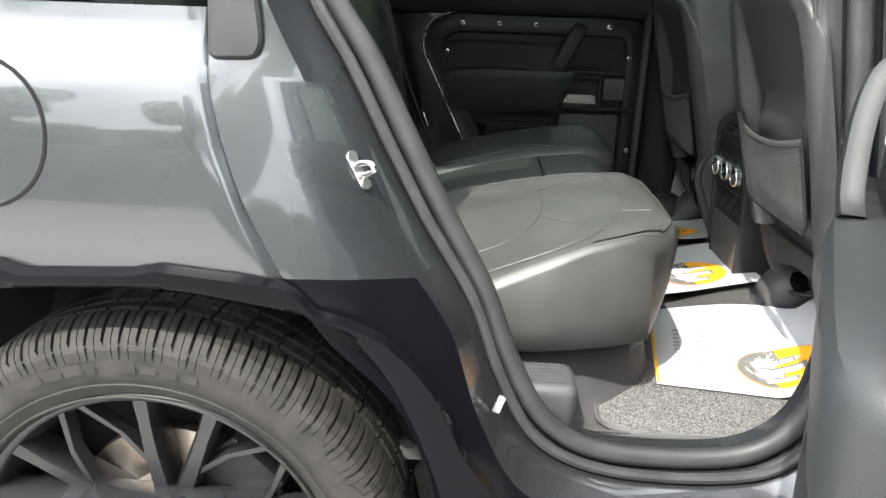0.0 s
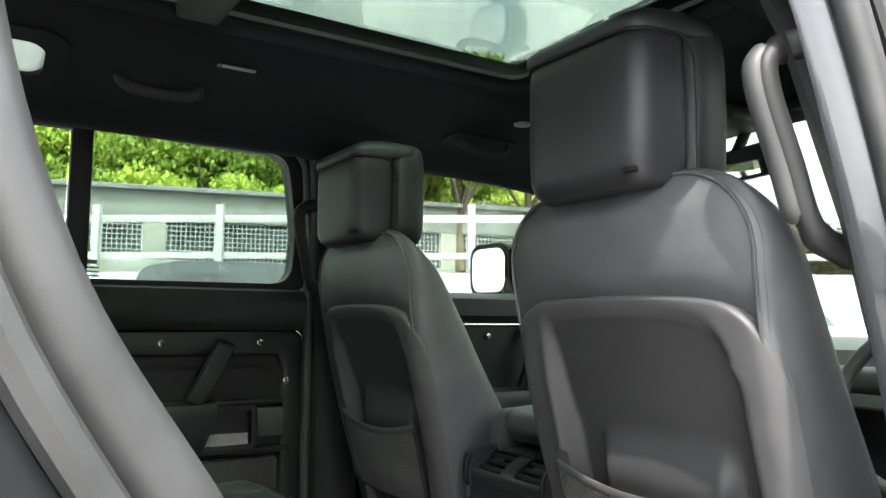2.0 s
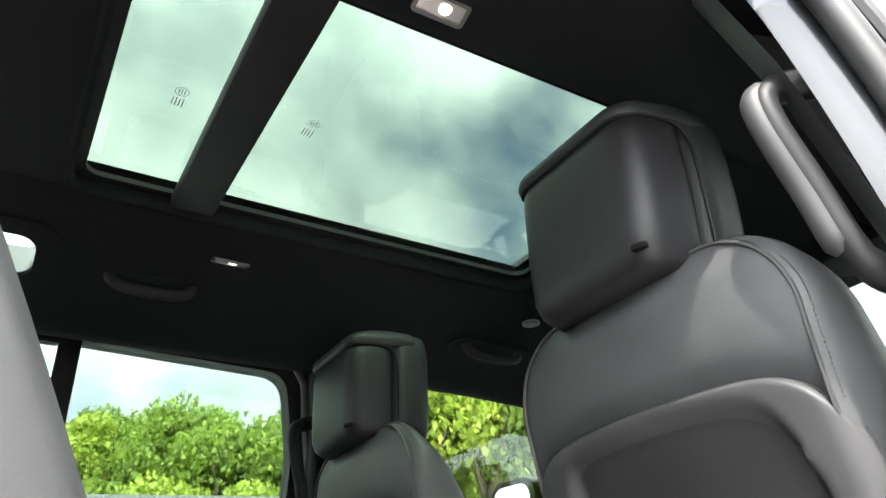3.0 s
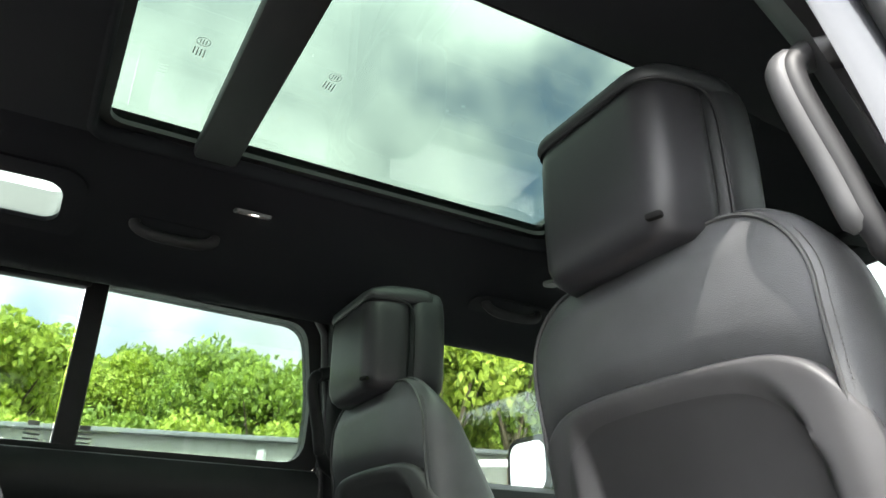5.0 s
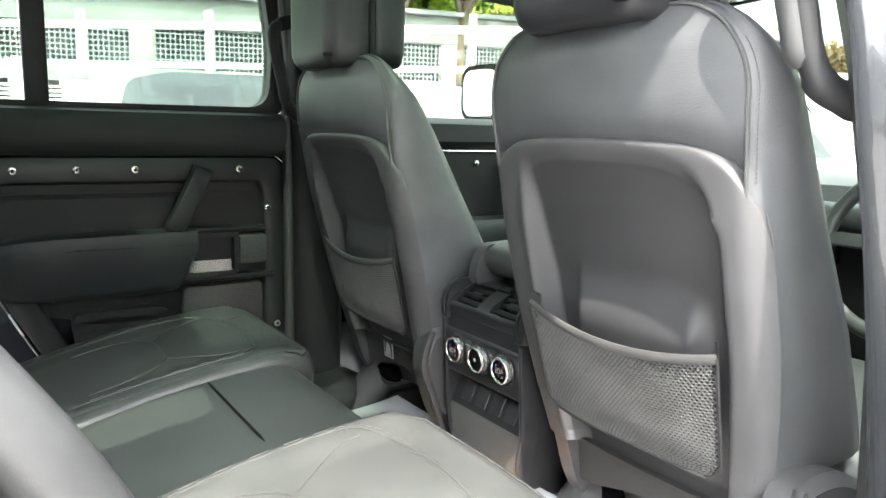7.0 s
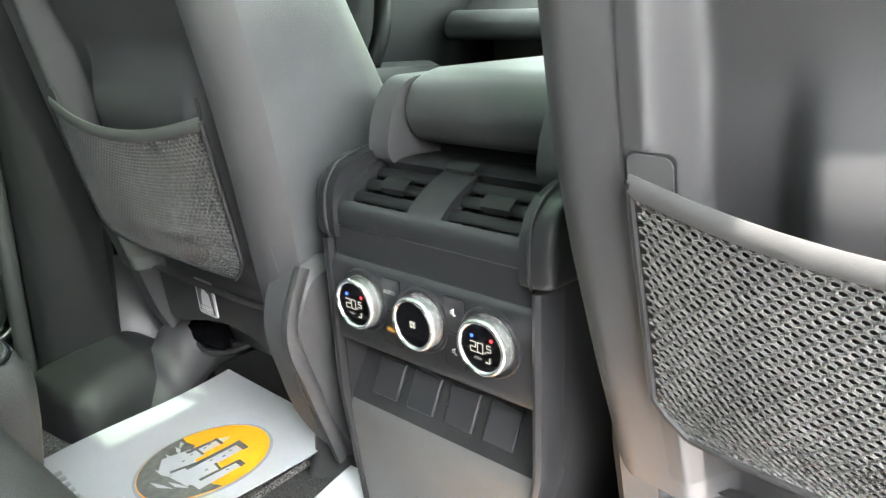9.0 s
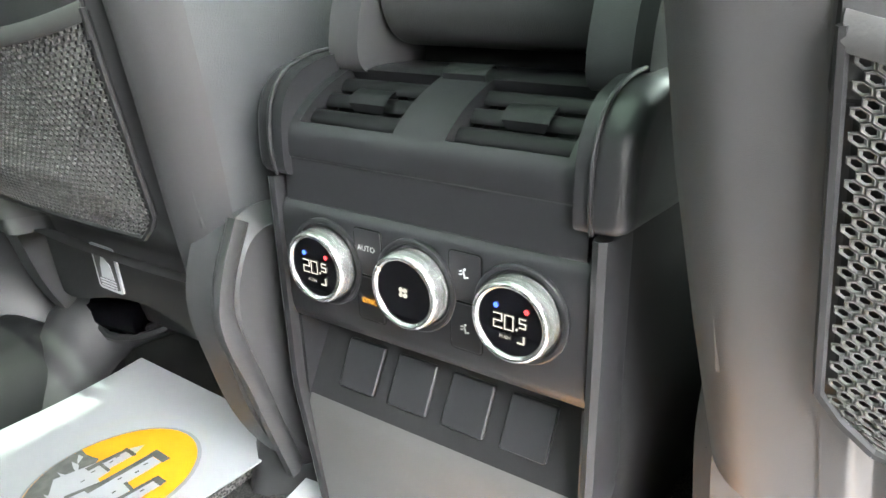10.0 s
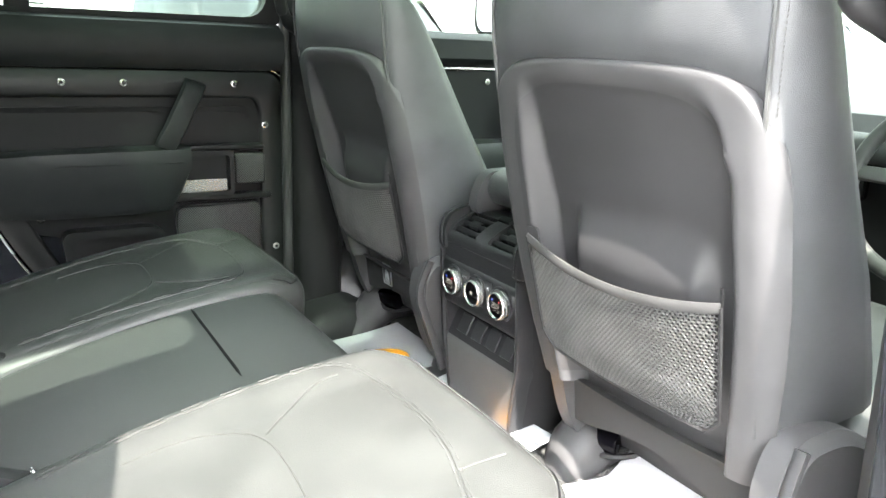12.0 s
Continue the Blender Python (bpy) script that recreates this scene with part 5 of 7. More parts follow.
FD = .750
car_door("rear_door", "closed rear car door with a black card and silver bolts", lambda u, n, z: Vector((.955 - u, FD - n + .025 * smooth(1.32, 1.12, z), z - .010)))
HD, DD, DN = Vector((.954, -.890, -.010)), Vector((-.384, -.923, 0)), Vector((-.923, .384, 0))
near_door = car_door("rear_door", "rear car door swung wide open on its hinges", lambda u, n, z: HD + DD * u + DN * n + Vector((0, 0, z)))
b = B()
for z in (.80, 1.25):
    box(b, (1.005, -.925, z + .04), (.10, .06, .07), .012)
part("hinge", b, PAINT, near_door)
b = B()
box(b, (.975, -.915, 1.07), (.16, .025, .02), .004, (0, 0, 35))
part("check_strap", b, STEEL, near_door)

# striker on the jamb and the small metal clip below
st = thing("striker", "bright steel door striker on the jamb", "door striker")
SO, SA, SL = Vector((.267, -.878, 1.129)), Vector((.45, 0, -.89)), Vector((.72, -.62, .30)).normalized()
SN = SA.cross(SL).normalized()
on_plate = lambda a, l, n: SO + SA * a + SL * l + SN * n
b = B()
tube(b, spline([on_plate(*q) for q in ((-.008, -.004, 0), (-.008, .020, 0), (-.006, .030, 0), (0, .034, 0), (.006, .030, 0), (.008, .020, 0), (.008, -.004, 0))], 26), .0042, 10)
part("loop", b, CHROME, st)
b = B()
slab(b, rrect(.052, .017, .006), lambda u, v, w: on_plate(u, w - .004, v), .005, .0012)
part("plate", b, STEEL, st, "worn steel plate")
for k in (-.021, .021):
    b = B()
    tube(b, [on_plate(k, 0, 0), on_plate(k, .005, 0)], .0075, 14)
    part("screw", b, STEEL, st)
b = B()
box(b, (.535, -.900, .728), (.012, .005, .030), .002, (0, 20, 0))
clip = tagged(part("metal_clip", b, SILVER), "small bright clip on the sill edge", "clip")
clip.location = (-.055, .040, .045)


# ---- pillars and front of the cabin ----
def pillars():
    b = B()
    # door-side trim of the near B pillar
    rows = []
    for z, x in ((.62, 1.10), (.80, 1.075), (.995, 1.07), (1.226, 1.05), (1.45, 1.02), (1.65, .985), (1.80, .93), (1.86, .88)):
        y = -lerp(z, ((.6, .775), (1.3, .775), (1.65, .71), (1.86, .66)))
        rows.append([(x - .035, y - .02, z), (x - .005, y + .004, z), (x + .03, y + .020, z), (x + .12, y + .03, z), (x + .16, y - .02, z), (x + .16, y - .12, z)])
    skin(b, rows, False)
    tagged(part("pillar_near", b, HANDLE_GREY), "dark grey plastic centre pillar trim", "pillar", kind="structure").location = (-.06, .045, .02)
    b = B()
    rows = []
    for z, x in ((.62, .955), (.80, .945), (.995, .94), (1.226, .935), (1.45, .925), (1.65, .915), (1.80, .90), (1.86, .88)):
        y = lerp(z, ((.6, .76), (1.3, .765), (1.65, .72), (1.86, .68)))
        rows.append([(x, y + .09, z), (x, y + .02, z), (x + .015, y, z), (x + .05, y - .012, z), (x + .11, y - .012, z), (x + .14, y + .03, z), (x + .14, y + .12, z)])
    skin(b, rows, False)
    tagged(part("pillar_far", b, PILLAR_SHADED), "plastic centre pillar trim, coloured dark for the shaded far side", "pillar", kind="structure").location = (.035, -.036, -.01)
    b = B()
    patch(b, lambda s, t: (.96 + .22 * s, .755 + .02 * t - .08 * smooth(0, 1, 1 - t) * smooth(.2, .8, s), .62 + .24 * t), 10, 8)
    tagged(part("kick_trim", b, CONSOLE), "grey plastic kick trim at the pillar foot", "trim", kind="structure").location = (.035, -.03, .02)
    b = B()
    tube(b, [(.922, .775, z) for z in np.linspace(.62, 1.45, 12)] + [(.925, .765, 1.6), (.90, .75, 1.78), (.86, .745, 1.835), (.6, .745, 1.85), (.1, .745, 1.855)], .013, 10)
    tagged(part("seal_far", b, RUBBER), "black rubber seal round the closed door", "seal", kind="structure").location = (.035, -.036, -.01)
    for s in (-1, 1):
        x1 = .16 if s < 0 else -.04
        side = tagged(new("load_bay_side"), "black plastic load bay side trim with a window", "trim", kind="structure")
        for xa, xb, za, zb in ((-1.3, x1, 1.0, 1.33), (-1.3, x1, 1.78, 1.86), (-1.3, -1.12, 1.33, 1.78), (-.08, x1, 1.33, 1.78)):
            b = B()
            patch(b, lambda u, t: (xa + (xb - xa) * u, s * (.81 - .13 * smooth(.85, 1.86, za + (zb - za) * t)), za + (zb - za) * t), 4, 6, (0, s * .02, 0))
            part("panel", b, PLASTIC_DARK, side)
    tg = tagged(new("wall_tail"), "dark inside of the tailgate with its window", "wall", kind="structure")
    for ya, yb, za, zb in ((-.79, .79, .6, 1.25), (-.79, .79, 1.78, 1.92), (-.79, -.6, 1.25, 1.78), (.6, .79, 1.25, 1.78)):
        b = B()
        patch(b, lambda u, t: (-1.30, ya + (yb - ya) * u, za + (zb - za) * t), 2, 2, (-.02, 0, 0))
        part("panel", b, PLASTIC_DARK, tg)


pillars()


def pillar_handle(s):
    h = thing("pillar_handle", "grey upright grab handle on the centre pillar", "handle", "pillar handles")
    dx = 0 if s < 0 else -.085
    b = B()
    P = spline([(1.04 + dx, s * .755, 1.672), (1.0 + dx, s * .718, 1.675), (.960 + dx, s * .705, 1.655), (.955 + dx, s * .705, 1.62), (.978 + dx, s * .715, 1.535), (.993 + dx, s * .722, 1.478), (1.02 + dx, s * .730, 1.452), (1.085 + dx, s * .760, 1.435)], 40)
    tube(b, P, [.019] * 4 + [.017] * 6 + [.0135] * 20 + [.016] * 5 + [.019] * 5, 14)
    # the far handle is coloured darker, for its shade
    part("bar", b, PLASTIC_DARK if s < 0 else PILLAR_SHADED, h)
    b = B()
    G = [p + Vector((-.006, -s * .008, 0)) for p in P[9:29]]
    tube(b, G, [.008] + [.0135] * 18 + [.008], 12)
    part("grip", b, HANDLE_GREY if s < 0 else PILLAR_SHADED, h)
    h.location = (-.06, .045, -.005) if s < 0 else (.03, -.036, -.01)


pillar_handle(-1)
pillar_handle(1)


def front_cabin():
    # far front door
    d = thing("front_door", "closed front car door with a black card", "car door")
    F = lambda x, n, z: Vector((x + .04, .738 - n, z + .012))
    b = B()
    rows = [[(x, n, z) for n, z in ((-.06, 1.435), (-.01, 1.438), (.02, 1.42), (.022, 1.37), (.0, 1.345), (-.03, 1.34))] for x in np.linspace(1.06, 2.15, 24)]
    skin(b, rows, False, f=F)
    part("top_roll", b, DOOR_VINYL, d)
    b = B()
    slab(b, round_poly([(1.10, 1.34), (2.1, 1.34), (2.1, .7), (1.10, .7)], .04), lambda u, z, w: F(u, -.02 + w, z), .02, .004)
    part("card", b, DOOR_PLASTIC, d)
    # highlight along the gloss card edge, painted as a silver line
    b = B()
    tube(b, [(x, .004, 1.342) for x in np.linspace(1.12, 2.1, 10)], .005, 8, f=F)
    part("edge_highlight", b, SILVER, d)
    for x in (1.31, 1.51, 1.76):
        b = B()
        cyl(b, F(x, .004, 1.307), .0085, .006, (90, 0, 0), 18, .001)
        part("bolt", b, SILVER, d)
    b = B()
    tube(b, spline([F(1.65, .01, 1.325), F(1.645, .045, 1.30), F(1.625, .058, 1.21), F(1.605, .05, 1.15)], 14), .018, 12)
    part("pull_bar", b, DOOR_PLASTIC, d)
    b = B()
    box(b, F(1.5, .035, 1.10), (.62, .08, .10), .03)
    part("armrest", b, DOOR_VINYL, d)
    b = B()
    box(b, F(1.69, .075, 1.095), (.12, .012, .02), .005)
    part("latch_lever", b, SILVER, d)
    b = B()
    box(b, (1.60, .775, 1.64), (.98, .004, .42), 0)
    part("pane", b, WINDOW, d)
    b = B()
    tube(b, spline([(1.07, .775, 1.45), (1.08, .755, 1.65), (1.10, .73, 1.80), (1.2, .72, 1.832), (1.5, .72, 1.84), (1.72, .72, 1.82), (1.9, .74, 1.66), (2.1, .78, 1.45)], 40), .022, 10)
    part("window_frame", b, PLASTIC_DARK, d)
    # near front door, closed
    d = thing("front_door", "closed driver's door beside the front seat", "car door")
    N = lambda x, n, z: Vector((x, -.785 + n, z))
    b = B()
    rows = [[(x, n, z) for n, z in ((-.06, 1.435), (-.01, 1.438), (.02, 1.42), (.022, 1.37), (.0, 1.345), (-.03, 1.34))] for x in np.linspace(1.20, 2.15, 24)]
    skin(b, rows, False, f=N)
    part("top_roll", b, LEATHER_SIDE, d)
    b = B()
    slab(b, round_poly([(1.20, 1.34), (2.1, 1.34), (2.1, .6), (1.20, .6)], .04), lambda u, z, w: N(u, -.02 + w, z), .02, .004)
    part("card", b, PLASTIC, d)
    b = B()
    box(b, (1.65, -.81, 1.64), (.90, .004, .42), 0)
    part("pane", b, WINDOW, d)
    b = B()
    tube(b, spline([(1.17, -.785, 1.45), (1.16, -.765, 1.65), (1.15, -.74, 1.80), (1.22, -.73, 1.835), (1.5, -.72, 1.84), (1.72, -.72, 1.82), (1.9, -.74, 1.66), (2.1, -.78, 1.45)], 40), .022, 10)
    part("window_frame", b, PLASTIC_DARK, d)
    # windscreen, its pillars and header
    ws = tagged(new("windscreen"), "clear windscreen ahead of the front seats", "windscreen", kind="structure")
    b = B()
    patch(b, lambda s, t: (1.86 + .40 * t, -.70 - .06 * t + (1.40 + .12 * t) * s, 1.855 - .50 * t), 8, 6, (.004, 0, .002))
    part("pane", b, WINDOW, ws)
    b = B()
    for s in (-1, 1):
        tube(b, [(1.80, s * .70, 1.87), (2.0, s * .73, 1.66), (2.28, s * .77, 1.33)], .035, 10)
    box(b, (1.83, 0, 1.87), (.10, 1.4, .035), .012)
    part("frame", b, HEADLINER, ws)
    # dashboard with its grab rail, and the steering wheel
    da = thing("dashboard", "black dashboard with a long padded rail", "dashboard")
    b = B()
    skin(b, [[(x, y, z) for x, z in ((2.5, 1.30), (2.2, 1.33), (2.02, 1.30), (1.98, 1.25), (2.0, 1.22), (2.10, 1.20), (2.12, .95), (2.2, .62))] for y in np.linspace(-.76, .76, 20)], False)
    part("pad", b, PLASTIC, da)
    b = B()
    tube(b, [(1.93, y, 1.235) for y in np.linspace(-.72, .72, 16)], .035, 12, flat=.8)
    part("rail", b, LEATHER_SIDE, da)
    for y in (-.50, -.36, .36, .50):
        b = B()
        for k in range(5):
            box(b, (2.04, y, 1.12 + .02 * k), (.02, .10, .006), .002)
        part("vent", b, PLASTIC_DARK, da)
    b = B()
    slab(b, rrect(.26, .17, .015), lambda u, v, w: (2.02 - w, u, 1.19 + v), .015, .004)
    part("screen", b, SCREEN, da)
    b = B()
    slab(b, rrect(.22, .30, .02), lambda u, v, w: (1.98 + .1 * v - w, u, .93 + v), .04, .01)
    part("centre_panel", b, PLASTIC_DARK, da)
    sw = thing("steering_wheel", "black leather steering wheel", "steering wheel")
    M = Matrix.Translation((1.80, -.40, 1.20)) @ pose(0, 0, 0, 0, -66, 0)
    b = B()
    tube(b, [M @ Vector((.185 * math.cos(a), .185 * math.sin(a), 0)) for a in np.linspace(0, 6.283, 48, False)], .016, 12, True)
    part("rim", b, LEATHER, sw)
    b = B()
    box(b, (0, 0, -.01), (.12, .14, .05), .02, f=lambda p, q, r: M @ Vector((p, q, r)))
    part("hub", b, PLASTIC_DARK, sw)
    for a in (0, 180, 270):
        b = B()
        box(b, (.12 * math.cos(radians(a + 90)), .12 * math.sin(radians(a + 90)), 0), (.03, .14, .015) if a in (0, 180) else (.14, .03, .015), .005, f=lambda p, q, r: M @ Vector((p, q, r)))
        part("spoke", b, PLASTIC_SATIN, sw)
    # rear-view mirror and sun visors
    rv = thing("rear_view_mirror", "frameless rear-view mirror under the roof", "mirror")
    MM = Matrix.Translation((1.70, -.02, 1.735)) @ pose(0, 0, 0, 0, 0, -12) @ pose(0, 0, 0, 0, -6, 0)
    q = lambda u, v, w: MM @ Vector((-w, u, v))
    b = B()
    slab(b, rrect(.265, .075, .022), lambda u, v, w: q(u, v, w - .028), .026, .004)
    part("housing", b, PLASTIC_DARK, rv)
    b = B()
    slab(b, rrect(.252, .064, .018), lambda u, v, w: q(u, v, w), .0015)
    part("mirror_glass", b, MIRROR, rv)
    b = B()
    tube(b, [(1.72, -.02, 1.74), (1.76, -.02, 1.80), (1.80, -.02, 1.86)], .014, 10)
    part("stalk", b, PLASTIC_DARK, rv)
    b = B()
    box(b, (1.70, 0, 1.845), (.16, .20, .035), .012)
    tagged(part("roof_console", b, PLASTIC_DARK), "black overhead console with switches", "console")
    for y in (-.42, .42):
        b = B()
        box(b, (1.72, y, 1.838), (.17, .42, .018), .008, (0, -8, 0))
        tagged(part("sun_visor", b, HEADLINER), "black sun visor folded up", "sun visor", "sun visors")
    # door mirrors outside
    for s in (-1, 1):
        dm = thing("door_mirror", "black outside door mirror", "mirror", "door mirrors")
        Q = Matrix.Translation((1.71, s * .945, 1.540)) @ pose(0, 0, 0, 0, 0, s * 6)
        b = B()
        rows = [[Q @ Vector((dx, u * k, v * k)) for u, v in rrect(.20, .185, .05)] for dx, k in ((0, 1.0), (.03, 1.04), (.09, .95), (.12, .7))]
        skin(b, rows, True, True)
        part("housing", b, GLOSS, dm)
        b = B()
        slab(b, rrect(.165, .15, .040), lambda u, v, w: Q @ Vector((-.003 - w, u, v)), .002)
        part("mirror_glass", b, MIRROR, dm)
        b = B()
        box(b, (1.75, s * .87, 1.44), (.07, .16, .045), .015)
        part("arm", b, PLASTIC_DARK, dm)


front_cabin()


# ---- front seats ----
XS = ((.78, 1.08), (.92, 1.042), (1.0, 1.020), (1.16, .980), (1.26, .955), (1.36, .935), (1.42, .926), (1.5, .919), (1.6, .918))
WS = ((.84, .197), (.92, .214), (1.0, .226), (1.08, .237), (1.15, .243), (1.28, .243), (1.40, .238))
WB = ((.78, .175), (.93, .195), (1.05, .205), (1.16, .210), (1.30, .213), (1.45, .219), (1.6, .218))
FRONT = ((.80, 1.33), (1.0, 1.265), (1.165, 1.185), (1.26, 1.128), (1.34, 1.082), (1.41, 1.040), (1.47, .998), (1.51, .962), (1.56, .940))


def front_seat(cy, dx, htop, label):
    """htop: how high the headrest's cover reaches."""
    seat = thing("front_seat", label, "car seat", "front seats")

    def rear(z, u):
        """The back's rear surface: u from -1 to 1 across it."""
        return lerp(z, XS) + .014 * abs(u) ** 2.4 + dx
    # outline of the rear cover, from the base up, over the shoulders and down
    ZT, RC = 1.543, .100
    half = [(lerp(z, WB), z) for z in np.linspace(.985, ZT - RC, 22)]
    w0 = half[-1][0]
    half += [(w0 - RC + RC * math.cos(a), ZT - RC + RC * math.sin(a)) for a in np.linspace(0, math.pi / 2, 14)[1:]]
    half += [(w0 - RC - (w0 - RC) * k, ZT + .006 * k) for k in (.35, .7)]
    line = [(-y, z) for y, z in half] + [(0, ZT + .008)] + [(y, z) for y, z in reversed(half)]

    def ring(d, g, f=0.0):
        """The outline moved out by d, forward by g and by a share f of the back's depth there."""
        R = []
        for i, (y, z) in enumerate(line):
            a, c = line[max(i - 1, 0)], line[min(i + 1, len(line) - 1)]
            t = Vector((c[0] - a[0], c[1] - a[1])).normalized()
            yy, zz = y - t.y * d, z + t.x * d * (.30 if d > 0 else 1)
            R.append((lerp(zz, XS) * (1 - f) + lerp(zz, FRONT) * f + dx + g, cy + yy, zz))
        return R
    b = B()
    edge = ring(0, .0115)
    n2 = len(edge) // 2
    rows = []
    for i in range(2, n2):
        yl, z = edge[i][1] - cy, edge[i][2]
        if z < 1.265:
            continue
        rows.append([(lerp(z, XS) + dx + .0115 - .024 * (1 - abs(u) ** 3.2) * min(1, (1.552 - z) / .05) * smooth(1.37, 1.41, z) + .035 * smooth(1.378, 1.34, z) * smooth(.97, .90, abs(u)), cy + yl * u, z) for u in np.linspace(-1, 1, 33)])
    skin(b, rows, False)
    part("rear_cover", b, SEAT_LEATHER, seat, "black leather rear cover", 1.2)
    b = B()
    skin(b, [ring(.0005, .012), ring(.008, .0155), ring(.014, .018, .08), ring(.020, .012, .25), ring(.024, .008, .50), ring(.022, .004, .75), ring(.014, .0, .90), ring(.0, .0, .98), ring(-.03, .0, 1.0), ring(-.08, -.01, .98), ring(-.19, -.01, .96)], False)
    part("backrest", b, SEAT_LEATHER, seat, "black leather back and bolsters", 1.2)
    # piping round the rear cover, with a stitched line beside it
    b = B()
    P = [Vector(p) for p in ring(.001, .0095)]
    tube(b, P, .0026, 6)
    part("piping", b, LEATHER_SIDE, seat)
    Q = spline([Vector(p) for p in ring(.009, .0150)], 640)
    for sgn in (-1, 1):
        b = B()
        for i in range(0, 638, 2):
            if 1.345 < Q[i].z < 1.50 and (Q[i].y - cy) * sgn > 0:
                tube(b, [Q[i], Q[i].lerp(Q[i + 1], .9)], .0008, 4)
        tagged(part("stitching", b, STITCH, seat), kind="stuff")

    # hard shell: raised rim, sunk field
    def top(u):
        return 1.402 - .010 * u * u - .125 * (1 - math.sqrt(max(0, 1 - abs(u) ** 7)))

    def field_top(u):
        return 1.372 - .012 * u * u - .075 * (1 - math.sqrt(max(0, 1 - (u / .745) ** 6)))
    ZB = .912

    def dep(z):
        """How far the field is scooped out below the rim."""
        return lerp(z, ((.91, .040), (1.20, .040), (1.30, .026), (1.37, .010)))

    def inside(u, z, w):
        """1 in the sunk field, 0 on the rim."""
        c = max(u - .62, -u - .745)
        tz = field_top(max(-.745, min(.745, u)))
        return smooth(w, -w, c) * smooth(tz + w * .3, tz - w * .3, z)

    def sh(u, t):
        z = ZB + (top(u) - ZB) * t
        rim = max(0, (abs(u) - .86) / .14) ** 2.2 + smooth(.965, 1.0, t) ** 2
        return (rear(z, u) - .008 + .020 * min(1, rim) + dep(z) * inside(u, z, .05), cy + u * (lerp(z, WS) - .007), z)
    b = B()
    us = sorted(set([round(-1 + 2 * i / 80, 4) for i in range(81)] + [-.9975, -.995, -.9875, -.98, .98, .9875, .995, .9975]))
    ts = sorted(set([round(i / 60, 4) for i in range(61)] + [.975, .98, .985, .99, .995]))
    skin(b, [[sh(u, t) for t in ts] for u in us], False)
    part("shell", b, PLASTIC, seat, "dark grey plastic seat shell", 1.2)
    # field inside the rim with its soft knee bulge, its shade put into the colour
    b = B()

    def fld(s, t):
        u = .722 * math.sin(math.pi * (s - .5))
        zt = field_top(u * .745 / .722) - .008
        z = .93 + (zt - .93) * t
        bul = .026 * smooth(.52, .40, abs(u + .10)) * smooth(1.225, 1.13, z) * smooth(.93, 1.0, z)
        return (rear(z, u) - .008 + dep(z) * inside(u, z, .05) - .0014 - bul, cy + u * (lerp(z, WS) - .007), z)
    patch(b, fld, 84, 84)
    part("back_panel", b, SEAT_FIELD_SHADED, seat, "smooth sunk panel, darkened for shade", 1.2)
    # lower skirt of cloth
    b = B()
    patch(b, lambda s, t: (1.086 + dx + .02 * abs(2 * s - 1) ** 2.5 + .012 * (1 - t) - .03 * smooth(.8, 1, t), cy + (2 * s - 1) * (.20 + .012 * t), .83 + .085 * t + .02 * (1 - t) * math.cos((2 * s - 1) * 3)), 24, 8, (.012, 0, 0))
    part("skirt", b, CLOTH, seat, "black cloth flap under the shell")
    # mesh pocket: a net of small six-sided holes, hem and tabs
    def net(u, v):
        zt = 1.141 - .024 * (1 - u * u)
        zb = .968 + .006 * max(0, u) ** 3
        z = zb + (zt - zb) * v
        y = -.004 + (.170 - .010 * (1 - v) - .022 * smooth(.16, 0, v) ** 2) * u
        return Vector((rear(z, y / lerp(z, WS)) - .013 - .010 * (1 - u * u) * smooth(0, .3, v), cy + y, z))
    # each cell is a six-sided loop of strand round its hole
    b = B()
    step, W, H = .0072, .342, .175
    cell = lambda x, z, d: net(max(-1, min(1, 2 * x / W - 1)), max(0, min(1, z / H))) + Vector((d, 0, 0))
    for r in range(1, int(H / (step * .62))):
        for c_ in range(1, int(W / step)):
            x, z = (c_ + .5 * (r % 2)) * step, r * step * .62
            six = [(x + a_ * step / 2, z + e_ * step * .62) for a_, e_ in ((0, .667), (1, .333), (1, -.333), (0, -.667), (-1, -.333), (-1, .333))]
            loop = lambda k, d: [cell(x + (p - x) * k, z + (q_ - z) * k, d) for p, q_ in six]
            skin(b, [loop(1.0, .0009), loop(.82, -.0003), loop(.62, .0002), loop(.51, .0014)], True)
    pk = part("net_pocket", b, NET, seat, "grey open-mesh map pocket", 1.2)
    b = B()
    rows = []
    for s in np.linspace(-1, 1, 40):
        p = net(s, 1.0)
        rows.append([p + Vector((.001, 0, -.008)), p + Vector((-.001, 0, -.005)), p + Vector((-.001, 0, .003)), p + Vector((.0, 0, .0050)), p + Vector((.003, 0, .0050)), p + Vector((.003, 0, -.008))])
    skin(b, rows, True, True)
    part("hem", b, HEM, pk, "woven hem")
    # dark sheet added behind the net to put in the pocket's shade
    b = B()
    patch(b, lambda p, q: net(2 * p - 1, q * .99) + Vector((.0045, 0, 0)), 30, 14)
    part("net_shade", b, PLASTIC_DARK, pk, "dark sheet added for the shade behind the net")
    b = B()
    tube(b, [net(-1, v) for v in np.linspace(1, 0, 16)] + [net(s, 0) for s in np.linspace(-1, 1, 24)] + [net(1, v) for v in np.linspace(0, 1, 16)], .0024, 6)
    part("edge_cord", b, PLASTIC_DARK, pk)
    b = B()
    p = net(.925, 1.0)
    for grow, lift, m_, nm in ((.003, 0, PLASTIC_DARK, "plate_recess"), (0, .0018, PLASTIC, "tab_plate")):
        b = B()
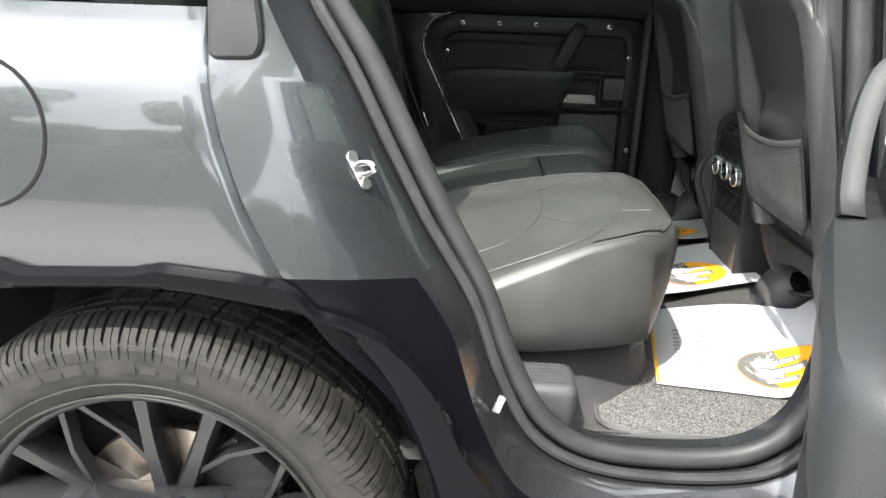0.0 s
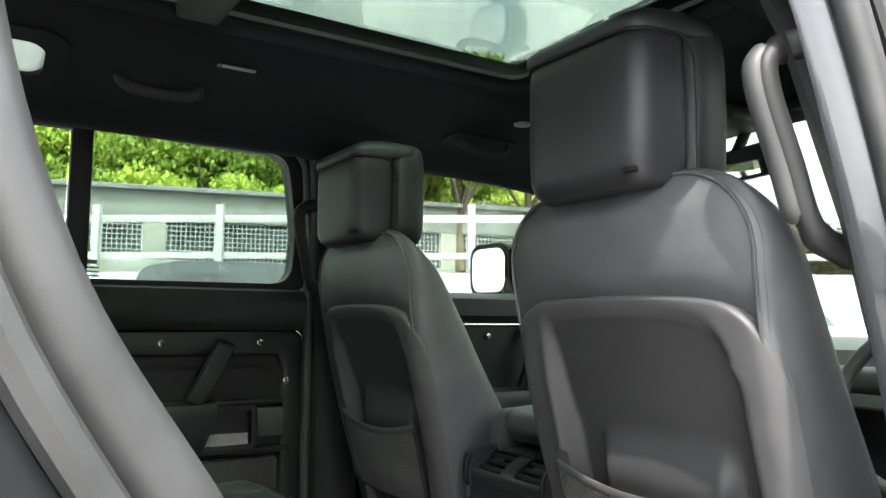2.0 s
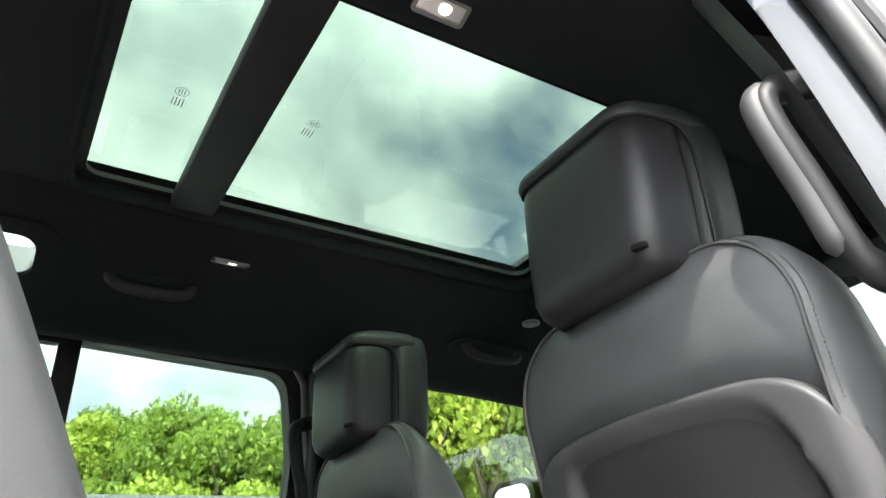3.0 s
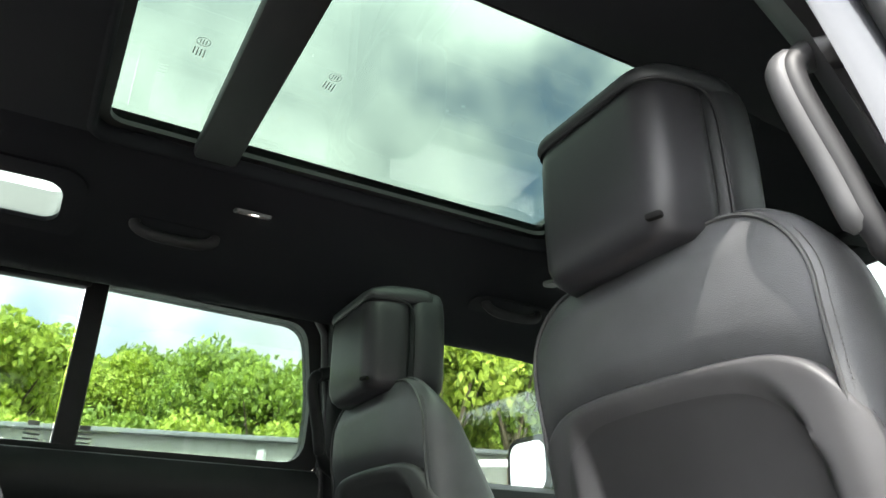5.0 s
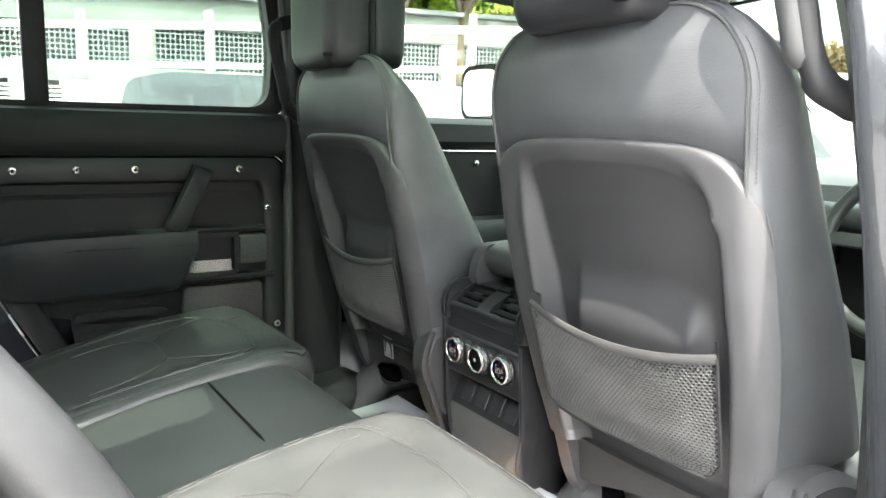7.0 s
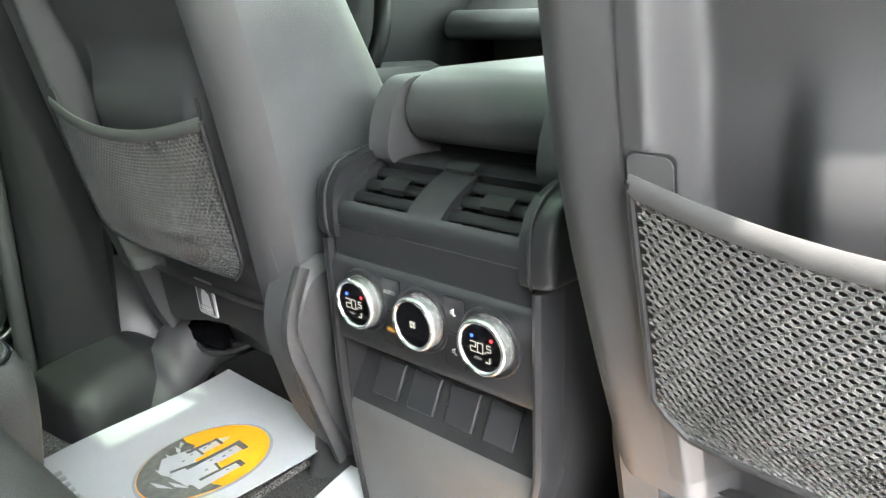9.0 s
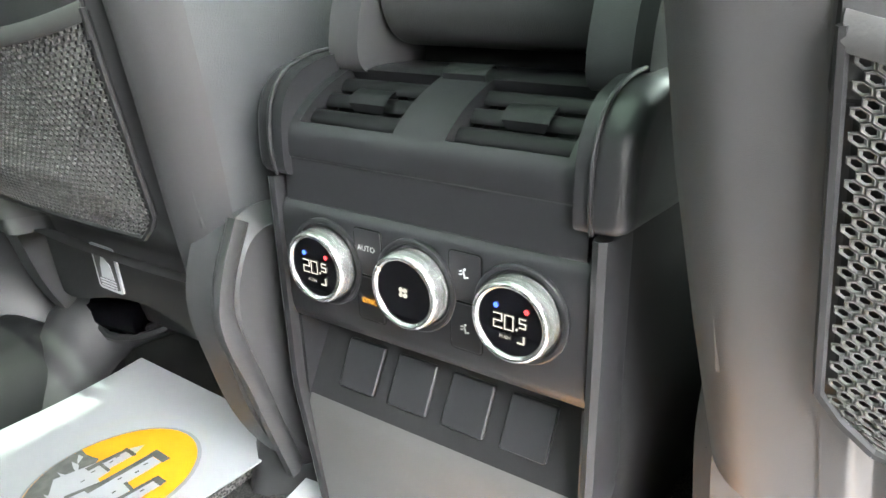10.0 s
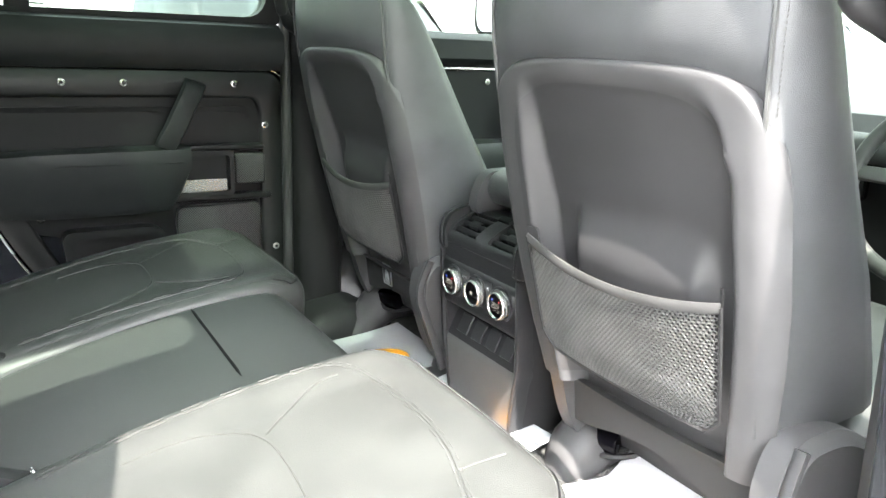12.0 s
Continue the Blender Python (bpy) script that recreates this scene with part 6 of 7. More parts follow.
        slab(b, rrect(.028 + grow, .040 + grow, .006), lambda u, v, w: (rear(p.z + v, (p.y + u - cy) / lerp(p.z, WS)) - .0085 - lift * .7 - w, p.y + u, p.z + v), .0016)
        part(nm, b, m_, pk)
    b = B()
    p = net(-.995, 1.0)
    tube(b, [p + Vector((.002, 0, -.02)), p + Vector((.001, 0, .012)), p + Vector((-.002, 0, .022))], .0018, 8)
    part("end_tab", b, VENT_SLAT, pk)
    hy = cy + .002
    # headrest: hard cover wrapped round the rear and the sides, a domed pad above and before it, piping between
    ht = htop - 1.735
    b = B()
    rows = []
    for z, k, g in ((1.528, .86, .016), (1.538, .94, .007), (1.556, .985, .001), (1.60, 1.0, 0), (1.66, 1.0, 0), (1.705, .995, 0), (1.725, .985, .002), (1.734, .965, .006), (1.737, .90, .014)):
        o = round_poly([(.866 + g, .108), (.866 + g, -.108), (.958, -.129), (.958, .129)], .034, 9)
        rows.append([(x + dx, hy + y * k, z + ht * smooth(1.53, 1.70, z)) for x, y in o])
    skin(b, rows, True, True)
    hr = part("headrest", b, HEAD_COVER, seat, "black headrest with a hard rear cover", 1.0)
    b = B()
    rows = []
    for z, k in ((1.530, .86), (1.540, .96), (1.56, 1.02), (1.64, 1.045), (1.70, 1.04), (1.73, 1.02), (1.748, .98), (1.762, .90), (1.772, .74), (1.776, .5)):
        o = round_poly([(.955, .131), (.955, -.131), (1.035, -.124), (1.048, 0), (1.035, .124)], .03, 6)
        rows.append([(.99 + (x - .99) * (.8 + .2 * k) + dx, hy + y * k, z + ht * smooth(1.53, 1.70, z)) for x, y in o])
    skin(b, rows, True, True)
    rows = []
    for z, k, g in ((1.729, .985, .004), (1.731, 1.015, -.003), (1.738, 1.032, -.007), (1.748, 1.025, -.005), (1.758, .98, .008), (1.767, .88, .028), (1.773, .72, .050), (1.777, .48, .075)):
        o = round_poly([(.869 + g, .108), (.869 + g, -.108), (.960, -.129), (1.01, -.125), (1.01, .125), (.960, .129)], .034, 8)
        rows.append([(x + dx, hy + y * k, z + ht) for x, y in o])
    skin(b, rows, True, True)
    part("pad", b, DOOR_VINYL, hr, "", 1.0)
    b = B()
    half = [(.957, .1300, 1.540), (.957, .1315, 1.58), (.957, .1315, 1.66), (.955, .130, 1.700), (.945, .1275, 1.722), (.925, .1220, 1.7295), (.895, .1150, 1.7305), (.880, .108, 1.7305), (.870, .094, 1.7305), (.8665, .07, 1.7305)]
    L = spline(half + [(.8665, 0, 1.7305)] + [(x, -y, z) for x, y, z in reversed(half)], 110)
    tube(b, [(p.x + dx, hy + p.y, p.z + ht * smooth(1.53, 1.70, p.z)) for p in L], .0020, 6)
    part("piping", b, VENT_SLAT, hr)
    # black box standing for the shaded slot at the cover's foot
    b = B()
    box(b, (.869 + dx, hy - .098, 1.546), (.010, .020, .008), .003, (0, 0, 18))
    part("headrest_slot", b, BLACK_AND_SHADE, hr)
    for s in (-.055, .055):
        b = B()
        cyl(b, (.985 + dx, hy + s, 1.536), .007, .05, n=14)
        part("post", b, CHROME, hr)
        b = B()
        cyl(b, (.985 + dx, hy + s, 1.545), .013, .008, n=18, bev=.002)
        part("collar", b, PLASTIC_DARK, hr)
    # cushion, base and recliner cover
    b = B()
    box(b, (1.42 + dx, cy, .90), (.52, .50, .16), .06, (0, -5, 0), seg=4)
    part("cushion", b, LEATHER, seat)
    b = B()
    box(b, (1.40 + dx, cy, .80), (.46, .46, .08), .03)
    part("seat_base", b, PLASTIC_DARK, seat)
    for s in (-1, 1):
        b = B()
        o = round_poly([(1.055, .80), (1.015, .93), (1.040, .998), (1.13, 1.0), (1.25, .93), (1.26, .76), (1.12, .72)], .06, 6)
        slab(b, o, lambda u, v, w: (u + dx + (.05 if s > 0 else 0), cy + s * ((.214 if s * cy > 0 else .188) - (.012 if s > 0 else 0) + w), v), .045, .014)
        part("recliner_cover", b, PLASTIC, seat)
        if s > 0:
            continue
        e = cy + s * (.256 if s * cy > 0 else .230)
        b = B()
        tube(b, spline([(1.085 + dx, e - s * .006, .76), (1.045 + dx, e, .86), (1.022 + dx, e, .93), (1.045 + dx, e - s * .004, .992)], 20), .016, 8, flat=.5)
        part("trim_strip", b, PLASTIC, seat)
    # seat motor and wiring below the rear edge
    b = B()
    cyl(b, (1.16 + dx, cy + .17, .772), .024, .09, (90, 0, 20), 16, .004)
    part("motor", b, GLOSS, seat)
    b = B()
    for k in range(5):
        tube(b, spline([(1.15 + dx + .01 * k, cy + .20 - .02 * k, .79), (1.14 + dx, cy + .15 + .015 * k, .755), (1.19 + dx, cy + .10 + .02 * k, .765), (1.24 + dx, cy + .12, .80)], 14), .005, 6)
    part("wiring", b, PLASTIC_DARK, seat)
    seat.location.z = .007
    return seat


front_seat(-.3915, .0, 1.732, "black leather driver's seat with a mesh pocket on its grey back")
front_seat(.388, .0, 1.714, "black leather passenger seat with a mesh pocket on its grey back")
# warning label on the far seat's skirt
tg = thing("warning_label", "small white printed safety label on the seat skirt", "label")
lp = lambda u, v, w: Vector((1.0795 - w - .10 * v, .412 - u * 1.25, .897 + v * .92))
b = B()
slab(b, rrect(.034, .055, .004), lambda u, v, w: lp(u, v, w), .002)
part("plate", b, PAPER, tg)
b = B()
slab(b, rrect(.028, .048, .003), lambda u, v, w: lp(u, v, w + .002), .0006)
part("field", b, DARK_INK, tg)
b = B()
slab(b, [(-.008, -.012), (.010, -.012), (.008, .006), (-.002, .016), (-.006, .004)], lambda u, v, w: lp(u, v, w + .0028), .0005)
part("sign", b, PAPER, tg)
for k in range(3):
    b = B()
    slab(b, [(-.011, -.0225 + .0035 * k), (.011, -.0225 + .0035 * k), (.011, -.0205 + .0035 * k), (-.011, -.0205 + .0035 * k)], lambda u, v, w: lp(u, v, w + .0028), .0005)
    part("printed_bar", b, PAPER, tg)


# ---- rear console ----
def rear_console():
    c = thing("rear_console", "charcoal rear console with vents and climate dials", "console")
    fx = lambda z: 1.064 + (.985 - z) * .06          # the face, almost upright
    HWS = ((.66, .090), (.74, .100), (.80, .110), (.87, .123), (.93, .124), (1.12, .124))
    hw = lambda z: lerp(z, HWS)

    def P(y, z, w):
        """A point on the face: w out of it, towards the rear."""
        return Vector((fx(z) - w, y, z - w * .06))
    # body behind the face
    b = B()
    rows = []
    for x0, z in ((1.10, .66), (1.10, .80), (1.125, .84), (1.125, .94), (1.115, 1.03), (1.115, 1.06), (1.118, 1.07), (1.122, 1.075)):
        h = hw(z) - .001
        rows.append([(x0, h, z), (x0, -h, z), (x0 + .45, -h, z), (x0 + .45, h, z)])
    skin(b, rows, True, True)
    part("housing", b, CONSOLE, c)
    # rounded rails down both sides
    zs = [.66, .74, .80, .835, .87, .91, .96, 1.00, 1.034]
    for s in (-1, 1):
        b = B()
        rows = []
        for q in spline([(fx(z), hw(z), z) for z in zs], 40):
            x, h, z = q
            rows.append([(x + .03, s * (h + .010), z), (x + .002, s * (h + .0105), z), (x - .006, s * (h + .0085), z), (x - .0085, s * (h + .0045), z), (x - .007, s * (h + .0005), z), (x + .002, s * (h - .0015), z), (x + .03, s * (h - .002), z)])
        skin(b, rows, False)
        part("side_rail", b, CONSOLE, c, "grey edge rail")
        b = B()
        rows = [[(x + .004, s * (h + .0085), z), (x + .05, s * (h + .012), z), (1.5, s * (h + .014), z)] for x, h, z in [(fx(z), hw(z), z) for z in zs + [1.06]]]
        skin(b, rows, False)
        part("cheek", b, PLASTIC_DARK, c)
    # hood: one skin that runs up from the face and back over the vents, with two openings
    prof = spline([(1.074, 0, 1.016), (1.0635, 0, 1.0175), (1.0605, 0, 1.0215), (1.0602, 0, 1.040), (1.0600, 0, 1.0475), (1.0585, 0, 1.0500), (1.0580, 0, 1.0535), (1.0580, 0, 1.063), (1.0610, 0, 1.0715), (1.0690, 0, 1.0800), (1.0820, 0, 1.0895), (1.1000, 0, 1.0985), (1.1180, 0, 1.1045), (1.1400, 0, 1.1065), (1.2000, 0, 1.1065)], 71)
    ys = [-.119, -.1075, -.1035, -.062, -.0205, -.0165, 0, .0165, .0205, .062, .1035, .1075, .119]
    b = B()
    g = [[b.verts.new((p.x, y, p.z)) for p in prof] for y in ys]
    for i in range(len(ys) - 1):
        for j in range(len(prof) - 1):
            ym, zm, xm = abs(ys[i] + ys[i + 1]) / 2, (prof[j].z + prof[j + 1].z) / 2, prof[j].x
            if .0205 < ym < .1035 and 1.0735 < zm < 1.1035 and xm < 1.12:
                continue
            b.faces.new((g[i][j], g[i][j + 1], g[i + 1][j + 1], g[i + 1][j]))
    edge = [e for e in b.edges if len(e.link_faces) == 1 and all(.015 < abs(v.co.y) < .105 and 1.07 < v.co.z < 1.106 for v in e.verts)]
    new_v = bmesh.ops.extrude_edge_only(b, edges=edge)["geom"]
    bmesh.ops.translate(b, vec=(.008, 0, -.012), verts=[v for v in new_v if isinstance(v, bmesh.types.BMVert)])
    part("hood", b, CONSOLE, c, "charcoal hood round the vents", .9)
    for s in (-1, 1):
        # outer block beside the vents, rounded to the outside
        b = B()
        rows = []
        side = [(1.0545, 1.036), (1.0525, 1.050), (1.0525, 1.074), (1.0570, 1.090), (1.0700, 1.1045), (1.0960, 1.1130), (1.17, 1.1165), (1.17, 1.036)]
        for y, k in ((.112, 1.0), (.1285, 1.0), (.135, .985), (.1395, .95), (.142, .89), (.143, .76)):
            rows.append([(1.11 + (x - 1.11) * k, s * y, 1.075 + (z - 1.075) * k) for x, z in round_poly(side, .009, 6)])
        skin(b, rows, True, True)
        part("hood_side", b, CONSOLE, c, "", 1.2)
        # bright-edged bead along the block's inner edge
        b = B()
        tube(b, spline([(1.056, s * .1225, 1.036), (1.0515, s * .1225, 1.052), (1.0515, s * .1225, 1.075), (1.0565, s * .1225, 1.0915), (1.0700, s * .1225, 1.1060), (1.0960, s * .1225, 1.1148), (1.13, s * .1225, 1.1170)], 40), .0016, 8)
        part("side_bead", b, CONSOLE, c)
    # dial panel with its upper crease and lower lip
    b = B()
    pp = [(-.004, 1.020), (.0005, 1.0185), (.004, 1.012), (.0045, 1.004), (.0045, .950), (.004, .938), (.0015, .930), (-.003, .9265), (-.012, .9255)]
    skin(b, [[P(y, z, w) for w, z in pp] for y in np.linspace(-.1225, .1225, 14)], False)
    part("dial_panel", b, CONSOLE, c, "charcoal dial panel", 1.2)
    for y, txt in ((.0795, "20.5"), (0.0, ""), (-.0795, "20.5")):
        zc = .9805
        o = P(y, zc, .0)
        n = Vector((-1, 0, -.06)).normalized()
        up = Vector((-.06, 0, 1)).normalized()
        Mk = Matrix(((0, up.x, n.x, o.x), (-1, up.y, n.y, o.y), (0, up.z, n.z, o.z), (0, 0, 0, 1)))
        q = lambda u, v, w: Mk @ Vector((u * .92, v * .875, w * .86 + .001))
        kn = tagged(new("dial"), "silver-rimmed rotary climate dial with a lit display")
        kn.parent = c
        b = B()
        n_ = 56
        prof = ((.0355, .003), (.0355, .0068), (.0345, .0075), (.0320, .0072), (.0305, .0045))
        skin(b, [[q(r * math.cos(2 * math.pi * k / n_), r * math.sin(2 * math.pi * k / n_), w) for k in range(n_)] for r, w in prof], True)
        part("bezel", b, CONSOLE, kn)
        b = B()
        prof = ((.0290, .004), (.0290, .0165), (.0284, .0205), (.0266, .0223), (.0246, .0217), (.0236, .019))
        skin(b, [[q(r * math.cos(2 * math.pi * k / n_), r * math.sin(2 * math.pi * k / n_), w) for k in range(n_)] for r, w in prof], True)
        part("ring", b, SILVER, kn, "brushed silver ring", 1.2)
        b = B()
        slab(b, [(.0240 * math.cos(2 * math.pi * k / n_), .0240 * math.sin(2 * math.pi * k / n_)) for k in range(n_)], lambda u, v, w: q(u, v, .0175 + w), .0018)
        part("display", b, SCREEN, kn)
        at = lambda du, dv: (lambda u, v, w: q(u + du, v + dv, .0196 + w))
        if txt:
            for digit, du, dv, sw, sh in (("2", -.0085, .0, .0062, .0100), ("0", -.0002, .0, .0062, .0100), ("5", .0098, .0018, .0044, .0064)):
                bars = {"a": (0, 1, 1, 0), "b": (1, .5, 0, 1), "c": (1, -.5, 0, 1), "d": (0, -1, 1, 0), "e": (-1, -.5, 0, 1), "f": (-1, .5, 0, 1), "g": (0, 0, 1, 0)}
                b = B()
                for k in {"2": "abged", "0": "abcdef", "5": "afgcd"}[digit]:
                    px, py, hz, vt = bars[k]
                    box(b, (du + px * sw / 2, dv + py * sh / 2, .0200), (sw * hz + .0010, sh / 2 * vt + .0010, .0005), .0002, f=lambda u, v, w: q(u, v, w), seg=1)
                part("figure", b, DIGIT, kn)
            b = B()
            box(b, (.0056, -.0034, .0200), (.0014, .0014, .0005), 0, f=lambda u, v, w: q(u, v, w))
            part("figure", b, DIGIT, kn)
            lettering("PUSH", .0036, DIGIT, kn, at(-.003, -.0108))
            b = B()
            box(b, (.0085, -.0125, .0200), (.005, .0012, .0005), 0, f=lambda u, v, w: q(u, v, w))
            box(b, (.0108, -.0100, .0200), (.0012, .0055, .0005), 0, f=lambda u, v, w: q(u, v, w))
            part("seat_sign", b, DIGIT, kn)
            for du, m_ in ((-.010, BLUE), (.0125, RED)):
                b = B()
                for k in range(3):
                    box(b, (du, .0105, .0200), (.0036, .0009, .0005), 0, (0, 0, 60 * k), f=lambda u, v, w: q(u, v, w))
                part("heat_sign", b, m_, kn)
        else:
            b = B()
            for k in range(4):
                a = radians(45 + 90 * k)
                cyl(b, (.0027 * math.cos(a), .0027 * math.sin(a), .0200), .0018, .0005, n=10, f=lambda u, v, w: q(u, v, w))
            part("fan_sign", b, DIGIT, kn)
    # flush buttons between the dials: thin gaps round two keys, one over the other
    for y in (.0398, -.0398):
        b = B()
        slab(b, rrect(.025, .066, .003), lambda u, v, w: P(y - u, .978 + v, .0048 + w), .0006)
        part("button_gap", b, BLACK_AND_SHADE, c)
        for z in (.9945, .9615):
            b = B()
            slab(b, rrect(.0232, .0312, .002), lambda u, v, w: P(y - u, z + v, .0050 + w), .0010, .0003)
            part("button", b, CONSOLE, c)
    up2 = lambda y, z: (lambda u, v, w: P(y - u, z + v, .0068 + w))
    lettering("AUTO", .0056, LEGEND, c, up2(.0398, .998))
    lettering("SYNC", .0052, AMBER, c, up2(.0398, .9605))
    for z in (.9975, .9610):
        b = B()
        for dy, dz, w_, h_ in ((.0004, -.0004, .0008, .0044), (.0018, -.002, .0030, .0008), (-.0020, .0017, .0021, .0007), (-.0021, -.0004, .0021, .0007)):
            box(b, (dy, dz, .0006), (w_, h_, .0005), 0, (0, 0, 15), f=lambda u, v, w: P(-.0398 - u, z + v, .0066 + w))
        cyl(b, (.0007, .0030, .0006), .0008, .0005, n=10, f=lambda u, v, w: P(-.0398 - u, z + v, .0066 + w))
        part("vent_sign", b, LEGEND, c)
    # cubby under the dials with four blank switch plates
    b = B()
    cp = [(-.004, .926), (-.032, .922), (-.030, .912), (-.006, .868), (-.002, .860)]
    skin(b, [[P(y, z, w) for w, z in cp] for y in (-.1225, .1225)], False)
    part("cubby", b, PLASTIC_DARK, c)
    sl = lambda y: (lambda u, v, w: P(y - u, .8895 + v * .86 + w * .3, -.0165 - v * .47 + w))
    for k in range(4):
        b = B()
        slab(b, rrect(.0355, .038, .002), sl(.0735 - .0495 * k), .0030, .0009)
        part("blank_plate", b, CONSOLE, c, "square blank switch plate")
    for s in (-1, 1):
        b = B()
        o = [(.000, .927), (-.033, .924), (-.029, .910), (.000, .860)]
        slab(b, [(w, z) for w, z in o], lambda u, v, w: P(s * (.1225 - .003 + w), v, u), .004)
        part("cubby_side", b, CONSOLE, c)
    b = B()
    patch(b, lambda s, t: P((s - .5) * 2 * (hw(.66 + .204 * t) - .001), .66 + .204 * t, .001 + .004 * math.sin(3.14 * t) - .006 * smooth(.97, 1, t)), 16, 20)
    part("lower_panel", b, PLASTIC_SATIN, c, "satin grey lower panel")
    # vents: well, frames, slats and tabs on a slope
    V = lambda y, t, w: Vector((1.0665 + .046 * t - w * .49, y, 1.0765 + .0265 * t + w * .87))
    b = B()
    patch(b, lambda s, t: V((s - .5) * .215, -.12 + 1.3 * t, -.020), 8, 6)
    part("vent_well", b, BLACK_AND_SHADE, c)
    for s in (-1, 1):
        ve = tagged(new("air_vent"), "black slatted air vent")
        ve.parent = c
        for k in range(3):
            b = B()
            t_ = .14 + .34 * k
            tube(b, [V(s * .062 + y, t_, -.0055) for y in np.linspace(-.0412, .0412, 6)], .0058, 10, flat=.38)
            part("slat", b, VENT_SLAT, ve)
        b = B()
        skin(b, [[V(s * .062 + y * k, t, w) for y in np.linspace(-1, 1, 7)] for t, w, k in ((.34, -.007, .0130), (.36, -.001, .0160), (.43, .0008, .0165), (.56, .0010, .0165), (.64, .0000, .0160), (.66, -.006, .0130))], False)
        part("vent_tab", b, DOOR_PLASTIC, ve)
        b = B()
        for k in range(4):
            box(b, (0, 0, 0), (.034, .0015, .018), .0003, f=lambda p, q, r: V(s * .062 + (k - 1.5) * .021 + q, .5 + p * 22, -.018 + r))
        part("vane", b, VENT_SLAT, ve)
    b = B()
    skin(b, [[V(y, t, w) for t, w in ((.95, .000), (.97, .0045), (1.06, .0055), (1.22, .0035), (1.24, .000))] for y in (-.017, -.014, .014, .017)], False)
    part("vent_wheel", b, DOOR_PLASTIC, c)
    # armrest behind: cheeks, lid with a rolled front edge, black box for the shaded gap below
    b = B()
    rows = []
    for y, k in ((-.0865, .95), (-.083, .99), (-.078, 1.0), (.078, 1.0), (.083, .99), (.0865, .95)):
        rows.append([(1.30 + (x - 1.30) * k, y, 1.155 + (z - 1.155) * k) for x, z in round_poly([(1.150, 1.119), (1.132, 1.128), (1.120, 1.150), (1.130, 1.178), (1.165, 1.190), (1.55, 1.200), (1.55, 1.119)], .014, 5)])
    skin(b, rows, True, True)
    part("armrest_lid", b, LEATHER_SIDE, c, "black leather armrest lid")
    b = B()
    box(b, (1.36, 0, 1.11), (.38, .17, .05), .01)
    part("lid_gap_shade", b, BLACK_AND_SHADE, c)
    for s in (-1, 1):
        b = B()
        o = round_poly([(1.102, 1.100), (1.109, 1.150), (1.130, 1.182), (1.5, 1.194), (1.5, 1.100)], .024, 7)
        slab(b, o, lambda u, v, w: (u, s * (.0885 + w), v), .036, .008)
        part("armrest_cheek", b, PLASTIC, c)

    c.matrix_basis = Matrix.Translation((-.010, 0, .004)) @ Matrix.Diagonal((1, .95, 1, 1))


rear_console()


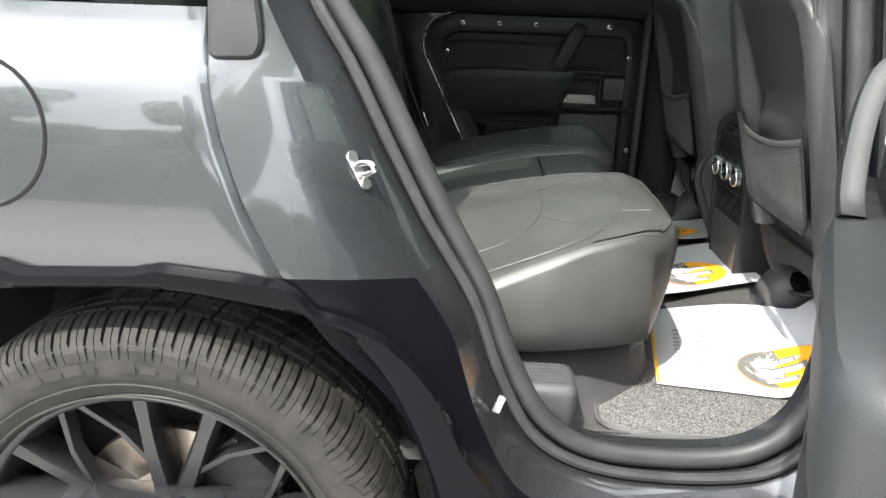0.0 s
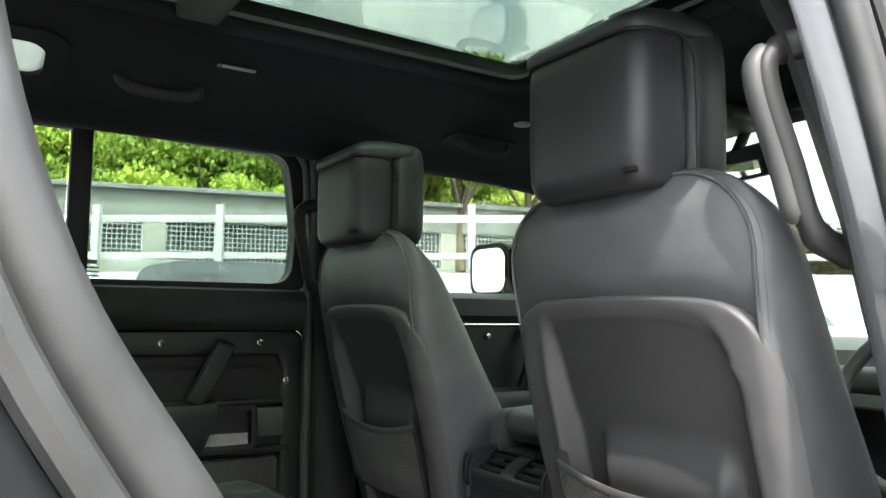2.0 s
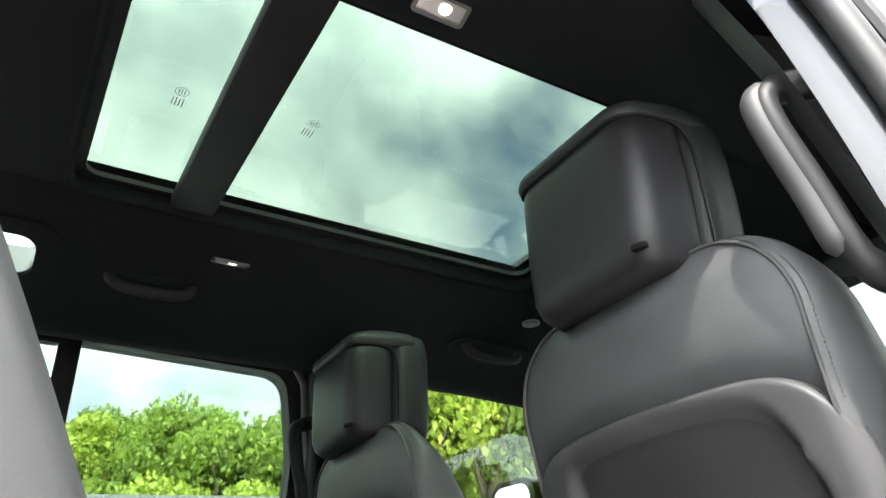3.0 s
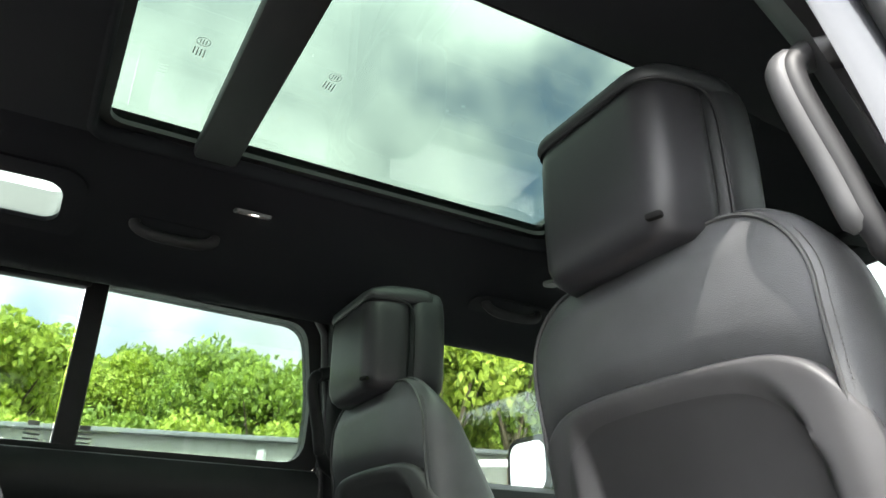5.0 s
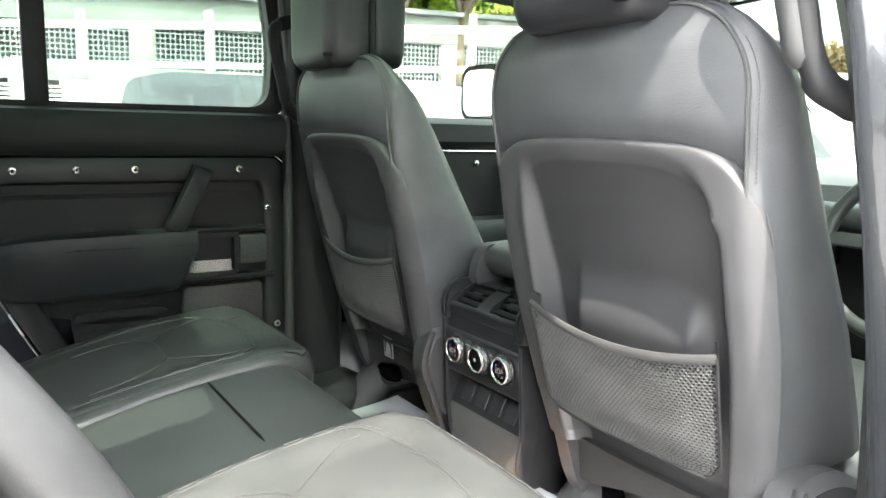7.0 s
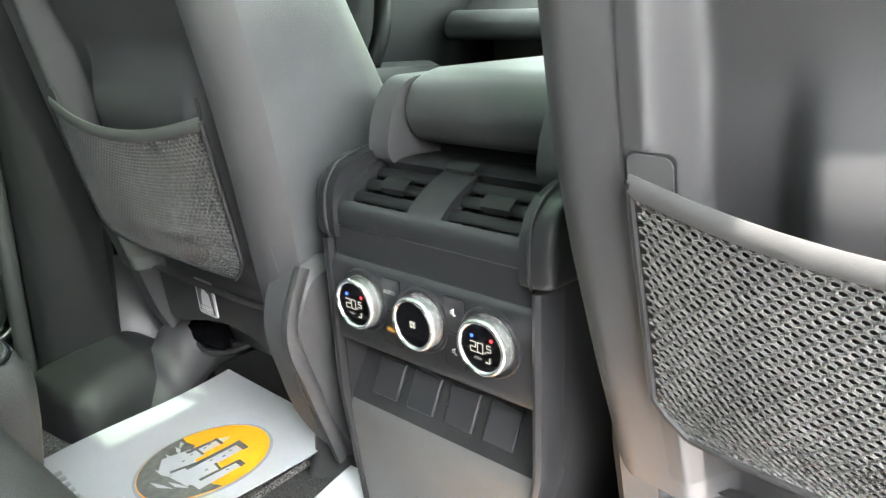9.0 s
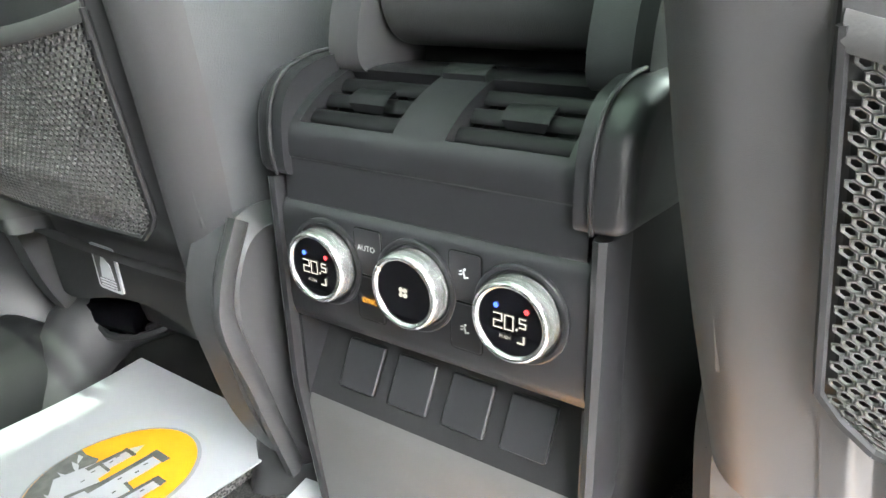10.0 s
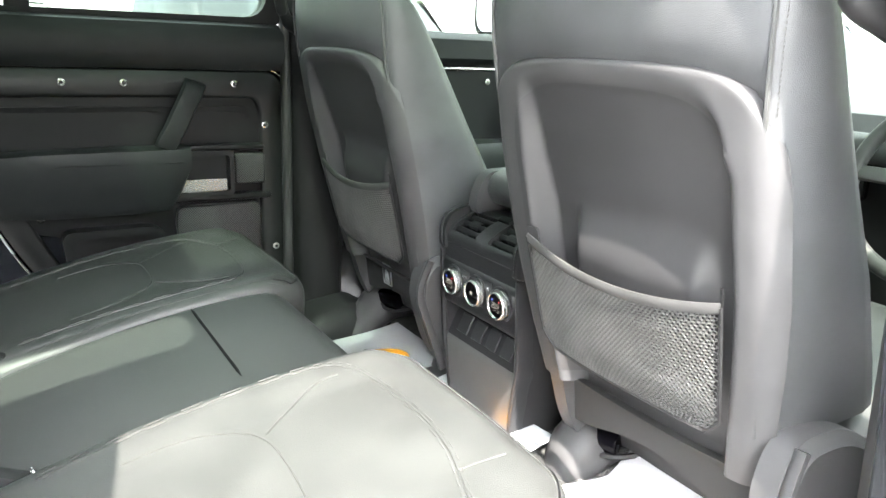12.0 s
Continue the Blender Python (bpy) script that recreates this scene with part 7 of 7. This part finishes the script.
# ---- rear bench ----
def bench():
    seat = thing("bench_seat", "black leather rear bench seat with stitched cushions", "car seat")

    def flare(x, y, z):
        """The near cushion widens and falls away towards its outer edge."""
        t = min(1, max(0, (y + .576) / .381))
        w = max(0, 1 - t / .5) ** 1.6
        return (x, y - w * lerp(x, ((.45, .10), (.60, .082), (.72, .046), (.80, .004))), z - w * lerp(x, ((.45, .080), (.50, .070), (.66, .034), (.76, .026), (.82, .010))))

    def cushion(y0, y1, x0, x1, zt, bolster, name, lab):
        """A padded block: its top domed, its front rounded and rolled under."""
        flared = y0 < -.3
        b = B()
        nu, nv = 44, 40
        rows = []
        for i in range(nv + 1):
            t = i / nv
            y = y0 + (y1 - y0) * t
            e = min(t, 1 - t) * (y1 - y0)
            rc = .050 if bolster else .02
            edge = smooth(0, .014, e)
            row = []
            bend = .044 if bolster else .055
            # from the back along the top, round the front, down and under
            for s in np.linspace(0, 1, nu):
                if s < .66:
                    q = s / .66
                    x = x0 + (x1 - bend - x0) * q
                    z = zt - .100 * (1 - q) ** 1.3 + .010 * math.sin(q * 3.0) + bolster * (smooth(.06, .0, abs(e - .035)) * .5)
                elif s < .86:
                    a = (s - .66) / .20 * math.pi / 2
                    x, z = x1 - bend + bend * math.sin(a), zt + .002 - bend + bend * math.cos(a)
                else:
                    q = (s - .86) / .14
                    x, z = x1 - .03 * q * q, zt + .002 - bend - (.224 - bend) * q
                z -= .009 * (1 - edge) ** 2 if s < .9 else 0
                c_ = max(0, rc - e)
                x -= (rc - math.sqrt(max(0, rc * rc - c_ * c_))) * smooth(.45, .7, s)
                row.append(flare(x, y, z) if flared else (x, y, z))
            rows.append(row)
        zb = zt - .235
        fl = .018 if bolster else .0
        first = [[(x, y - .003, max(z - .006, zb + .03)) for x, y, z in rows[0]], [(x, y - fl * .8, (max(z - .02, zb) + zb) / 2) for x, y, z in rows[0]], [(x, y - fl, zb + .012) for x, y, z in rows[0]], [(x - .01, y - fl + .02, zb) for x, y, z in rows[0]]]
        last = [[(x, y1 + .003, max(z - .006, zb + .03)) for x, y, z in rows[-1]], [(x, y1 + fl * .8, (max(z - .02, zb) + zb) / 2) for x, y, z in rows[-1]], [(x, y1 + fl, zb + .012) for x, y, z in rows[-1]], [(x - .01, y1 + fl - .02, zb) for x, y, z in rows[-1]]]
        if bolster:
            skin(b, list(reversed(first)) + rows + last, False)
        else:
            skin(b, rows, False)
        cu = part(name, b, LEATHER, seat, lab, 1.2)
        if bolster:
            # twin-stitched seam along the outer edges and round the front
            def at(i, j):
                i0, j0 = min(int(i), nv - 1), min(int(j), nu - 2)
                p, q = i - i0, j - j0
                a, c, d, e_ = (Vector(rows[m][n]) for m, n in ((i0, j0), (i0 + 1, j0), (i0, j0 + 1), (i0 + 1, j0 + 1)))
                nn = (c - a).cross(d - a).normalized()
                nn = nn if nn.z > 0 or nn.x > 0 else -nn
                return a.lerp(c, p).lerp(d.lerp(e_, p), q) + nn * .0012
            for off, r, m_, nm in ((0, .0016, VENT_SLAT, "seam"), (-.4, .0007, STITCH, "stitching"), (.4, .0007, STITCH, "stitching")):
                k = off
                L = [at(.9 + k, j) for j in np.linspace(6, 32.2 + k, 150)]
                L += [at(i, 32.2 + k) for i in np.linspace(.9 + k, nv - .9 - k, 130)][1:]
                L += [at(nv - .9 - k, j) for j in np.linspace(32.2 + k, 6, 150)][1:]
                b = B()
                if off:
                    for i in range(0, len(L) - 1):
                        tube(b, [L[i].lerp(L[i + 1], .1), L[i].lerp(L[i + 1], .68)], r, 4)
                else:
                    tube(b, L, r, 5)
                ob = part(nm, b, m_, cu)
                if off:
                    tagged(ob, kind="stuff")
        return cu
    near = cushion(-.576, -.195, .26, .832, .995, .012, "outer_cushion", "domed black leather cushion")
    mid = cushion(-.190, .165, .26, .79, .972, .0, "centre_cushion", "flat black leather centre cushion")
    far = cushion(.170, .600, .26, .832, .985, .012, "outer_cushion", "domed black leather cushion")

    def top(y, x, zt, lift=.0015, y0=-9.0, y1=9.0):
        q = min(1, max(0, (x - .26) / (.788 - .26)))
        e = min(y - y0, y1 - y)
        edge = smooth(0, .014, e)
        lift += .006 * smooth(.06, .0, abs(e - .035))
        p = (x, y, zt - .100 * (1 - q) ** 1.3 + .010 * math.sin(q * 3.0) + lift - .009 * (1 - edge) ** 2)
        return Vector(flare(*p) if -1 < y0 < -.3 else p)
    for own, yc, zt in ((near, -.3925, .995), (far, .385, .985)):
        # sunken seams of the insert: a bow across, and its sides running back
        def seam(pts, r=.0021, stitched=False):
            L = [top(yc + y, x, zt, .0005, *((-.576, -.195) if yc < 0 else (.17, .60))) for x, y, _ in spline([(x, y, 0) for x, y in pts], 40)]
            b = B()
            tube(b, L, r * .62, 6)
            part("seam", b, LEATHER, own)
            if stitched:
                for off in (-.005, .005):
                    b = B()
                    for i in range(0, 39):
                        d = (L[i + 1] - L[i]).normalized().cross(Vector((0, 0, 1))) * off
                        tube(b, [L[i].lerp(L[i + 1], .15) + d + Vector((0, 0, .0012)), L[i].lerp(L[i + 1], .70) + d + Vector((0, 0, .0010))], .0007, 4)
                    tagged(part("stitching", b, STITCH, own), kind="stuff")
        w = 1 if yc < 0 else -1
        seam([(.36, -.160 * w), (.50, -.165 * w), (.62, -.165 * w), (.69, -.148 * w), (.723, -.100 * w), (.741, -.035 * w), (.739, .083 * w), (.719, .150 * w), (.67, .176 * w), (.50, .174 * w), (.36, .165 * w)], stitched=True)
        seam([(.44, -.125), (.52, -.118), (.575, -.075), (.585, 0), (.575, .075), (.52, .118), (.44, .125)], .0018)
        seam([(.585, -.07), (.66, -.13), (.70, -.14)])
        seam([(.585, .07), (.66, .13), (.70, .14)])
        seam([(.729, -.088 * w), (.755, -.092 * w), (.785, -.100 * w)])
    # crosswise fold of the centre part, its crease shade drawn as a black tube
    b = B()
    tube(b, [top(y, .612, .972, .0058) for y in np.linspace(-.135, .155, 16)], [.0006] + [.0024] * 14 + [.0006], 6)
    part("fold_line", b, BLACK_AND_SHADE, mid)
    # backrests, leaning back
    for y0, y1, nm in ((-.66, -.20, "outer_backrest"), (-.19, .17, "centre_backrest"), (.18, .66, "outer_backrest")):
        b = B()
        rows = []
        for t in np.linspace(0, 1, 20):
            z = .90 + .62 * t
            xf = .235 - .30 * t * .62 + .02 * math.sin(3.1 * t)
            w = (y1 - y0) / 2
            ring = []
            for k in range(32):
                a = 2 * math.pi * k / 32
                c, s = math.cos(a), math.sin(a)
                ring.append((xf - .07 - .07 * math.copysign(abs(s) ** .7, -s), (y0 + y1) / 2 + w * math.copysign(abs(c) ** .35, c) * (1 - .12 * smooth(.9, 1, t)), z))
            rows.append(ring)
        skin(b, rows, True, True)
        part(nm, b, LEATHER, seat, "black leather backrest")
    # side bolster between the seat and the far door
    for s in (1,):
        b = B()
        patch(b, lambda u, t: (.02 + .24 * u - .16 * t, s * (.67 + .06 * u), .86 + .62 * t - .25 * u * (1 - t)), 8, 10, (0, s * .06, 0))
        part("side_bolster", b, LEATHER_SIDE, seat)
    seat.location = (-.03, 0, .008)
    return seat


bench()

# seat belts: webbing, tongue and buckles
def belt(pts, width, label):
    s = thing("seat_belt", label, "seat belt", "rear seat belts")
    b = B()
    L = spline(pts, 30)
    rows = []
    for i, p in enumerate(L):
        t = (L[min(i + 1, 29)] - L[max(i - 1, 0)]).normalized()
        side = t.cross(Vector((1, 0, .35))).normalized() * width / 2
        n = side.cross(t).normalized() * .001
        rows.append([p - side - n, p + side - n, p + side + n, p - side + n])
    skin(b, rows, True, True)
    part("webbing", b, PLASTIC_DARK, s, "black woven webbing")
    s.location = (-.03, -.03, .008)
    return s, L


sb, L = belt([(.06, .56, 1.52), (.17, .50, 1.25), (.265, .42, 1.03), (.30, .36, .965)], .046, "black seat belt with a bright steel tongue")
b = B()
box(b, L[20] + Vector((.006, 0, 0)), (.006, .05, .045), .003, (0, -22, 25))
part("tongue", b, CHROME, sb, "bright steel tongue")
for x, y in ((.335, .20), (.335, -.17)):
    bk = thing("belt_buckle", "black seat belt buckle set in the seat", "buckle", "seat belt buckles")
    b = B()
    box(b, (x, y, .893), (.07, .032, .045), .010, (0, 25, 0))
    part("housing", b, PLASTIC_DARK, bk)
    b = B()
    cyl(b, (x + .026, y, .908), .008, .004, (0, 65, 0), 16, .001)
    part("release", b, CHROME, bk)
    bk.location = (-.03, 0, .008)
